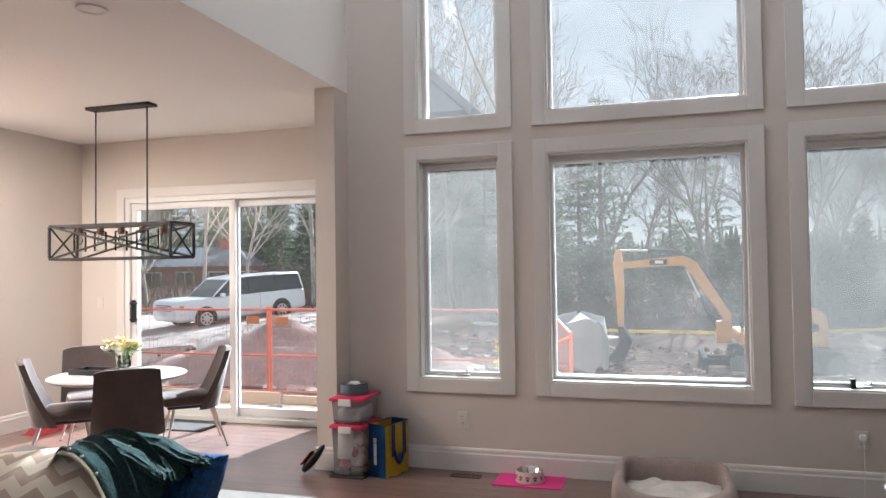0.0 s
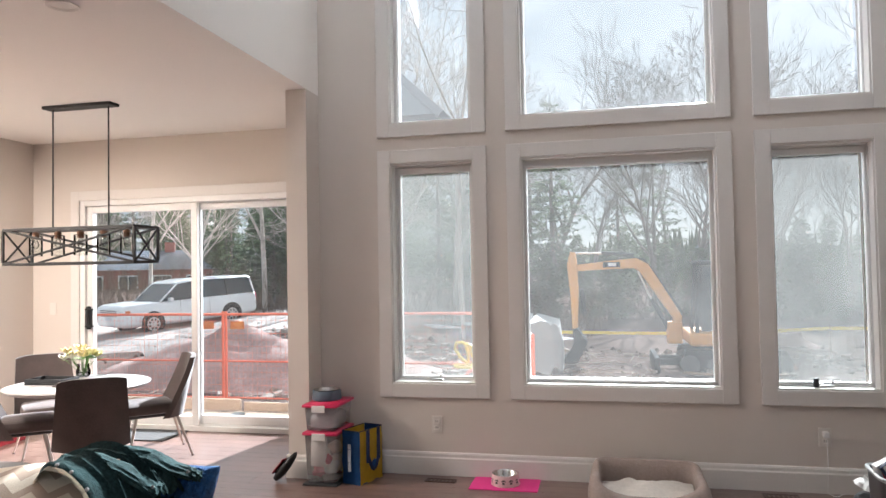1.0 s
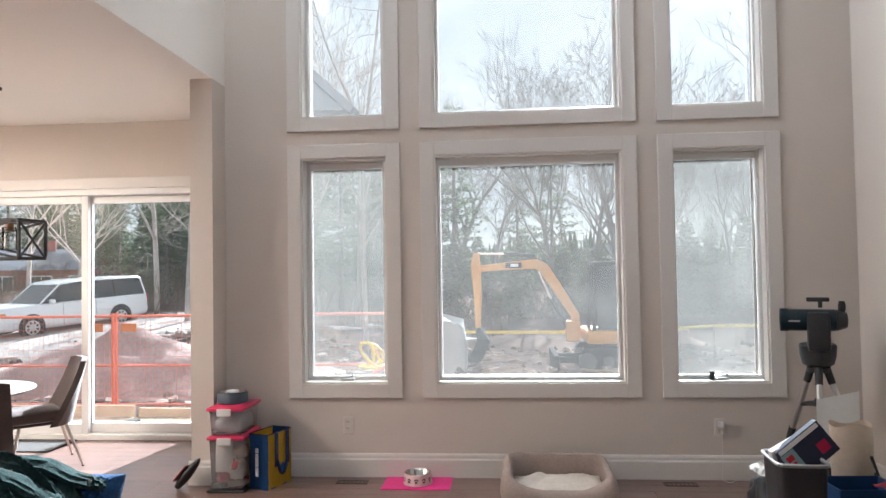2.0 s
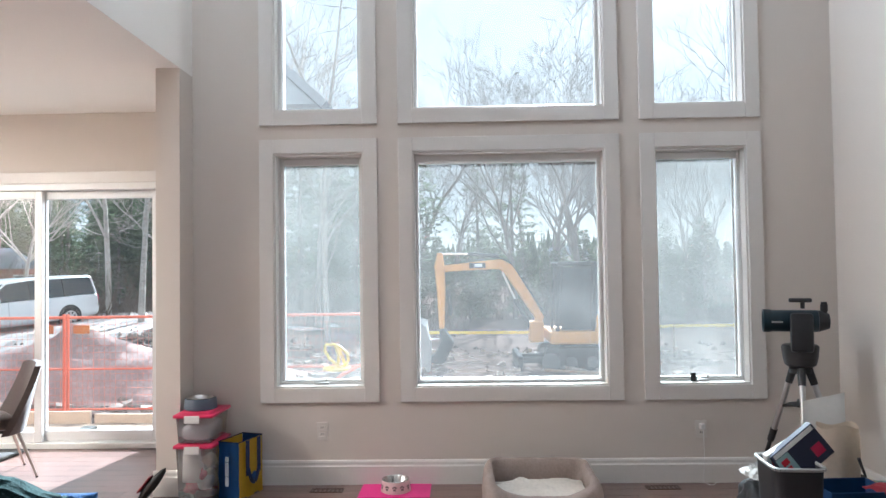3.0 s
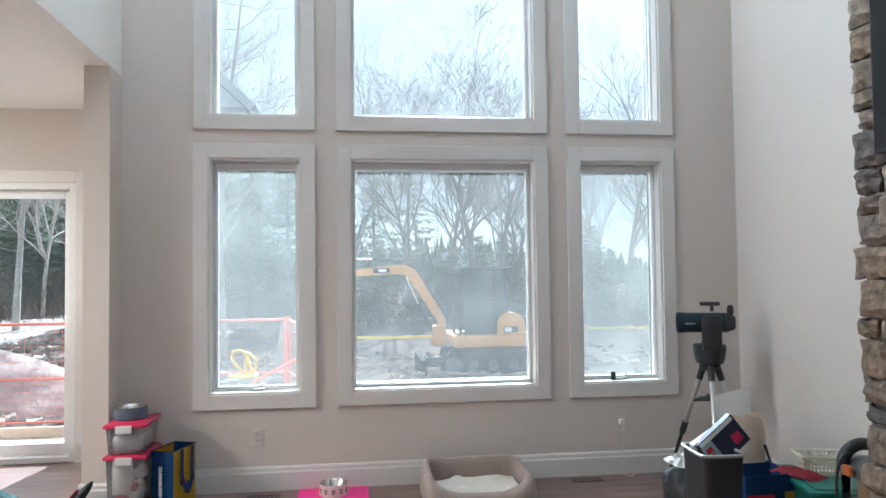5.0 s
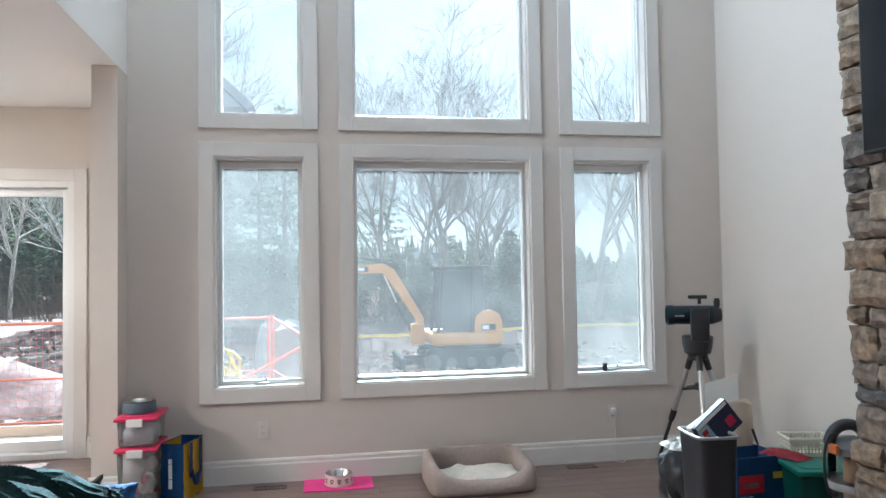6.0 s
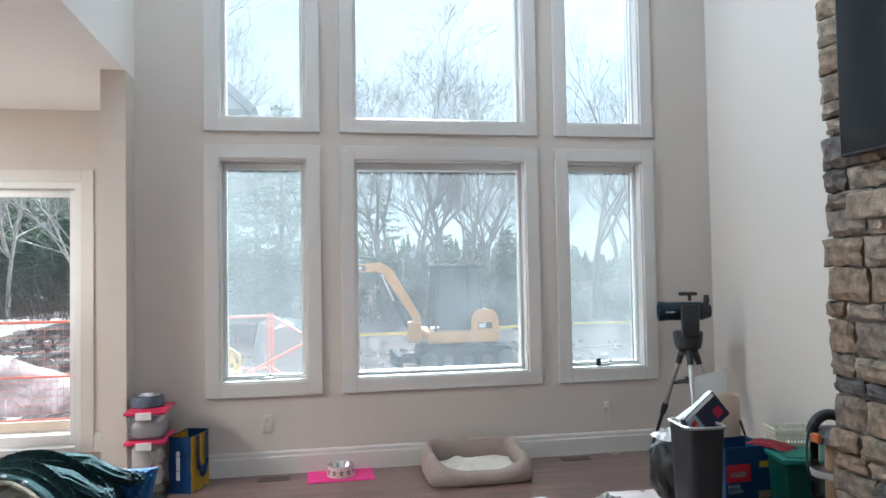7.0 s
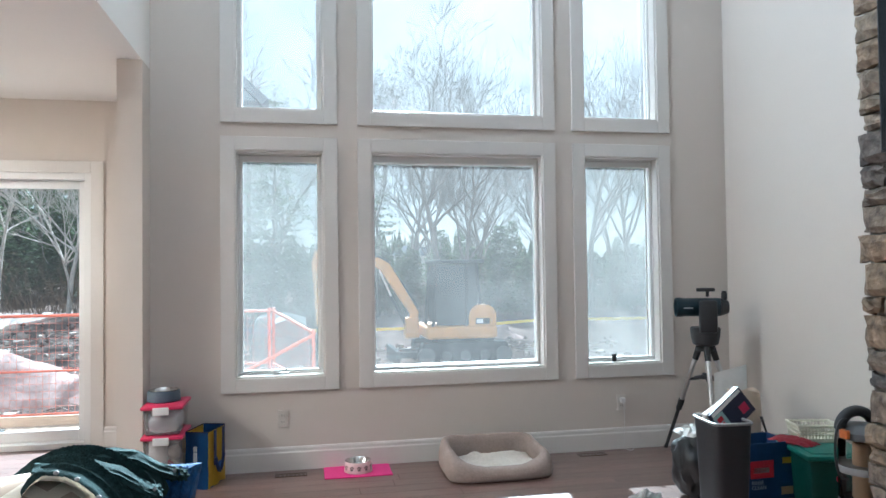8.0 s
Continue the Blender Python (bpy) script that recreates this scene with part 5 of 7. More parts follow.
# ---- outdoors: materials ----
M_CARWHITE = surface("white_car_paint", (0.84, 0.85, 0.86), 0.25, vary=0.02, bump=0.0, coat=0.6)
M_CARGLASS = surface("car_glass", (0.03, 0.042, 0.048), 0.08, vary=0.2, bump=0.0)
M_TYRE = surface("tyre_rubber", (0.02, 0.02, 0.02), 0.85, vary=0.2)
M_FENCE = surface("orange_fence_paint", (0.85, 0.20, 0.11), 0.5, vary=0.12)
M_DIGGER = surface("yellow_machine_paint", (0.60, 0.30, 0.075), 0.7, vary=0.15, grain=10, blotch=2)
M_DIGGERDARK = surface("machine_dark", (0.026, 0.030, 0.034), 0.8, vary=0.25)
M_PILE = surface("dry_spoil", (0.40, 0.305, 0.28), 0.95, vary=0.3, grain=14, blotch=1.2, bump=0.8, bump_scale=9)
M_DRIVE = surface("pale_gravel", (0.36, 0.325, 0.305), 0.95, vary=0.25, grain=9, blotch=0.8, bump=0.5, bump_scale=30)
M_SAND = surface("pale_sand", (0.27, 0.21, 0.165), 0.95, vary=0.45, grain=16, blotch=1.6, bump=0.6, bump_scale=22)
M_DEBRIS = surface("pale_debris", (0.34, 0.29, 0.25), 0.95, vary=0.5, grain=5, blotch=0.9)
M_BARK = surface("grey_bark", (0.19, 0.165, 0.145), 0.9, vary=0.4, grain=10, blotch=2, bump=0.5)
M_PALEBARK = surface("pale_bark", (0.42, 0.38, 0.34), 0.85, vary=0.3, grain=10, blotch=2, bump=0.4)
M_NEEDLE = surface("pine_needles", (0.10, 0.125, 0.065), 0.8, vary=0.5, grain=3, blotch=0.6, bump=0.0, random_tone=0.3)
M_SHRUB = surface("winter_brush", (0.12, 0.085, 0.06), 0.9, vary=0.5, grain=3, blotch=0.6, bump=0.0)
M_SNOW = surface("old_snow", (0.6, 0.61, 0.63), 0.8, vary=0.1, bump=0.4, bump_scale=12)
M_REFLECTION = surface("reflection_white", (0.42, 0.42, 0.41), 0.8, vary=0.1, bump=0.3)
M_TAPE = surface("yellow_tape", (0.80, 0.60, 0.03), 0.5, vary=0.05)
M_LUMBER = surface("raw_lumber", (0.30, 0.205, 0.14), 0.8, vary=0.2, grain=20, stretch=(1, 8, 8))
M_CONCRETE = surface("grey_concrete", (0.075, 0.075, 0.072), 0.9, vary=0.2)
M_BRICKWALL = surface("red_brick_far", (0.26, 0.09, 0.065), 0.9, vary=0.3, grain=12, bump=0.3)
M_ROOF = surface("grey_shingles", (0.12, 0.13, 0.15), 0.9, vary=0.2, grain=14, bump=0.4)
M_FASCIA = surface("blue_grey_fascia", (0.13, 0.145, 0.165), 0.6, vary=0.08)


for m, s in ((M_CARGLASS, 0.45), (M_DIGGERDARK, 0.03), (M_CONCRETE, 0.0), (M_GROUND, 0.0), (M_SAND, 0.0), (M_PILE, 0.0), (M_DRIVE, 0.0), (M_SNOW, 0.05), (M_NEEDLE, 0.05), (M_BARK, 0.05), (M_PALEBARK, 0.05), (M_SHRUB, 0.0), (M_REFLECTION, 0.1), (M_ROOF, 0.0), (M_FASCIA, 0.0)):
    m.node_tree.nodes["Principled BSDF"].inputs["Specular IOR Level"].default_value = s


# sunlight shines through the needle sprays
nt = M_NEEDLE.node_tree
thru = node(nt, "ShaderNodeBsdfTranslucent", Color=(0.10, 0.13, 0.075, 1))
both = node(nt, "ShaderNodeMixShader", Fac=0.4)
nt.links.new(nt.nodes["Principled BSDF"].outputs[0], both.inputs[1])
nt.links.new(thru.outputs[0], both.inputs[2])
nt.links.new(both.outputs[0], nt.nodes["Material Output"].inputs["Surface"])


def raw_mesh(name, verts, faces, m, parent=None, label="", smooth=False):
    me = bpy.data.meshes.new(name)
    me.from_pydata(verts, [], faces)
    me.materials.append(m)
    if smooth:
        for p in me.polygons:
            p.use_smooth = True
    ob = new(name, me)
    if parent:
        ob.parent = parent
    if label:
        ob["label"] = label
    return ob


def tube(vs, fs, a, b, r0, r1, n=5):
    """Adds one open tapered length to lists of corners and faces."""
    d = (b - a)
    if d.length < 1e-6:
        return
    d = d.normalized()
    s = d.orthogonal().normalized()
    t = d.cross(s)
    k = len(vs)
    for p, r in ((a, r0), (b, r1)):
        for i in range(n):
            an = 2 * math.pi * i / n
            vs.append(p + (s * math.cos(an) + t * math.sin(an)) * r)
    for i in range(n):
        j = (i + 1) % n
        fs.append((k + i, k + j, k + n + j, k + n + i))


# gabled end over the dining room, whose verge shows from the tall room
RX, RZ, EX, EZ = -3.62, 5.0, 2.35, 2.78     # ridge, half span and eaves height
bm = bmesh.new()
ends = [[bm.verts.new((x, y, z)) for x, z in ((RX + EX, EZ), (RX, RZ), (RX - EX, EZ))] for y in (1.0, 1.40)]
bm.faces.new(ends[0])
bm.faces.new(ends[1][::-1])
for k in range(3):
    bm.faces.new((ends[0][k], ends[0][(k + 1) % 3], ends[1][(k + 1) % 3], ends[1][k]))
structure("dining_gable", bm, M_FASCIA, "blue-grey clad gable of the dining end", "wall")
for name, side in (("dining_roof_near", 1), ("dining_roof_far", -1)):
    bm = bmesh.new()
    d = Vector((EX, 0, EZ - RZ)).normalized()
    up = Vector((-d.z, 0, d.x))
    corner = [Vector((0, 0, RZ)) + up * 0.005, Vector((EX, 0, EZ)) + d * 0.05 + up * 0.005]
    vs = [[bm.verts.new((RX + side * p.x, y, p.z)) for p in (corner[0], corner[1], corner[1] + up * 0.07, corner[0] + up * 0.07)] for y in (0.985, 1.45)]
    bm.faces.new(vs[0])
    bm.faces.new(vs[1][::-1])
    for k in range(4):
        bm.faces.new((vs[0][k], vs[0][(k + 1) % 4], vs[1][(k + 1) % 4], vs[1][k]))
    structure(name, bm, M_ROOF, "blue-grey shingled pitched roof over the dining end", "roof")


# ---- fence of orange panels ----
def fence_panel(a, b, z0a, z0b, high, drop=0.0):
    """A wire-mesh site fence panel between two posts."""
    a, b = Vector((*a, 0)), Vector((*b, 0))
    f = thing("mesh_fence", (a.x, a.y, z0a), "orange wire-mesh site fence panel", "fence", "site fence panels")
    d = b - a
    dz = z0b - z0a
    up = Vector((0, 0, 1))
    P = lambda s, h: d * s + up * (dz * s + h * (1 - drop * s))
    for s in (0.0, 1.0):
        bm = bmesh.new()
        o = P(s, 0) + d.normalized() * (0.03 if s == 0 else -0.03)
        rod(bm, o, o + up * (high + 0.05) * (1 - drop * s), 0.024, None, 10)
        part("post", bm, M_FENCE, f)
    for h in (0.12, high * 0.48, high):
        bm = bmesh.new()
        rod(bm, P(0.0, h), P(1.0, h), 0.022 if h > 1 else 0.016, None, 8)
        part("rail", bm, M_FENCE, f)
    vs, fs = [], []
    n = int(d.length / 0.085)
    for k in range(1, n):
        s = k / n
        tube(vs, fs, P(s, 0.12), P(s, high), 0.0022, 0.0022, 3)
    for k in range(1, 13):
        h = 0.12 + (high - 0.12) * k / 13
        tube(vs, fs, P(0, h), P(1, h), 0.0022, 0.0022, 3)
    w = raw_mesh("wire_mesh", vs, fs, M_FENCE, f, "orange welded wire")
    w["kind"] = "stuff"
    bm = bmesh.new()
    o = P(1.0, 0)
    box(bm, o.x - 0.06, o.x + 0.06, o.y - 0.3, o.y + 0.3, o.z - 0.02, o.z + 0.03, 0.01)
    part("foot", bm, M_FENCE, f)
    return f


FY = 6.3
fence_x = [-12.41, -9.36, -6.31, -3.52, -1.41]
for a, b2 in zip(fence_x, fence_x[1:]):
    fence_panel((a, FY), (b2, FY), -0.80, -0.80, 1.55)
fence_panel((-1.38, FY), (-0.78, 4.2), -0.80, -0.72, 1.55, 0.17)
brace = thing("fence_brace", (-0.80, 4.2, -0.7), "loose orange rail leaning on the fence post", "rail")
bm = bmesh.new()
rod(bm, (0, -0.03, 1.24), (-0.82, -0.04, 0.82), 0.022, None, 8)
rod(bm, (-0.82, -0.04, 0.82), (-1.55, 0.35, 0.10), 0.022, None, 8)
part("rail", bm, M_FENCE, brace)
for x in (-6.62, -6.05):
    tab = thing("orange_sign", (x, FY - 0.03, 0.50), "plain orange tag tied to the fence", "sign", "tags on the fence")
    bm = bmesh.new()
    box(bm, -0.13, 0.13, -0.006, 0.0, 0.0, 0.13, 0.003)
    part("tag_sheet", bm, M_ORANGE, tab)

# spoil heap
heap = thing("spoil_heap", (-7.85, 8.9, -0.9), "heap of dry reddish earth behind the fence", "earth heap")
bm = bmesh.new()


def heap_pt(u, v):
    a = 2 * math.pi * u
    r = v
    x, y = 4.6 * r * math.cos(a), 2.1 * r * math.sin(a)
    h = 1.42 * max(0.0, 1 - math.sqrt(r * r + 0.014)) ** 1.05 * (1 + 0.12 * math.cos(a)) - 0.25 * r
    return Vector((x, y, h + 0.10 * noise.fractal(Vector((x, y, 0)) * 1.4, 1.0, 2.0, 4) * min(1, 3 * r)))


grid_sheet(bm, 64, 30, heap_pt, True)
bmesh.ops.remove_doubles(bm, verts=bm.verts, dist=0.001)
part("earth", bm, M_PILE, heap, "", True)
copy_thing(heap, pose(-4.6, 9.4, -1.55, 0, 0, 70))
copy_thing(heap, pose(5.5, 17.0, -1.85, 0, 0, 150))

rnd = random.Random(9)
# clods, planks and rubble on the plot
vs, fs = [], []
for k in range(520):
    x, y = rnd.uniform(-12, 9), rnd.uniform(2.4, 17)
    r = rnd.uniform(0.015, 0.06) * (0.6 + y / 14)
    z = ground_z(x, y)
    c = Vector((x, y, z + r * 0.2))
    k0 = len(vs)
    for dx, dy, dz in ((1, 0, 0), (0, 1, 0), (-1, 0, 0), (0, -1, 0), (0, 0, 0.9), (0, 0, -0.6)):
        vs.append(c + Vector((dx, dy, dz)) * r * rnd.uniform(0.7, 1.4))
    for a, b2 in ((0, 1), (1, 2), (2, 3), (3, 0)):
        fs.append((k0 + a, k0 + b2, k0 + 4))
        fs.append((k0 + b2, k0 + a, k0 + 5))
tagged(raw_mesh("rubble", vs, fs, M_GROUND), "loose clods and stones on the bare plot", "rubble", kind="stuff")
# pale broken slabs, sticks and straw scattered round the machine
vs, fs = [], []
for k in range(900):
    x, y = (rnd.uniform(-4.5, 8), rnd.uniform(6.8, 15)) if k < 420 else (rnd.uniform(-9.5, -2.5), rnd.uniform(6.6, 15))
    c = Vector((x, y, ground_z(x, y) + 0.02))
    a = rnd.uniform(0, 6.28)
    if k % 3:
        L2 = rnd.uniform(0.12, 0.5)
        d = Vector((math.cos(a), math.sin(a), rnd.uniform(-0.1, 0.25)))
        tube(vs, fs, c - d * L2, c + d * L2, 0.012, 0.008, 4)
    else:
        r = rnd.uniform(0.05, 0.14)
        k0 = len(vs)
        for q in range(5):
            p = c + Vector((math.cos(a + q * 1.25), math.sin(a + q * 1.25), 0)) * r * rnd.uniform(0.6, 1.3)
            vs.append(p + Vector((0, 0, 0.03)))
            vs.append(p + Vector((0, 0, rnd.uniform(0.06, 0.13))))
        for q in range(5):
            w2 = (q + 1) % 5
            fs.append((k0 + 2 * q, k0 + 2 * w2, k0 + 2 * w2 + 1, k0 + 2 * q + 1))
        fs.append(tuple(k0 + 2 * q + 1 for q in range(5)))
tagged(raw_mesh("debris", vs, fs, M_DEBRIS), "pale broken slabs, sticks and straw on the plot", "debris", kind="stuff")
for k in range(9):
    x, y = rnd.uniform(-11, 8), rnd.uniform(9, 24)
    if k < 2:
        x, y = rnd.uniform(-1.5, 3.5), rnd.uniform(8.5, 11.0)
    sn = thing("snow_patch", (x, y, ground_z(x, y)), "thin patch of old snow on the earth", "snow", "snow patches")
    bm = bmesh.new()
    w1, w2, sd = rnd.uniform(0.4, 1.3), rnd.uniform(0.2, 0.5), rnd.uniform(0, 50)
    grid_sheet(bm, 24, 5, lambda u, v: Vector((w1 * v * math.cos(6.283 * u) * (1 + 0.5 * noise.noise(Vector((math.cos(6.283 * u), math.sin(6.283 * u), sd)))), w2 * v * math.sin(6.283 * u) * (1 + 0.5 * noise.noise(Vector((math.cos(6.283 * u) + 3, math.sin(6.283 * u), sd)))), 0.12 * (1 - v * v) - 0.03)), True)
    part("snow", bm, M_SNOW, sn, "", True)
for k in range(16):
    x, y = rnd.uniform(-8, -2.6), rnd.uniform(2.6, 5.6)
    if k > 10:
        x, y = rnd.uniform(-3, 4), rnd.uniform(7.5, 11)
    pl = thing("lumber_board", (x, y, ground_z(x, y) + 0.03), "rough sawn board lying on the earth", "board", "boards on the plot", turn=rnd.uniform(-30, 30))
    bm = bmesh.new()
    L2 = rnd.uniform(0.5, 1.5)
    box(bm, -L2, L2, -0.07, 0.07, -0.01, 0.03, 0.004)
    part("plank", bm, M_LUMBER, pl)
blk = thing("concrete_block", (-3.45, 1.55, -0.04), "grey concrete block outside the sliding door", "block")
bm = bmesh.new()
box(bm, -0.06, 0.06, -0.06, 0.06, 0.0, 0.10, 0.008)
part("block_body", bm, M_CONCRETE, blk)
bm = bmesh.new()
box(bm, -6.3, -1.8, Y_D + WT + 0.004, 2.2, -0.62, -0.045, 0.01)
structure("door_landing", bm, M_SAND, "pale packed sand landing outside the sliding door", "ground")
for x0, x1, hb, tip in ((-6.2, -3.78, 0.115, 0.5), (-3.74, -1.85, 0.085, -1.2)):
    fb = thing("form_board", ((x0 + x1) / 2, 2.225, -0.075), "raw lumber board set on edge along the sand landing", "board", "boards round the landing", turn=tip)
    bm = bmesh.new()
    box(bm, (x0 - x1) / 2, (x1 - x0) / 2, -0.019, 0.019, -0.03, hb + 0.03, 0.004)
    part("plank", bm, M_LUMBER, fb)
hose = thing("yellow_hose", (-2.0, 6.12, -0.10), "tangle of yellow hose hung on the fence", "hose")
bm = bmesh.new()
pts = [Vector((0.24 * math.sin(k * 0.7) * (0.4 + 0.6 * math.sin(k * .23)), 0.15 * math.cos(k * 0.9), 0.03 + 0.38 * max(0, math.sin(k * 0.31)) ** 2 * (1 if k < 28 else 0.2))) for k in range(42)]
sweep(bm, pts, 0.024, 7)
part("hose_coil", bm, M_TAPE, hose, "", True)
tape = thing("barrier_tape", (0, 13.3, -0.27), "yellow barrier tape strung across the plot", "tape")
bm = bmesh.new()
tp = [(-1.2, 0.12), (0.2, 0.10), (1.9, 0.09), (3.4, 0.12), (5.2, 0.22), (8.5, 0.2)]
for (xa, za), (xb, zb) in zip(tp, tp[1:]):
    box(bm, 0, math.hypot(xb - xa, zb - za), -0.002, 0.002, -0.035, 0.035, 0, Matrix.Translation((xa, 0, za)) @ Matrix.Rotation(-math.atan2(zb - za, xb - xa), 4, "Y"))
part("tape_band", bm, M_TAPE, tape)
for x in (-1.2, 5.2, 8.5):
    bm = bmesh.new()
    rod(bm, (x, 0.01, -1.1), (x, 0.01, 0.28), 0.02, None, 8)
    part("stake", bm, M_LUMBER, tape, "wooden stake")
# pale solid shape that stands in for a reflection in the window panes
reflected = thing("bulk_bag", (-1.42, 11.0, -0.72), "pale solid shape in place of a window reflection", "bulk bag")
bm = bmesh.new()
grid_sheet(bm, 30, 12, lambda u, v: Vector(((0.62 - 0.10 * v + 0.05 * math.sin(math.pi * v)) * math.copysign(abs(math.cos(6.283 * u)) ** .5, math.cos(6.283 * u)) * (1 if v < 1 else 0.1), 0.5 * math.copysign(abs(math.sin(6.283 * u)) ** .5, math.sin(6.283 * u)) * (1 if v < 1 else 0.1), 1.08 * v + 0.22 * noise.noise(Vector((math.cos(6.283 * u) * 2, math.sin(6.283 * u) * 2, v * 2))))), True)
part("bag_cloth", bm, M_REFLECTION, reflected, "", True)


# ---- excavator ----
ex = thing("excavator", (0, 12.0, -0.93), "small yellow excavator with a dark glazed cab", "excavator")


def arm_beam(pts, widths, y0, y1):
    """A box beam of changing depth along a bent line in the x-z plane."""
    bm = bmesh.new()
    n = len(pts)
    ringsv = []
    for i, (x, z) in enumerate(pts):
        p0 = Vector(pts[max(0, i - 1)])
        p1 = Vector(pts[min(n - 1, i + 1)])
        d = (p1 - p0).normalized()
        nx, nz = -d.y, d.x
        w = widths[i] / 2
        ringsv.append([bm.verts.new((x + nx * s * w, y, z + nz * s * w)) for s, y in ((1, y0), (1, y1), (-1, y1), (-1, y0))])
    for r0, r1 in zip(ringsv, ringsv[1:]):
        for i in range(4):
            j = (i + 1) % 4
            bm.faces.new((r0[i], r0[j], r1[j], r1[i]))
    bm.faces.new(ringsv[0][::-1])
    bm.faces.new(ringsv[-1])
    bmesh.ops.bevel(bm, geom=bm.edges[:], offset=0.015, segments=1, affect="EDGES")
    return bm


G0 = 0.93
boom = part("boom", arm_beam(((1.62, -0.08 + G0), (1.70, 0.30 + G0), (1.46, 0.68 + G0), (1.20, 1.10 + G0), (0.99, 1.43 + G0), (0.80, 1.54 + G0), (0.25, 1.51 + G0), (-0.50, 1.45 + G0)), (0.14, 0.19, 0.21, 0.23, 0.25, 0.23, 0.19, 0.15), -0.13, 0.13), M_DIGGER, ex, "yellow bent boom")
stickp = part("stick", arm_beam(((-0.60, 1.82 + G0), (-0.62, 1.52 + G0), (-0.58, 0.9 + G0), (-0.58, 0.05 + G0)), (0.12, 0.23, 0.19, 0.12), -0.10, 0.10), M_DIGGER, ex, "yellow stick")
bm = bmesh.new()
box(bm, 0.08, 0.46, -0.134, -0.131, 1.45 + G0, 1.575 + G0)
part("badge", bm, M_DIGGERDARK, boom, "dark badge panel")
bm = bmesh.new()
box(bm, 0.20, 0.38, -0.138, -0.135, 1.48 + G0, 1.55 + G0)
part("badge_bar", bm, M_PAPER, boom, "pale bar")
for a, b2, r, m in (((-0.58, 1.80), (0.05, 1.79), 0.022, M_CHROME), ((0.05, 1.79), (0.78, 1.73), 0.045, M_DIGGERDARK), ((1.50, 0.05), (1.14, 0.72), 0.055, M_DIGGERDARK), ((1.14, 0.72), (0.86, 1.36), 0.025, M_CHROME), ((-0.42, 0.95), (-0.36, 0.35), 0.045, M_DIGGERDARK)):
    bm = bmesh.new()
    rod(bm, (a[0], 0, a[1] + G0), (b2[0], 0, b2[1] + G0), r, None, 12)
    part("hydraulic_cylinder", bm, m, ex, "", True)
bm = bmesh.new()
pts = [(0.6, 1.70), (1.0, 1.62), (1.34, 1.12), (1.80, 0.42)]
sweep(bm, [(p[0], -0.1, p[1] + G0) for p in pts], 0.018, 6)
part("hydraulic_hose", bm, M_DIGGERDARK, ex)
part("bucket", arm_beam(((-0.58, 0.05 + G0), (-0.45, -0.25 + G0), (-0.62, -0.60 + G0), (-0.90, -0.70 + G0)), (0.12, 0.30, 0.30, 0.06), -0.30, 0.30), M_DIGGERDARK, ex, "dark bucket")
bm = bmesh.new()
box(bm, 1.46, 1.78, -0.20, 0.20, -0.28 + G0, 0.20 + G0, 0.03)
part("swing_post", bm, M_DIGGER, ex)
bm = bmesh.new()
box(bm, 1.86, 3.54, -0.85, 0.85, -0.27 + G0, 0.02 + G0, 0.06)
part("upper_body", bm, M_DIGGER, ex, "yellow deck and counterweight")
bm = bmesh.new()
grid_sheet(bm, 16, 2, lambda u, v: Vector((3.06 - 0.20 + 0.66 * (1 - math.cos(math.pi * u)) / 2, -0.82 + 1.64 * v, 0.02 + G0 + 0.50 * math.sin(math.pi * u) ** 0.45)))
for yy in (-0.82, 0.82):
    pr = [bm.verts.new((2.86 + 0.66 * (1 - math.cos(math.pi * k / 16)) / 2, yy, 0.02 + G0 + 0.50 * math.sin(math.pi * k / 16) ** 0.45)) for k in range(17)]
    bm.faces.new(pr)
bmesh.ops.remove_doubles(bm, verts=bm.verts, dist=0.001)
hood = part("engine_hood", bm, M_DIGGER, ex, "rounded yellow hood")
bm = bmesh.new()
box(bm, 3.02, 3.36, -0.826, -0.823, 0.06 + G0, 0.20 + G0)
part("badge", bm, M_DIGGERDARK, hood, "dark badge panel")
bm = bmesh.new()
box(bm, 3.04, 3.20, -0.832, -0.829, 0.08 + G0, 0.18 + G0)
part("badge_bar", bm, M_PAPER, hood, "pale bar")
bm = bmesh.new()
for x, lean in ((2.02, 0.10), (2.80, 0.02), (3.16, -0.10)):
    for y in (-0.78, 0.25):
        rod(bm, (x, y, 0.02 + G0), (x + lean, y, 1.48 + G0), 0.04, None, 8)
part("cab_frame", bm, M_DIGGERDARK, ex, "dark cab posts")
bm = bmesh.new()
box(bm, 2.02, 3.24, -0.84, 0.31, 1.47 + G0, 1.57 + G0, 0.04)
part("cab_roof", bm, M_DIGGERDARK, ex, "dark cab roof")
for x0, x1, y0, y1 in ((2.10, 2.78, -0.79, -0.78), (2.84, 3.08, -0.79, -0.78), (2.10, 3.08, 0.25, 0.26)):
    bm = bmesh.new()
    box(bm, x0, x1, y0, y1, 0.05 + G0, 1.45 + G0, 0.003)
    g = part("cab_window", bm, M_CARGLASS, ex, "tinted cab glass")
bm = bmesh.new()
box(bm, 2.35, 2.75, -0.55, -0.1, 0.02 + G0, 0.20 + G0, 0.04)
box(bm, 2.66, 2.80, -0.55, -0.1, 0.20 + G0, 0.85 + G0, 0.04)
part("driver_seat", bm, M_DIGGERDARK, ex)
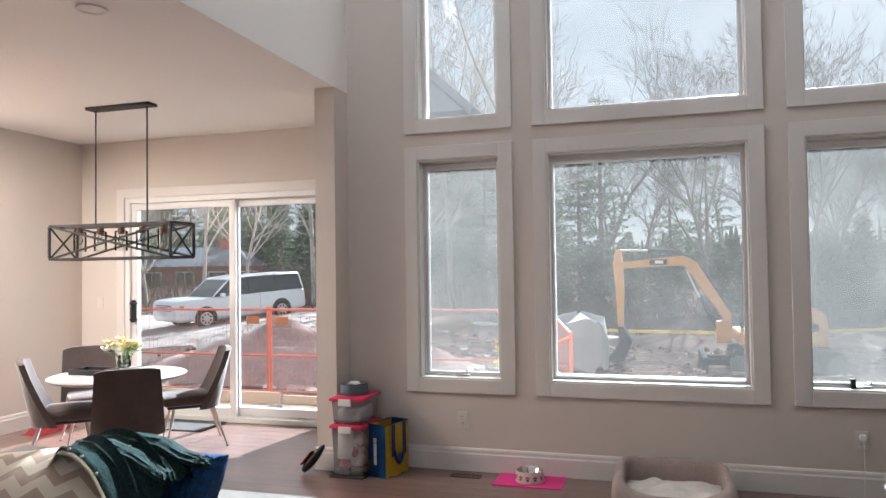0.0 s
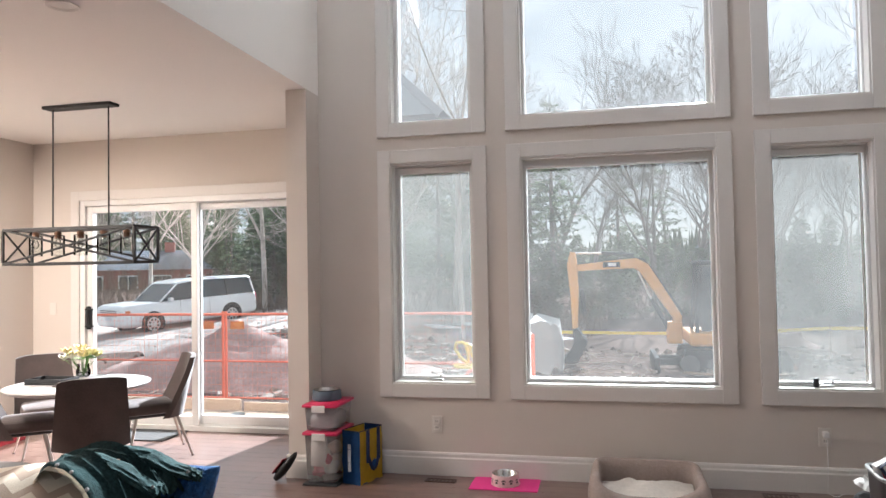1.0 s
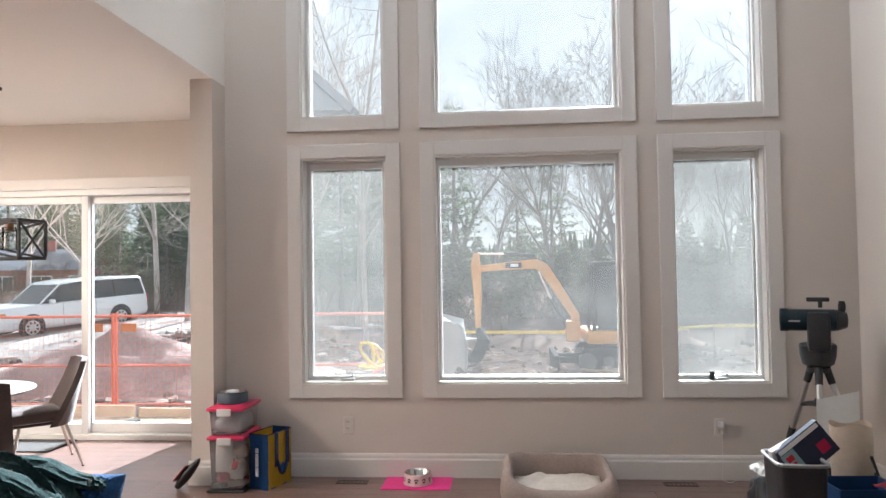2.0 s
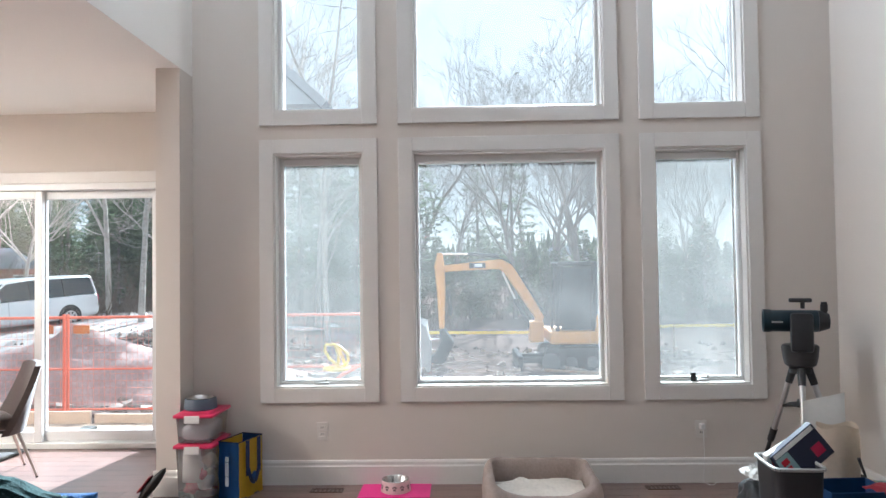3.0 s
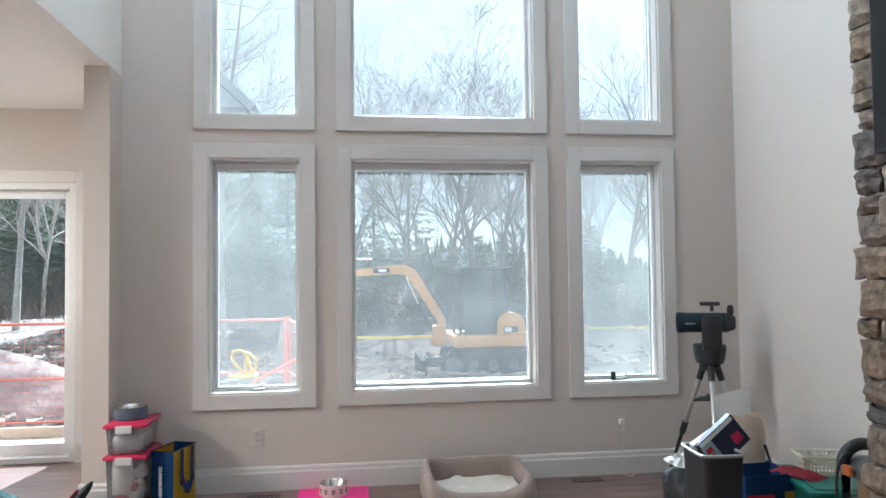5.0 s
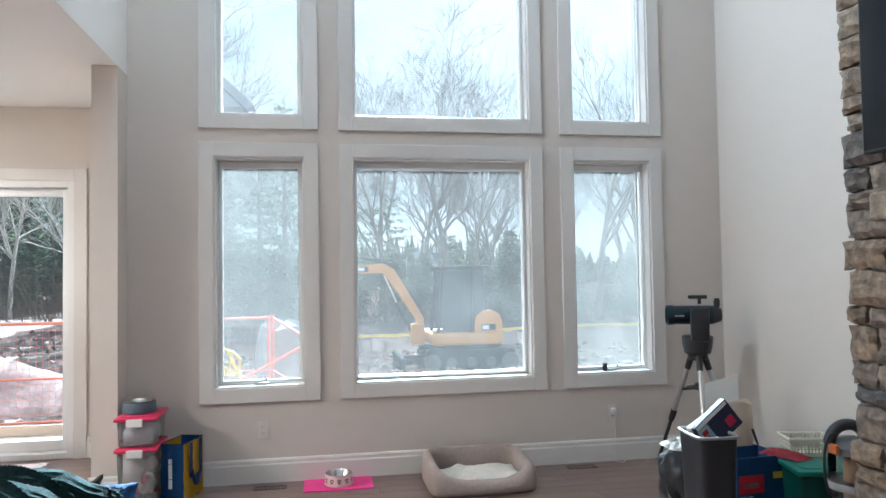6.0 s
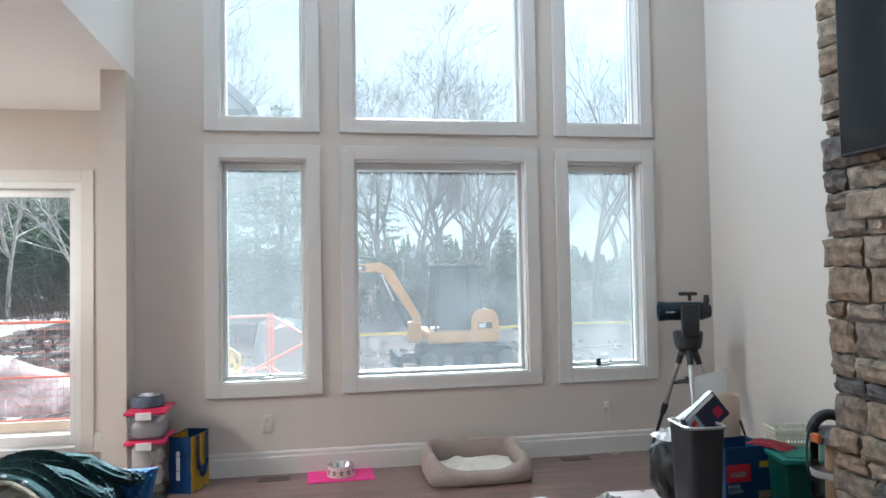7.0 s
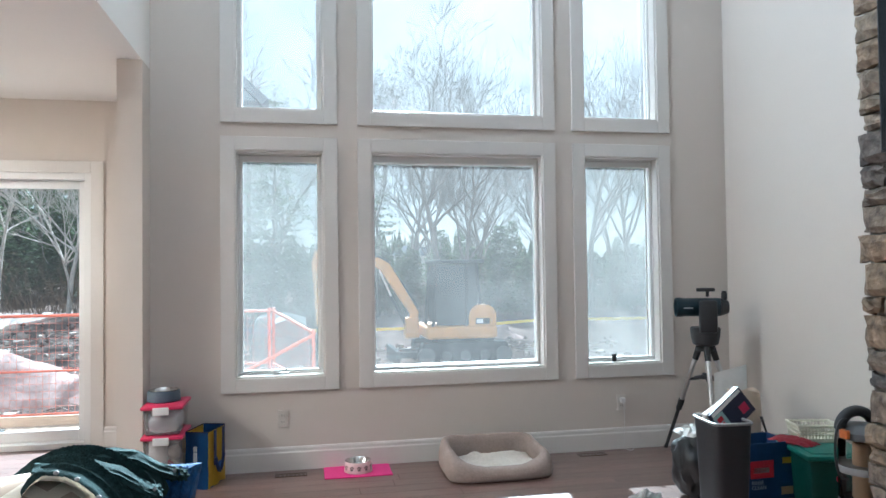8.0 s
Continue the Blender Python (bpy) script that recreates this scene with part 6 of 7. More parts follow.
for y in (-0.80, 0.45):
    bm = bmesh.new()
    n = 20

    def track(u, v):
        a = 2 * math.pi * u
        ca, sa = math.cos(a), math.sin(a)
        return Vector((2.78 + 0.80 * math.copysign(min(1, abs(ca) * 1.4), ca) + 0.26 * ca, y + 0.36 * v, 0.29 + 0.28 * math.copysign(min(1, abs(sa) * 1.5), sa)))
    g = grid_sheet(bm, 48, 1, track, True)
    bm.faces.new([g[i][0] for i in range(48)])
    bm.faces.new([g[i][1] for i in range(48)])
    tr = part("track", bm, M_DIGGERDARK, ex, "rubber track")
    for k in range(5):
        bm = bmesh.new()
        xx = 1.86 + k * 0.46
        rod(bm, (xx, y - 0.02, 0.27), (xx, y + 0.03, 0.27), 0.20 if k in (0, 4) else 0.12, None, 18)
        part("wheel", bm, M_VACUUM, tr, "grey track wheel")
bm = bmesh.new()
box(bm, 2.2, 3.3, -0.4, 0.4, 0.30, 0.68, 0.04)
part("turntable", bm, M_DIGGERDARK, ex)
bm = bmesh.new()
box(bm, 1.12, 1.24, -0.9, 0.9, 0.05, 0.42, 0.03)
box(bm, 1.22, 1.95, -0.42, -0.30, 0.2, 0.34, 0.02)
box(bm, 1.22, 1.95, 0.30, 0.42, 0.2, 0.34, 0.02)
part("blade", bm, M_DIGGERDARK, ex, "dozer blade")

# ---- car on the drive ----
bm = bmesh.new()
grid_sheet(bm, 44, 40, lambda u, v: Vector((-24 + 14.5 * u + 1.2 * v, 11.2 + 10.5 * v, ground_z(-24 + 14.5 * u + 1.2 * v, 11.2 + 10.5 * v) + 0.05 * min(1.0, 12 * min(u, 1 - u, v, 1 - v)) - 0.01)))
structure("driveway", bm, M_DRIVE, "pale packed gravel drive", "drive")
HEAD = Vector((-0.479, -0.878, 0))
car = new("parked_car")
car.matrix_basis = Matrix.Translation((-14.62, 17.85, -0.40)) @ Matrix.Rotation(math.atan2(HEAD.y, HEAD.x), 4, "Z") @ Matrix.Rotation(radians(3.4), 4, "Y")
tagged(car, "white boxy family car parked on the drive", "car")


def loft(sections, closed_ends=True):
    """Skins a row of (x, [(y, z), ...]) sections."""
    bm = bmesh.new()
    rr = [[bm.verts.new((x, y, z)) for y, z in pts] for x, pts in sections]
    for r0, r1 in zip(rr, rr[1:]):
        for i in range(len(r0)):
            j = (i + 1) % len(r0)
            bm.faces.new((r0[i], r0[j], r1[j], r1[i]))
    if closed_ends:
        bm.faces.new(rr[0][::-1])
        bm.faces.new(rr[-1])
    return bm


def car_section(x, z0, z1, w):
    zs = z0 + (z1 - z0) * 0.55
    half = [(w * 0.90, z0), (w, z0 + 0.10), (w, zs), (w * 0.975, z1 - 0.05), (w * 0.90, z1)]
    return x, half + [(-y, z) for y, z in half[::-1]]


bm = loft([car_section(-2.56, 0.45, 0.98, 0.86), car_section(-2.50, 0.34, 1.04, 0.93), car_section(-1.9, 0.28, 1.07, 0.965), car_section(0.0, 0.26, 1.06, 0.965), car_section(1.0, 0.26, 1.05, 0.965), car_section(1.9, 0.28, 1.06, 0.955), car_section(2.40, 0.30, 1.03, 0.94), car_section(2.54, 0.36, 0.96, 0.89)])
bmesh.ops.bevel(bm, geom=bm.edges[:], offset=0.02, segments=1, affect="EDGES")
body = part("body", bm, M_CARWHITE, car, "white painted body", True)
bm = loft([(x, [(w, 1.05), (w * 0.93, z), (-w * 0.93, z), (-w, 1.05)]) for x, w, z in ((-2.50, 0.89, 1.10), (-2.30, 0.90, 1.60), (0.10, 0.92, 1.64), (0.55, 0.92, 1.60), (1.22, 0.92, 1.08))])
part("greenhouse", bm, M_CARGLASS, car, "dark tinted windows")
bm = loft([(x, [(w, z - 0.07), (w * 0.93, z), (-w * 0.93, z), (-w, z - 0.07)]) for x, w, z in ((-2.36, 0.84, 1.64), (-2.2, 0.865, 1.70), (-0.2, 0.875, 1.73), (0.45, 0.865, 1.67), (0.56, 0.86, 1.63))])
part("roof", bm, M_CARWHITE, car, "white roof", True)
for s in (-1, 1):
    for (xa, xb) in ((-2.46, -2.30), (-1.33, -1.28), (-0.22, -0.17)):
        bm = bmesh.new()
        ax = Vector((xa, s * 0.912, 1.05))
        rod(bm, (xa, s * 0.905, 1.04), (xb, s * 0.865, 1.63), 0.028, None, 6)
        part("pillar", bm, M_CARWHITE if xa < -2 else M_DARK, car)
    bm = bmesh.new()
    rod(bm, (1.20, s * 0.905, 1.05), (0.53, s * 0.86, 1.62), 0.03, None, 6)
    part("pillar", bm, M_CARWHITE, car)
    bm = bmesh.new()
    box(bm, 0.78, 0.92, s * 0.96 - 0.10, s * 0.96 + 0.10, 1.02, 1.16, 0.03)
    part("wing_mirror", bm, M_CARWHITE, car)
    bm = bmesh.new()
    box(bm, 2.33, 2.52, s * 0.74 - 0.15, s * 0.74 + 0.13, 0.74, 0.88, 0.03)
    hl = part("headlight", bm, M_CLEAR, car, "clear headlight")
    bm = bmesh.new()
    box(bm, 2.40, 2.535, s * 0.75 - 0.12, s * 0.75 + 0.145, 0.745, 0.875, 0.02)
    part("reflector", bm, M_CHROME, hl, "silver reflector")
    bm = bmesh.new()
    box(bm, -2.555, -2.50, s * 0.84 - 0.06, s * 0.84 + 0.06, 0.80, 1.02, 0.015)
    part("tail_light", bm, M_RED, car, "red tail light")
    bm = bmesh.new()
    box(bm, 2.25, 2.40, s * 0.935 - 0.02, s * 0.935 + 0.02, 0.78, 0.86, 0.008)
    part("side_marker", bm, M_ORANGE, car, "orange side marker")
    for x in (-0.75, 0.35):
        bm = bmesh.new()
        box(bm, x - 0.10, x + 0.10, s * 0.985 - 0.012, s * 0.985 + 0.012, 0.90, 0.93, 0.006)
        part("door_handle", bm, M_CARWHITE, car)
        bm = bmesh.new()
        box(bm, x + 0.16, x + 0.168, s * 0.968 - 0.002, s * 0.968 + 0.002, 0.34, 1.02)
        part("door_seam", bm, M_DARK, car)
    for x in (-1.45, 1.50):
        bm = bmesh.new()
        lathe(bm, ((0.37, 0.0), (0.40, 0.004), (0.40, 0.02)), 28, Matrix.Translation((x, s * 0.955, 0.37)) @ Matrix.Rotation(radians(-90 * s), 4, "X"))
        part("wheel_arch", bm, M_DARK, car, "dark wheel arch")
        bm = bmesh.new()
        rod(bm, (x, s * 0.78, 0.345), (x, s * 0.985, 0.345), 0.345, None, 32)
        bmesh.ops.bevel(bm, geom=[e for e in bm.edges if e.is_boundary or len(e.link_faces) == 2 and any(len(f.verts) > 4 for f in e.link_faces)], offset=0.03, segments=2, affect="EDGES")
        ty = part("tyre", bm, M_TYRE, car, "", True)
        bm = bmesh.new()
        rod(bm, (x, s * 0.975, 0.345), (x, s * 0.990, 0.345), 0.225, None, 28)
        for k in range(8):
            a = k * math.pi / 4
            rod(bm, (x, s * 0.99, 0.345), (x + 0.21 * math.cos(a), s * 0.99, 0.345 + 0.21 * math.sin(a)), 0.022, 0.03, 6)
        part("rim", bm, M_CHROME, ty, "silver spoked rim")
        bm = bmesh.new()
        for k in range(8):
            a = (k + 0.5) * math.pi / 4
            rod(bm, (x + 0.15 * math.cos(a), s * 0.990, 0.345 + 0.15 * math.sin(a)), (x + 0.15 * math.cos(a), s * 0.993, 0.345 + 0.15 * math.sin(a)), 0.042, None, 10)
        part("rim_opening", bm, M_DARK, ty)
bm = bmesh.new()
for z in (0.70, 0.76, 0.82):
    box(bm, 2.53, 2.58, -0.56, 0.56, z, z + 0.032, 0.006)
grille = part("grille", bm, M_CHROME, car, "three-bar chrome grille")
bm = bmesh.new()
box(bm, 2.50, 2.552, -0.60, 0.60, 0.675, 0.885, 0.01)
part("grille_backing", bm, M_VACUUM, grille, "dark grille opening")
bm = bmesh.new()
box(bm, 2.46, 2.535, -0.6, 0.6, 0.40, 0.52, 0.01)
part("lower_grille", bm, M_DARK, car)
bm = bmesh.new()
box(bm, 2.53, 2.55, -0.26, 0.26, 0.55, 0.66, 0.004)
part("number_plate", bm, M_PALEPRINT, car, "plain pale plate")


# ---- houses far off ----
def far_house(at, turn, w, d, h, roof_h, wall_m, label, nwin):
    hs = thing("house", at, label, "house", turn=turn)
    bm = bmesh.new()
    box(bm, -w / 2, w / 2, -d / 2, d / 2, 0, h)
    part("wall", bm, wall_m, hs)
    bm = bmesh.new()
    e = 0.4
    p = [(-w / 2 - e, -d / 2 - e, h), (w / 2 + e, -d / 2 - e, h), (w / 2 + e, d / 2 + e, h), (-w / 2 - e, d / 2 + e, h), (-w / 2 + d * 0.3, 0, h + roof_h), (w / 2 - d * 0.3, 0, h + roof_h)]
    v = [bm.verts.new(q) for q in p]
    for f in ((0, 1, 5, 4), (1, 2, 5), (2, 3, 4, 5), (3, 0, 4), (3, 2, 1, 0)):
        bm.faces.new([v[i] for i in f])
    part("roof", bm, M_ROOF, hs, "grey shingle roof")
    for k in range(nwin):
        x = -w / 2 + w * (k + 0.5) / nwin
        bm = bmesh.new()
        ring(bm, x - 0.65, x + 0.65, h * 0.35, h * 0.85, -d / 2 - 0.06, -d / 2 + 0.02, 0.09, 0.0)
        box(bm, x - 0.03, x + 0.03, -d / 2 - 0.05, -d / 2 + 0.01, h * 0.35, h * 0.85)
        wf = part("window", bm, M_TRIM, hs, "white framed window")
        bm = bmesh.new()
        box(bm, x - 0.6, x + 0.6, -d / 2 - 0.02, -d / 2 - 0.004, h * 0.37, h * 0.83)
        part("pane", bm, M_CARGLASS, wf)
    bm = bmesh.new()
    box(bm, w * 0.12, w * 0.12 + 0.7, -0.4, 0.4, h + roof_h * 0.5, h + roof_h + 0.6)
    part("chimney", bm, wall_m, hs)
    return hs


far_house((-33.6, 43.0, -0.6), 30, 9, 7, 2.5, 1.5, M_BRICKWALL, "low red brick house with a grey roof behind the trees", 4)
far_house((11.5, 75.0, 0.6), -8, 5, 4, 2.2, 1.2, M_TRIM, "pale far house among the trees", 3)


# ---- trees ----
def bare_tree(seed, high, trunk_r, bark, lean=0.0, spread=0.5, depth=5, label="leafless tree with fine bare twigs"):
    """A trunk that forks again and again; limbs and twigs are kept apart."""
    r = random.Random(seed)
    limb_v, limb_f, twig_v, twig_f = [], [], [], []

    def grow(p, d, length, rad, level):
        n = 6 if level == 0 else 5 if level < 3 else 3
        q = p
        pts = []
        bend = Vector((r.uniform(-1, 1), r.uniform(-1, 1), 0)) * 0.06
        for i in range(n):
            kink = Vector((r.uniform(-1, 1), r.uniform(-1, 1), r.uniform(-0.8, 0.8))) * (0.05 if level == 0 else 0.16 + 0.03 * level)
            d = (d + bend + kink + Vector((0, 0, 0.05 if level else 0.02))).normalized()
            q2 = q + d * length / n
            ra, rb = rad * (1 - 0.55 * i / n), rad * (1 - 0.55 * (i + 1) / n)
            if level < 3:
                tube(limb_v, limb_f, q, q2, max(ra, 0.011), max(rb, 0.010), 6 if level < 2 else 4)
            else:
                tube(twig_v, twig_f, q, q2, max(ra, 0.0065), max(rb, 0.0045), 3)
            pts.append((q2, d, rb))
            q = q2
        if level >= depth:
            return
        kids = 9 if level == 0 else 5 if level < 3 else 4
        for k in range(kids):
            i = n - 1 if k == 0 else r.randrange(2 if level == 0 else 1, n)
            bp, bd, br = pts[i]
            side = Vector((r.uniform(-1, 1), r.uniform(-1, 1), r.uniform(-0.15, 0.55)))
            side = (side - bd * side.dot(bd) * 0.7).normalized()
            wide_k = spread * (0.45 if k == 0 else r.uniform(0.8, 1.5))
            nd = (bd * (1 - 0.45 * wide_k) + side * wide_k).normalized()
            grow(bp, nd, length * r.uniform(0.48, 0.70) * (1.0 if level else 0.95), br * (0.85 if k == 0 else 0.6), level + 1)
    t = thing("tree", (0, 0, 0), label, "tree", "bare trees")
    grow(Vector((0, 0, -0.2)), Vector((lean, 0, 1)).normalized(), high * 0.50, trunk_r, 0)
    raw_mesh("trunk", limb_v, limb_f, bark, t, "", True)
    raw_mesh("crown", twig_v, twig_f, bark, t, "fine bare twigs")
    return t


def conifer(seed, high, wide, sparse=0.0, label="dark green pine with drooping boughs"):
    """A straight trunk with whorls of boughs that carry many small needle sprays."""
    r = random.Random(seed)
    tv, tf, nv, nf = [], [], [], []
    tube(tv, tf, Vector((0, 0, -0.2)), Vector((0, 0, high * 0.6)), high * 0.016, high * 0.009, 7)
    tube(tv, tf, Vector((0, 0, high * 0.6)), Vector((0, 0, high)), high * 0.009, 0.01, 6)
    z = high * (0.12 + 0.3 * sparse)
    while z < high * 0.99:
        f = 1 - z / high
        n = r.randrange(4, 7)
        a0 = r.uniform(0, 6.28)
        for k in range(n):
            if r.random() < sparse * 0.45:
                continue
            a = a0 + 6.283 * k / n + r.uniform(-.3, .3)
            length = wide * (0.12 + f ** 0.8) * r.uniform(0.65, 1.15)
            d = Vector((math.cos(a), math.sin(a), r.uniform(-0.25, 0.2)))
            base = Vector((0, 0, z))
            tip = base + d * length
            tube(tv, tf, base, tip, 0.012 + 0.02 * f, 0.006, 3)
            m = max(5, int(length * 11))
            for j in range(m):
                s = 0.18 + 0.82 * (j + r.random()) / m
                c = base.lerp(tip, s) + Vector((r.uniform(-1, 1), r.uniform(-1, 1), r.uniform(-.7, .5))) * 0.16 * length ** .5
                for q in range(3):
                    dd = Vector((d.x + r.uniform(-1, 1), d.y + r.uniform(-1, 1), r.uniform(-0.5, 0.5))).normalized() * r.uniform(0.16, 0.40)
                    ss = dd.cross(Vector((r.uniform(-1, 1), r.uniform(-1, 1), 1))).normalized() * r.uniform(0.04, 0.085)
                    k0 = len(nv)
                    nv.extend((c, c + dd * 0.5 + ss, c + dd, c + dd * 0.5 - ss))
                    nf.append((k0, k0 + 1, k0 + 2, k0 + 3))
        z += high * r.uniform(0.028, 0.045)
    t = thing("tree", (0, 0, 0), label, "tree", "pines")
    raw_mesh("trunk", tv, tf, M_BARK, t, "", True)
    raw_mesh("crown", nv, nf, M_NEEDLE, t, "sprays of dark needles")
    return t


planted = set()


def plant(kinds, spots, seed, tall=(0.8, 1.2)):
    r = random.Random(seed)
    for i, (x, y) in enumerate(spots):
        k = kinds[i % len(kinds)]
        s = r.uniform(*tall)
        m = pose(x, y, ground_z(x, y) - 0.1, 0, 0, r.uniform(0, 360))
        if k.name not in planted:
            planted.add(k.name)
            k.matrix_basis = m
            k.scale = (s, s, s)
        else:
            c = copy_thing(k, m)
            c.scale = (s, s, s)


rs = random.Random(31)
pines = [conifer(1, 13, 2.6), conifer(2, 15, 3.0), conifer(3, 12, 2.3)]
spots = [(-4.5, 25), (-2.2, 28), (-6.5, 23.5), (-9.5, 26), (-12, 23), (-14.5, 28), (-17.5, 25.5), (-20.5, 29), (-23, 26), (-27, 30), (-31, 33), (-16, 33), (-11, 33), (-7, 32), (-3.8, 34), (-35, 37), (-20, 37), (-40, 38)]
plant(pines, [p for p in spots if p[0] > -8], 5, (0.48, 0.72))
# keep a gap towards the brick house
spots = [p for p in spots if abs((p[0] - 0.3) * 0.824 + (p[1] + 4.9) * 0.566) > 2.6]
clear_view = lambda p: not 0.577 < (0.2 - p[0]) / (p[1] + 4.9) < 0.81
plant(pines, [p for p in ((q[0] * 1.12, q[1] + 6) for q in spots if q[0] <= -8) if clear_view(p)], 15, (0.50, 0.68))
plant(pines, [p for p in ((-11.5 - 2.2 * k, 34 + 0.5 * k + rs.uniform(-1.5, 1.5)) for k in range(14)) if clear_view(p)], 16, (0.52, 0.72))
plant(pines, [(-52 + 2.3 * k, 55 + rs.uniform(-3, 3)) for k in range(13)], 19, (0.8, 1.1))
plant(pines, [(-64 + 1.5 * k + rs.uniform(-.6, .6), 60 + rs.uniform(-3, 5)) for k in range(38)], 20, (0.7, 1.15))
flat = [conifer(7, 14, 3.2, 0.8, "tall sparse pine with flat layered boughs")]
plant(flat, [(2.6, 33), (0.9, 38)], 6, (0.55, 0.62))
low_p = [conifer(11, 6.5, 1.7), conifer(12, 5.5, 1.5)]
plant(low_p, [(-14.8, 25.5), (-12.8, 25.0), (-16.4, 27.6), (-13.6, 29), (-17.6, 29.8), (-11.0, 27.6), (-15.4, 31)], 21, (0.7, 1.0))
far_spots = [(-3 + 1.9 * k + rs.uniform(-.8, .8), 52 + rs.uniform(-6, 9)) for k in range(22)]
plant(low_p, far_spots, 7, (0.55, 0.85))
spots = [(6.0 + 2.1 * k + rs.uniform(-.8, .8), 27 + rs.uniform(-3, 6)) for k in range(8)]
plant(low_p, spots, 17, (0.5, 0.75))
spots = [(-5 + 1.05 * k + rs.uniform(-.5, .5), 27 + rs.uniform(-2.5, 4)) for k in range(30)]
plant(low_p, spots, 18, (0.40, 0.60))
bare = [bare_tree(21, 14, 0.17, M_BARK, depth=4), bare_tree(22, 12, 0.14, M_BARK, spread=0.45, depth=4), bare_tree(23, 13, 0.15, M_BARK, spread=0.4, depth=4)]
spots = [(8.2, 31), (10.4, 28.5), (12.8, 32), (14.5, 27), (6.3, 35), (16.5, 33), (19, 29), (9.3, 38), (12, 40), (3.9, 41), (21, 36), (7.4, 29.5), (24, 32), (15.6, 40), (5.6, 24), (4.4, 31), (2.2, 26), (-0.6, 31), (11.5, 25)]
plant(bare, spots, 8, (0.70, 0.98))
wide_t = [bare_tree(31, 12, 0.20, M_BARK, spread=0.62), bare_tree(32, 12, 0.18, M_BARK, lean=0.05, spread=0.6)]
plant(wide_t, [(-2.9, 36), (5.2, 27)], 9, (1.04, 1.12))
pale = [bare_tree(41, 11, 0.11, M_PALEBARK, depth=4, label="slender pale leafless tree"), bare_tree(42, 9, 0.08, M_PALEBARK, spread=0.6, depth=4, label="slender pale leafless tree")]
spots = [(-10.2, 17.5), (-8.3, 19.5), (-13, 21), (-16.5, 21.5), (-19.5, 23), (-23, 23.5), (-7.2, 21), (-27, 26), (-5.2, 20.5), (-11.5, 22.5), (-31, 29), (-9.2, 23)]
plant(pale, spots, 10, (0.8, 1.2))


def forked_tree(at):
    """A slender trunk that parts high up into two long stems, with thin level side twigs."""
    r = random.Random(51)
    t = thing("tree", at, "slender pale leafless tree that forks in two", "tree", "bare trees")
    limb_v, limb_f, twig_v, twig_f = [], [], [], []

    def stem(p, way, length, r0, r1, curve, n=9):
        d = Vector(way).normalized()
        out = []
        for i in range(n):
            d = (d + Vector(curve) / n + Vector((r.uniform(-1, 1), r.uniform(-1, 1), 0)) * 0.025).normalized()
            q = p + d * length / n
            tube(limb_v, limb_f, p, q, r0 + (r1 - r0) * i / n, r0 + (r1 - r0) * (i + 1) / n, 7)
            out.append((q, d))
            p = q
        return out

    def twig(p, d, length, rad, level):
        for i in range(5):
            d = (d + Vector((r.uniform(-1, 1), r.uniform(-1, 1), r.uniform(-0.6, 0.9))) * 0.2).normalized()
            q = p + d * length / 5
            tube(twig_v, twig_f, p, q, max(0.006, rad * (1 - i / 6)), max(0.005, rad * (1 - (i + 1) / 6)), 4)
            p = q
            if level < 2 and r.random() < 0.6:
                twig(p, (d + Vector((r.uniform(-1, 1), r.uniform(-1, 1), r.uniform(-0.2, 0.8))) * 0.8).normalized(), length * 0.45, rad * 0.55, level + 1)
    trunk = stem(Vector((0, 0, -0.2)), (0, 0, 1), 6.6, 0.085, 0.06, (0, 0, 0))
    left = stem(trunk[-1][0], (-0.55, 0, 1), 6.5, 0.045, 0.012, (0.35, 0, 0.3))
    right = stem(trunk[-1][0], (0.10, 0.1, 1), 6.5, 0.05, 0.012, (-0.06, 0, 0))
    for k, (q, d) in enumerate(trunk[2:] + trunk[3:] + left[1:] + right[1:] + left[3:] + right[3:]):
        a = r.uniform(0, 6.283)
        twig(q, Vector((math.cos(a), 0.5 * math.sin(a), r.uniform(0.0, 0.6))).normalized(), r.uniform(0.9, 1.9), 0.016, 0)
    raw_mesh("trunk", limb_v, limb_f, M_PALEBARK, t, "", True)
    raw_mesh("crown", twig_v, twig_f, M_PALEBARK, t, "thin bare twigs")
    return t


forked_tree((-3.85, 15.1, -0.9))

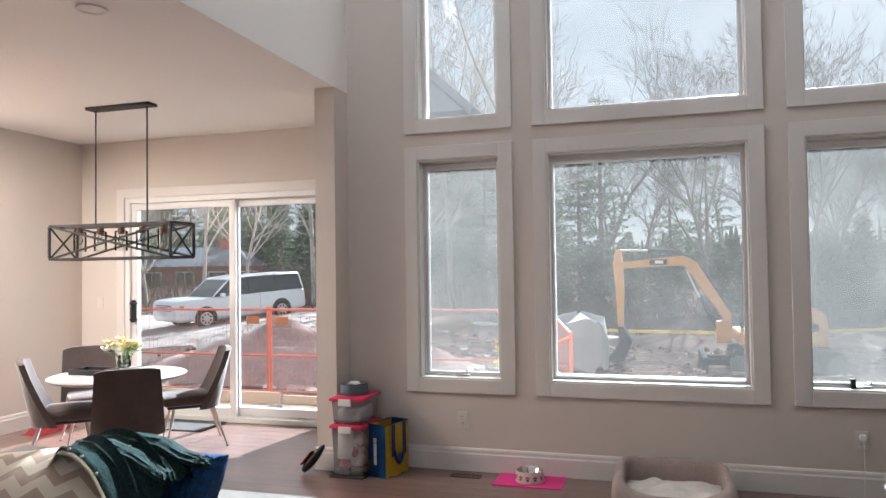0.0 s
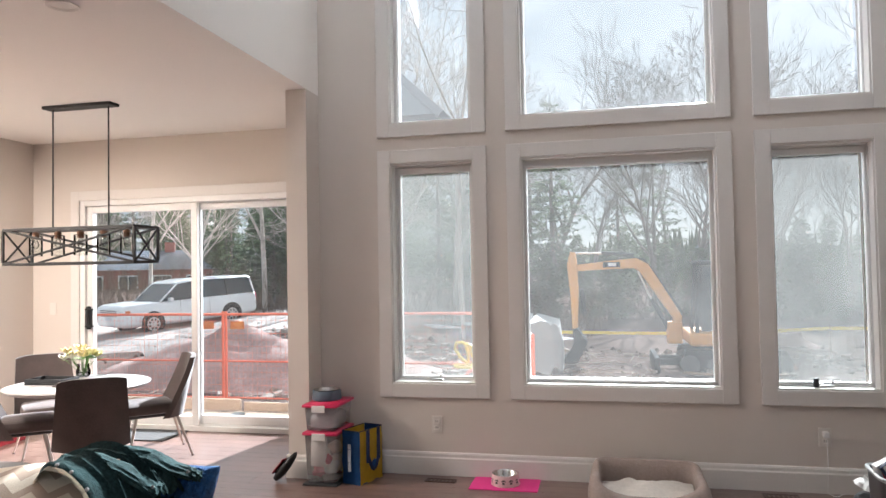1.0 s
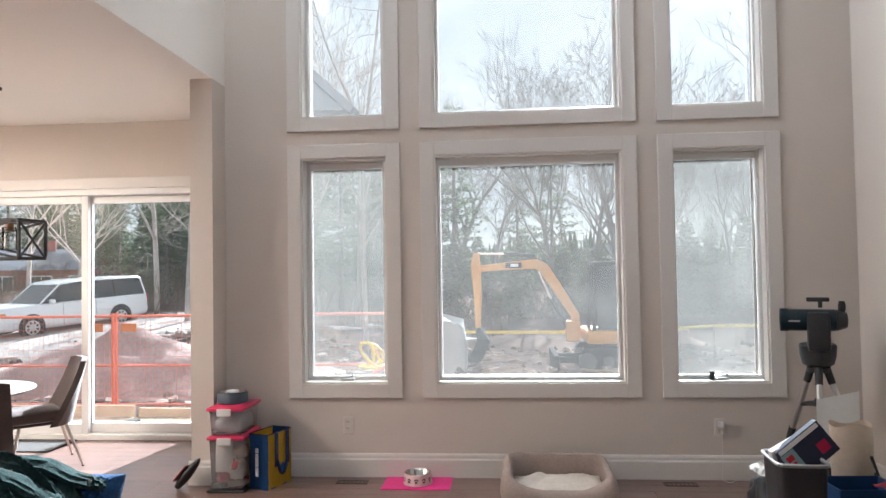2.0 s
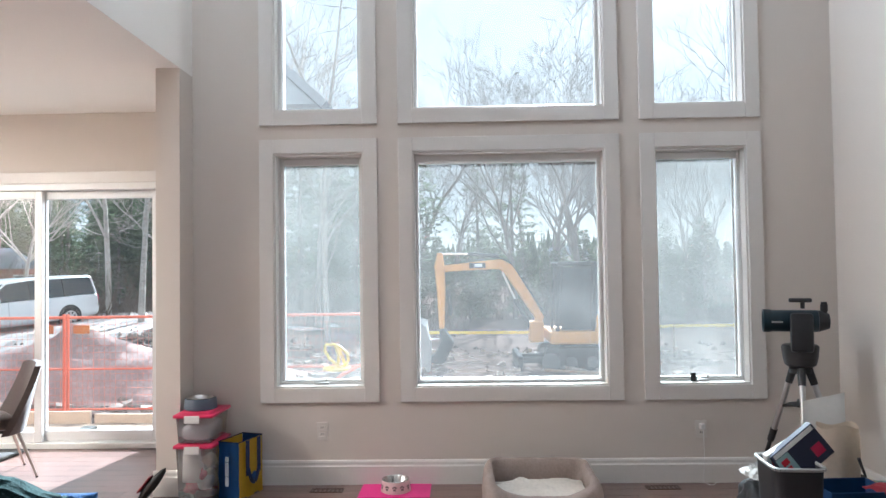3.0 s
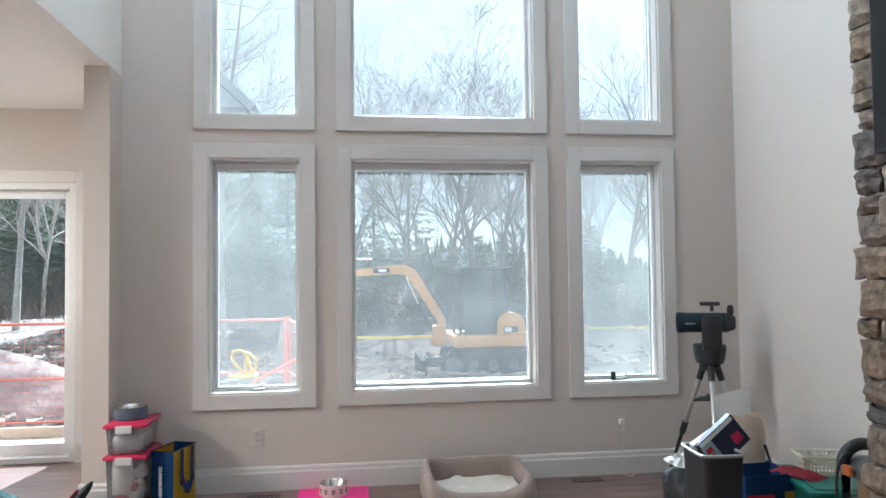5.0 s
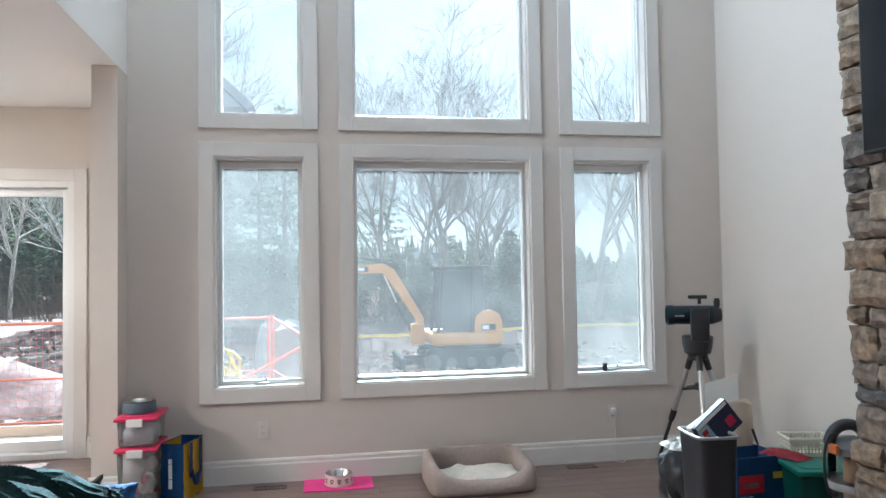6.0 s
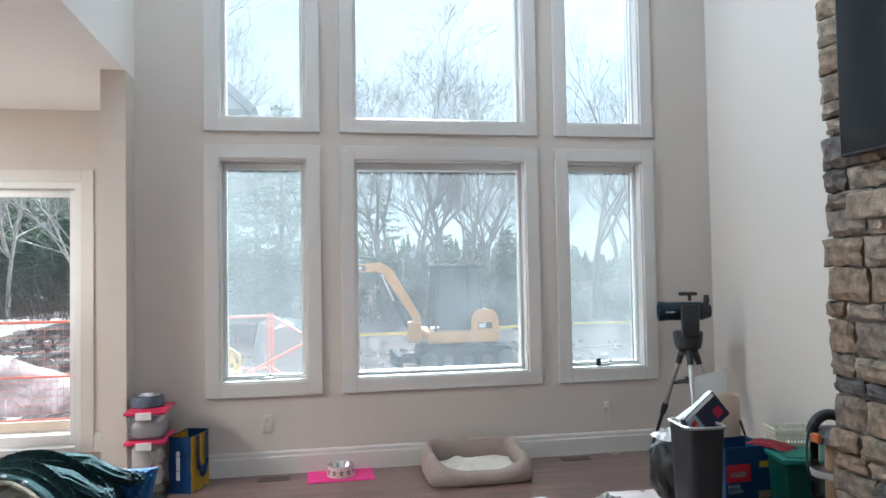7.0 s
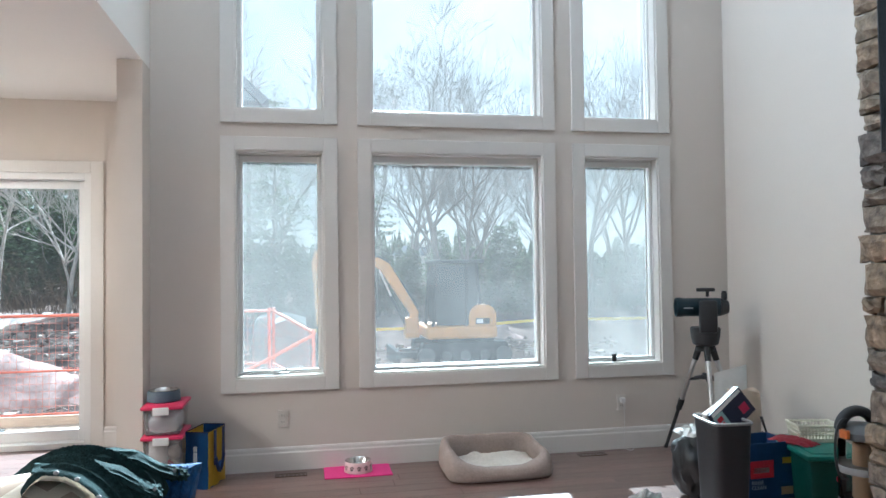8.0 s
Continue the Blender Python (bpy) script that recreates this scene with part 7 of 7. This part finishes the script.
# brushwood at the wood's edge and the far wood
vs, fs = [], []
for k in range(5200):
    x = rs.uniform(-42, 30)
    y = 19.5 + rs.random() ** 2 * 14 + (6 if x > 0 else 0) + max(0, (-x - 12)) * 0.35
    z = ground_z(x, y)
    h = rs.uniform(0.3, 2.2)
    a = Vector((x, y, z))
    tube(vs, fs, a, a + Vector((rs.uniform(-.6, .6), rs.uniform(-.6, .6), 1)) * h, 0.014, 0.005, 3)
tagged(raw_mesh("brushwood", vs, fs, M_SHRUB), "tangle of leafless brush at the wood's edge", "brush", kind="stuff")
vs, fs = [], []
for k in range(2600):
    x = rs.uniform(-140, 140)
    y = rs.uniform(75, 120)
    z = ground_z(x, y) - 0.3
    h = rs.uniform(2.6, 5.6) * (1 + 0.25 * math.sin(x * 0.11))
    w = rs.uniform(0.7, 1.6)
    k0 = len(vs)
    n = 5
    lv = 4
    for j in range(lv):
        zz = z + h * j / lv
        for i in range(n):
            an = 6.283 * i / n + j
            rr = w * (1 - j / lv) * rs.uniform(0.5, 1.3)
            vs.append(Vector((x + rr * math.cos(an), y + rr * math.sin(an), zz)))
    vs.append(Vector((x, y, z + h)))
    for j in range(lv - 1):
        for i in range(n):
            i2 = (i + 1) % n
            fs.append((k0 + j * n + i, k0 + j * n + i2, k0 + (j + 1) * n + i2, k0 + (j + 1) * n + i))
    for i in range(n):
        fs.append((k0 + (lv - 1) * n + i, k0 + (lv - 1) * n + (i + 1) % n, k0 + lv * n))
tagged(raw_mesh("far_wood", vs, fs, M_NEEDLE), "distant dark evergreen wood", "wood", kind="stuff")

# ---- stone fireplace ----
M_STONE = surface("ledge_stone", (0.28, 0.245, 0.21), 0.9, vary=0.5, grain=26, blotch=7, bump=1.0, bump_scale=40, dark=(0.10, 0.09, 0.08))
# each stone takes its own tone: slate, grey, brown or tan
nt = M_STONE.node_tree
b = nt.nodes["Principled BSDF"]
grain_out = b.inputs["Base Color"].links[0].from_socket
info = nt.nodes.new("ShaderNodeObjectInfo")
tones = nt.nodes.new("ShaderNodeValToRGB")
tones.color_ramp.interpolation = "CONSTANT"
for k, c in enumerate(((0.34, 0.35, 0.38), (0.78, 0.66, 0.52), (0.52, 0.50, 0.48), (0.82, 0.74, 0.62), (0.62, 0.56, 0.50), (0.42, 0.40, 0.40), (0.86, 0.78, 0.68))):
    e = tones.color_ramp.elements[k] if k < 2 else tones.color_ramp.elements.new(k / 7)
    e.position, e.color = k / 7, (*c, 1)
tint = nt.nodes.new("ShaderNodeMix")
tint.data_type, tint.blend_type = "RGBA", "MULTIPLY"
tint.inputs["Factor"].default_value = 1.0
nt.links.new(info.outputs["Random"], tones.inputs["Fac"])
nt.links.new(grain_out, tint.inputs["A"])
nt.links.new(tones.outputs["Color"], tint.inputs["B"])
nt.links.new(tint.outputs["Result"], b.inputs["Base Color"])
M_MORTAR = surface("grey_mortar", (0.22, 0.205, 0.185), 0.95, vary=0.15, bump=0.5, bump_scale=60)
FX, FY0, FY1 = 1.56, -3.95, -2.335
bm = bmesh.new()
box(bm, FX, X_R - 0.002, FY0, FY1, 0, H_T - 0.002)
breast = structure("chimney_breast", bm, M_MORTAR, "tall chimney breast clad in rough grey-brown stone", "fireplace")
rq = random.Random(77)


def stone_mesh(w, h, seed):
    """A rough split stone: width along y, height along z, face towards -x."""
    bm = bmesh.new()
    r = random.Random(seed)
    nu, nv = 5, 4
    e = 0.012
    deep, tilt_y, tilt_z = r.uniform(0.0, 0.028), r.uniform(-0.10, 0.10), r.uniform(-0.14, 0.14)

    def fn(u, v):
        a, b2 = u - 0.5, v - 0.5
        edge = min(u, 1 - u, v, 1 - v)
        out = -0.024 - deep - r.uniform(0, 0.016) + tilt_y * a * w + tilt_z * b2 * h
        return Vector((out if edge > 0 else -0.012 - 0.6 * deep - r.uniform(0, 0.012), a * w + r.uniform(-e, e) * 0.7, b2 * h + r.uniform(-e, e) * 0.6))
    g = grid_sheet(bm, nu, nv, fn)
    rim = [g[i][0] for i in range(nu + 1)] + [g[nu][j] for j in range(1, nv + 1)] + [g[i][nv] for i in range(nu - 1, -1, -1)] + [g[0][j] for j in range(nv - 1, 0, -1)]
    back = [bm.verts.new((0.002, v.co.y, v.co.z)) for v in rim]
    for i in range(len(rim)):
        j = (i + 1) % len(rim)
        bm.faces.new((rim[i], back[i], back[j], rim[j]))
    return finish("stone", bm, M_STONE)


TVZ = (1.86, 2.86)
z = 0.0
count = 0
while z < H_T - 0.08:
    h = rq.choice((0.075, 0.10, 0.125, 0.15)) if z < 3.4 else 0.28
    h = min(h, H_T - 0.01 - z)
    y = FY1 + rq.uniform(0.0, 0.035)
    while y > FY0:
        w = rq.uniform(0.11, 0.27) if z < 3.4 else 0.42
        hh = h
        st = new("stone", stone_mesh(w - 0.010, hh - 0.010, 1000 + count))
        st.parent = breast
        st.matrix_basis = Matrix.Translation((FX, y - w / 2, z + hh / 2))
        count += 1
        y -= w
    z += h
tv = thing("television", (FX - 0.06, -3.16, 2.35), "large dark flat television on the chimney breast", "television")
bm = bmesh.new()
box(bm, -0.045, 0.004, -0.64, 0.64, -0.52, 0.50, 0.006)
part("tv_body", bm, M_DARK, tv)
bm = bmesh.new()
box(bm, -0.0475, -0.0455, -0.628, 0.628, -0.508, 0.488)
part("display", bm, M_SCREENBLACK, tv, "dark glossy screen, off")
mantel = thing("stone_mantel", (FX - 0.03, -3.2, 1.56), "rough grey stone mantel shelf on the chimney breast", "mantel")
for k, (y0, y1) in enumerate(((0.20, 0.56), (-0.18, 0.195), (-0.56, -0.185))):
    bm = bmesh.new()
    box(bm, -0.16, 0.0, y0, y1, 0.0, 0.105, 0.012)
    bmesh.ops.subdivide_edges(bm, edges=bm.edges[:], cuts=2, use_grid_fill=True)
    for v in bm.verts:
        v.co += Vector((1, 0.3, 0.5)) * 0.012 * noise.noise(v.co * 14 + Vector((k * 5, 0, 0)))
    part("stone_slab", bm, M_STONE, mantel)

# ---- floor planks, running along x ----
PW = 0.127
rp = random.Random(5)
plank_meshes = {}


def plank_mesh(length):
    key = round(length, 2)
    if key not in plank_meshes:
        bm = bmesh.new()
        v = box(bm, -length / 2 + 0.0008, length / 2 - 0.0008, -PW / 2 + 0.0008, PW / 2 - 0.0008, -0.02, 0.0)
        plank_meshes[key] = finish("plank", bm, M_PLANK)
    return plank_meshes[key]


rest_v, rest_f = [], []
made = 0
y = Y_D - 0.002
while y > Y_B:
    x0, x1 = X_D0 + 0.003, (X_P - 0.002 if y - PW < 0.0 + 0.0 and y > 0.0 else (X_P - 0.002 if y > 0 else X_R - 0.003))
    x = x0 - rp.uniform(0, 1.2)
    while x < x1:
        L3 = rp.choice((0.75, 1.0, 1.25, 1.5))
        a, b2 = max(x, x0), min(x + L3, x1)
        if b2 - a > 0.04:
            if y > -3.0 and made < 300:
                p = new("plank", plank_mesh(b2 - a))
                p.parent = floor
                p.matrix_basis = Matrix.Translation(((a + b2) / 2, y - PW / 2, 0.0))
                made += 1
            else:
                k0 = len(rest_v)
                for zz in (-0.02, 0.0):
                    rest_v.extend(((a + 0.001, y - PW + 0.001, zz), (b2 - 0.001, y - PW + 0.001, zz), (b2 - 0.001, y - 0.001, zz), (a + 0.001, y - 0.001, zz)))
                rest_f.append((k0 + 4, k0 + 5, k0 + 6, k0 + 7))
                for i in range(4):
                    j = (i + 1) % 4
                    rest_f.append((k0 + i, k0 + j, k0 + 4 + j, k0 + 4 + i))
        x += L3
    y -= PW
rest = raw_mesh("plank_field", rest_v, rest_f, M_PLANK, floor)
rest["kind"] = "stuff"
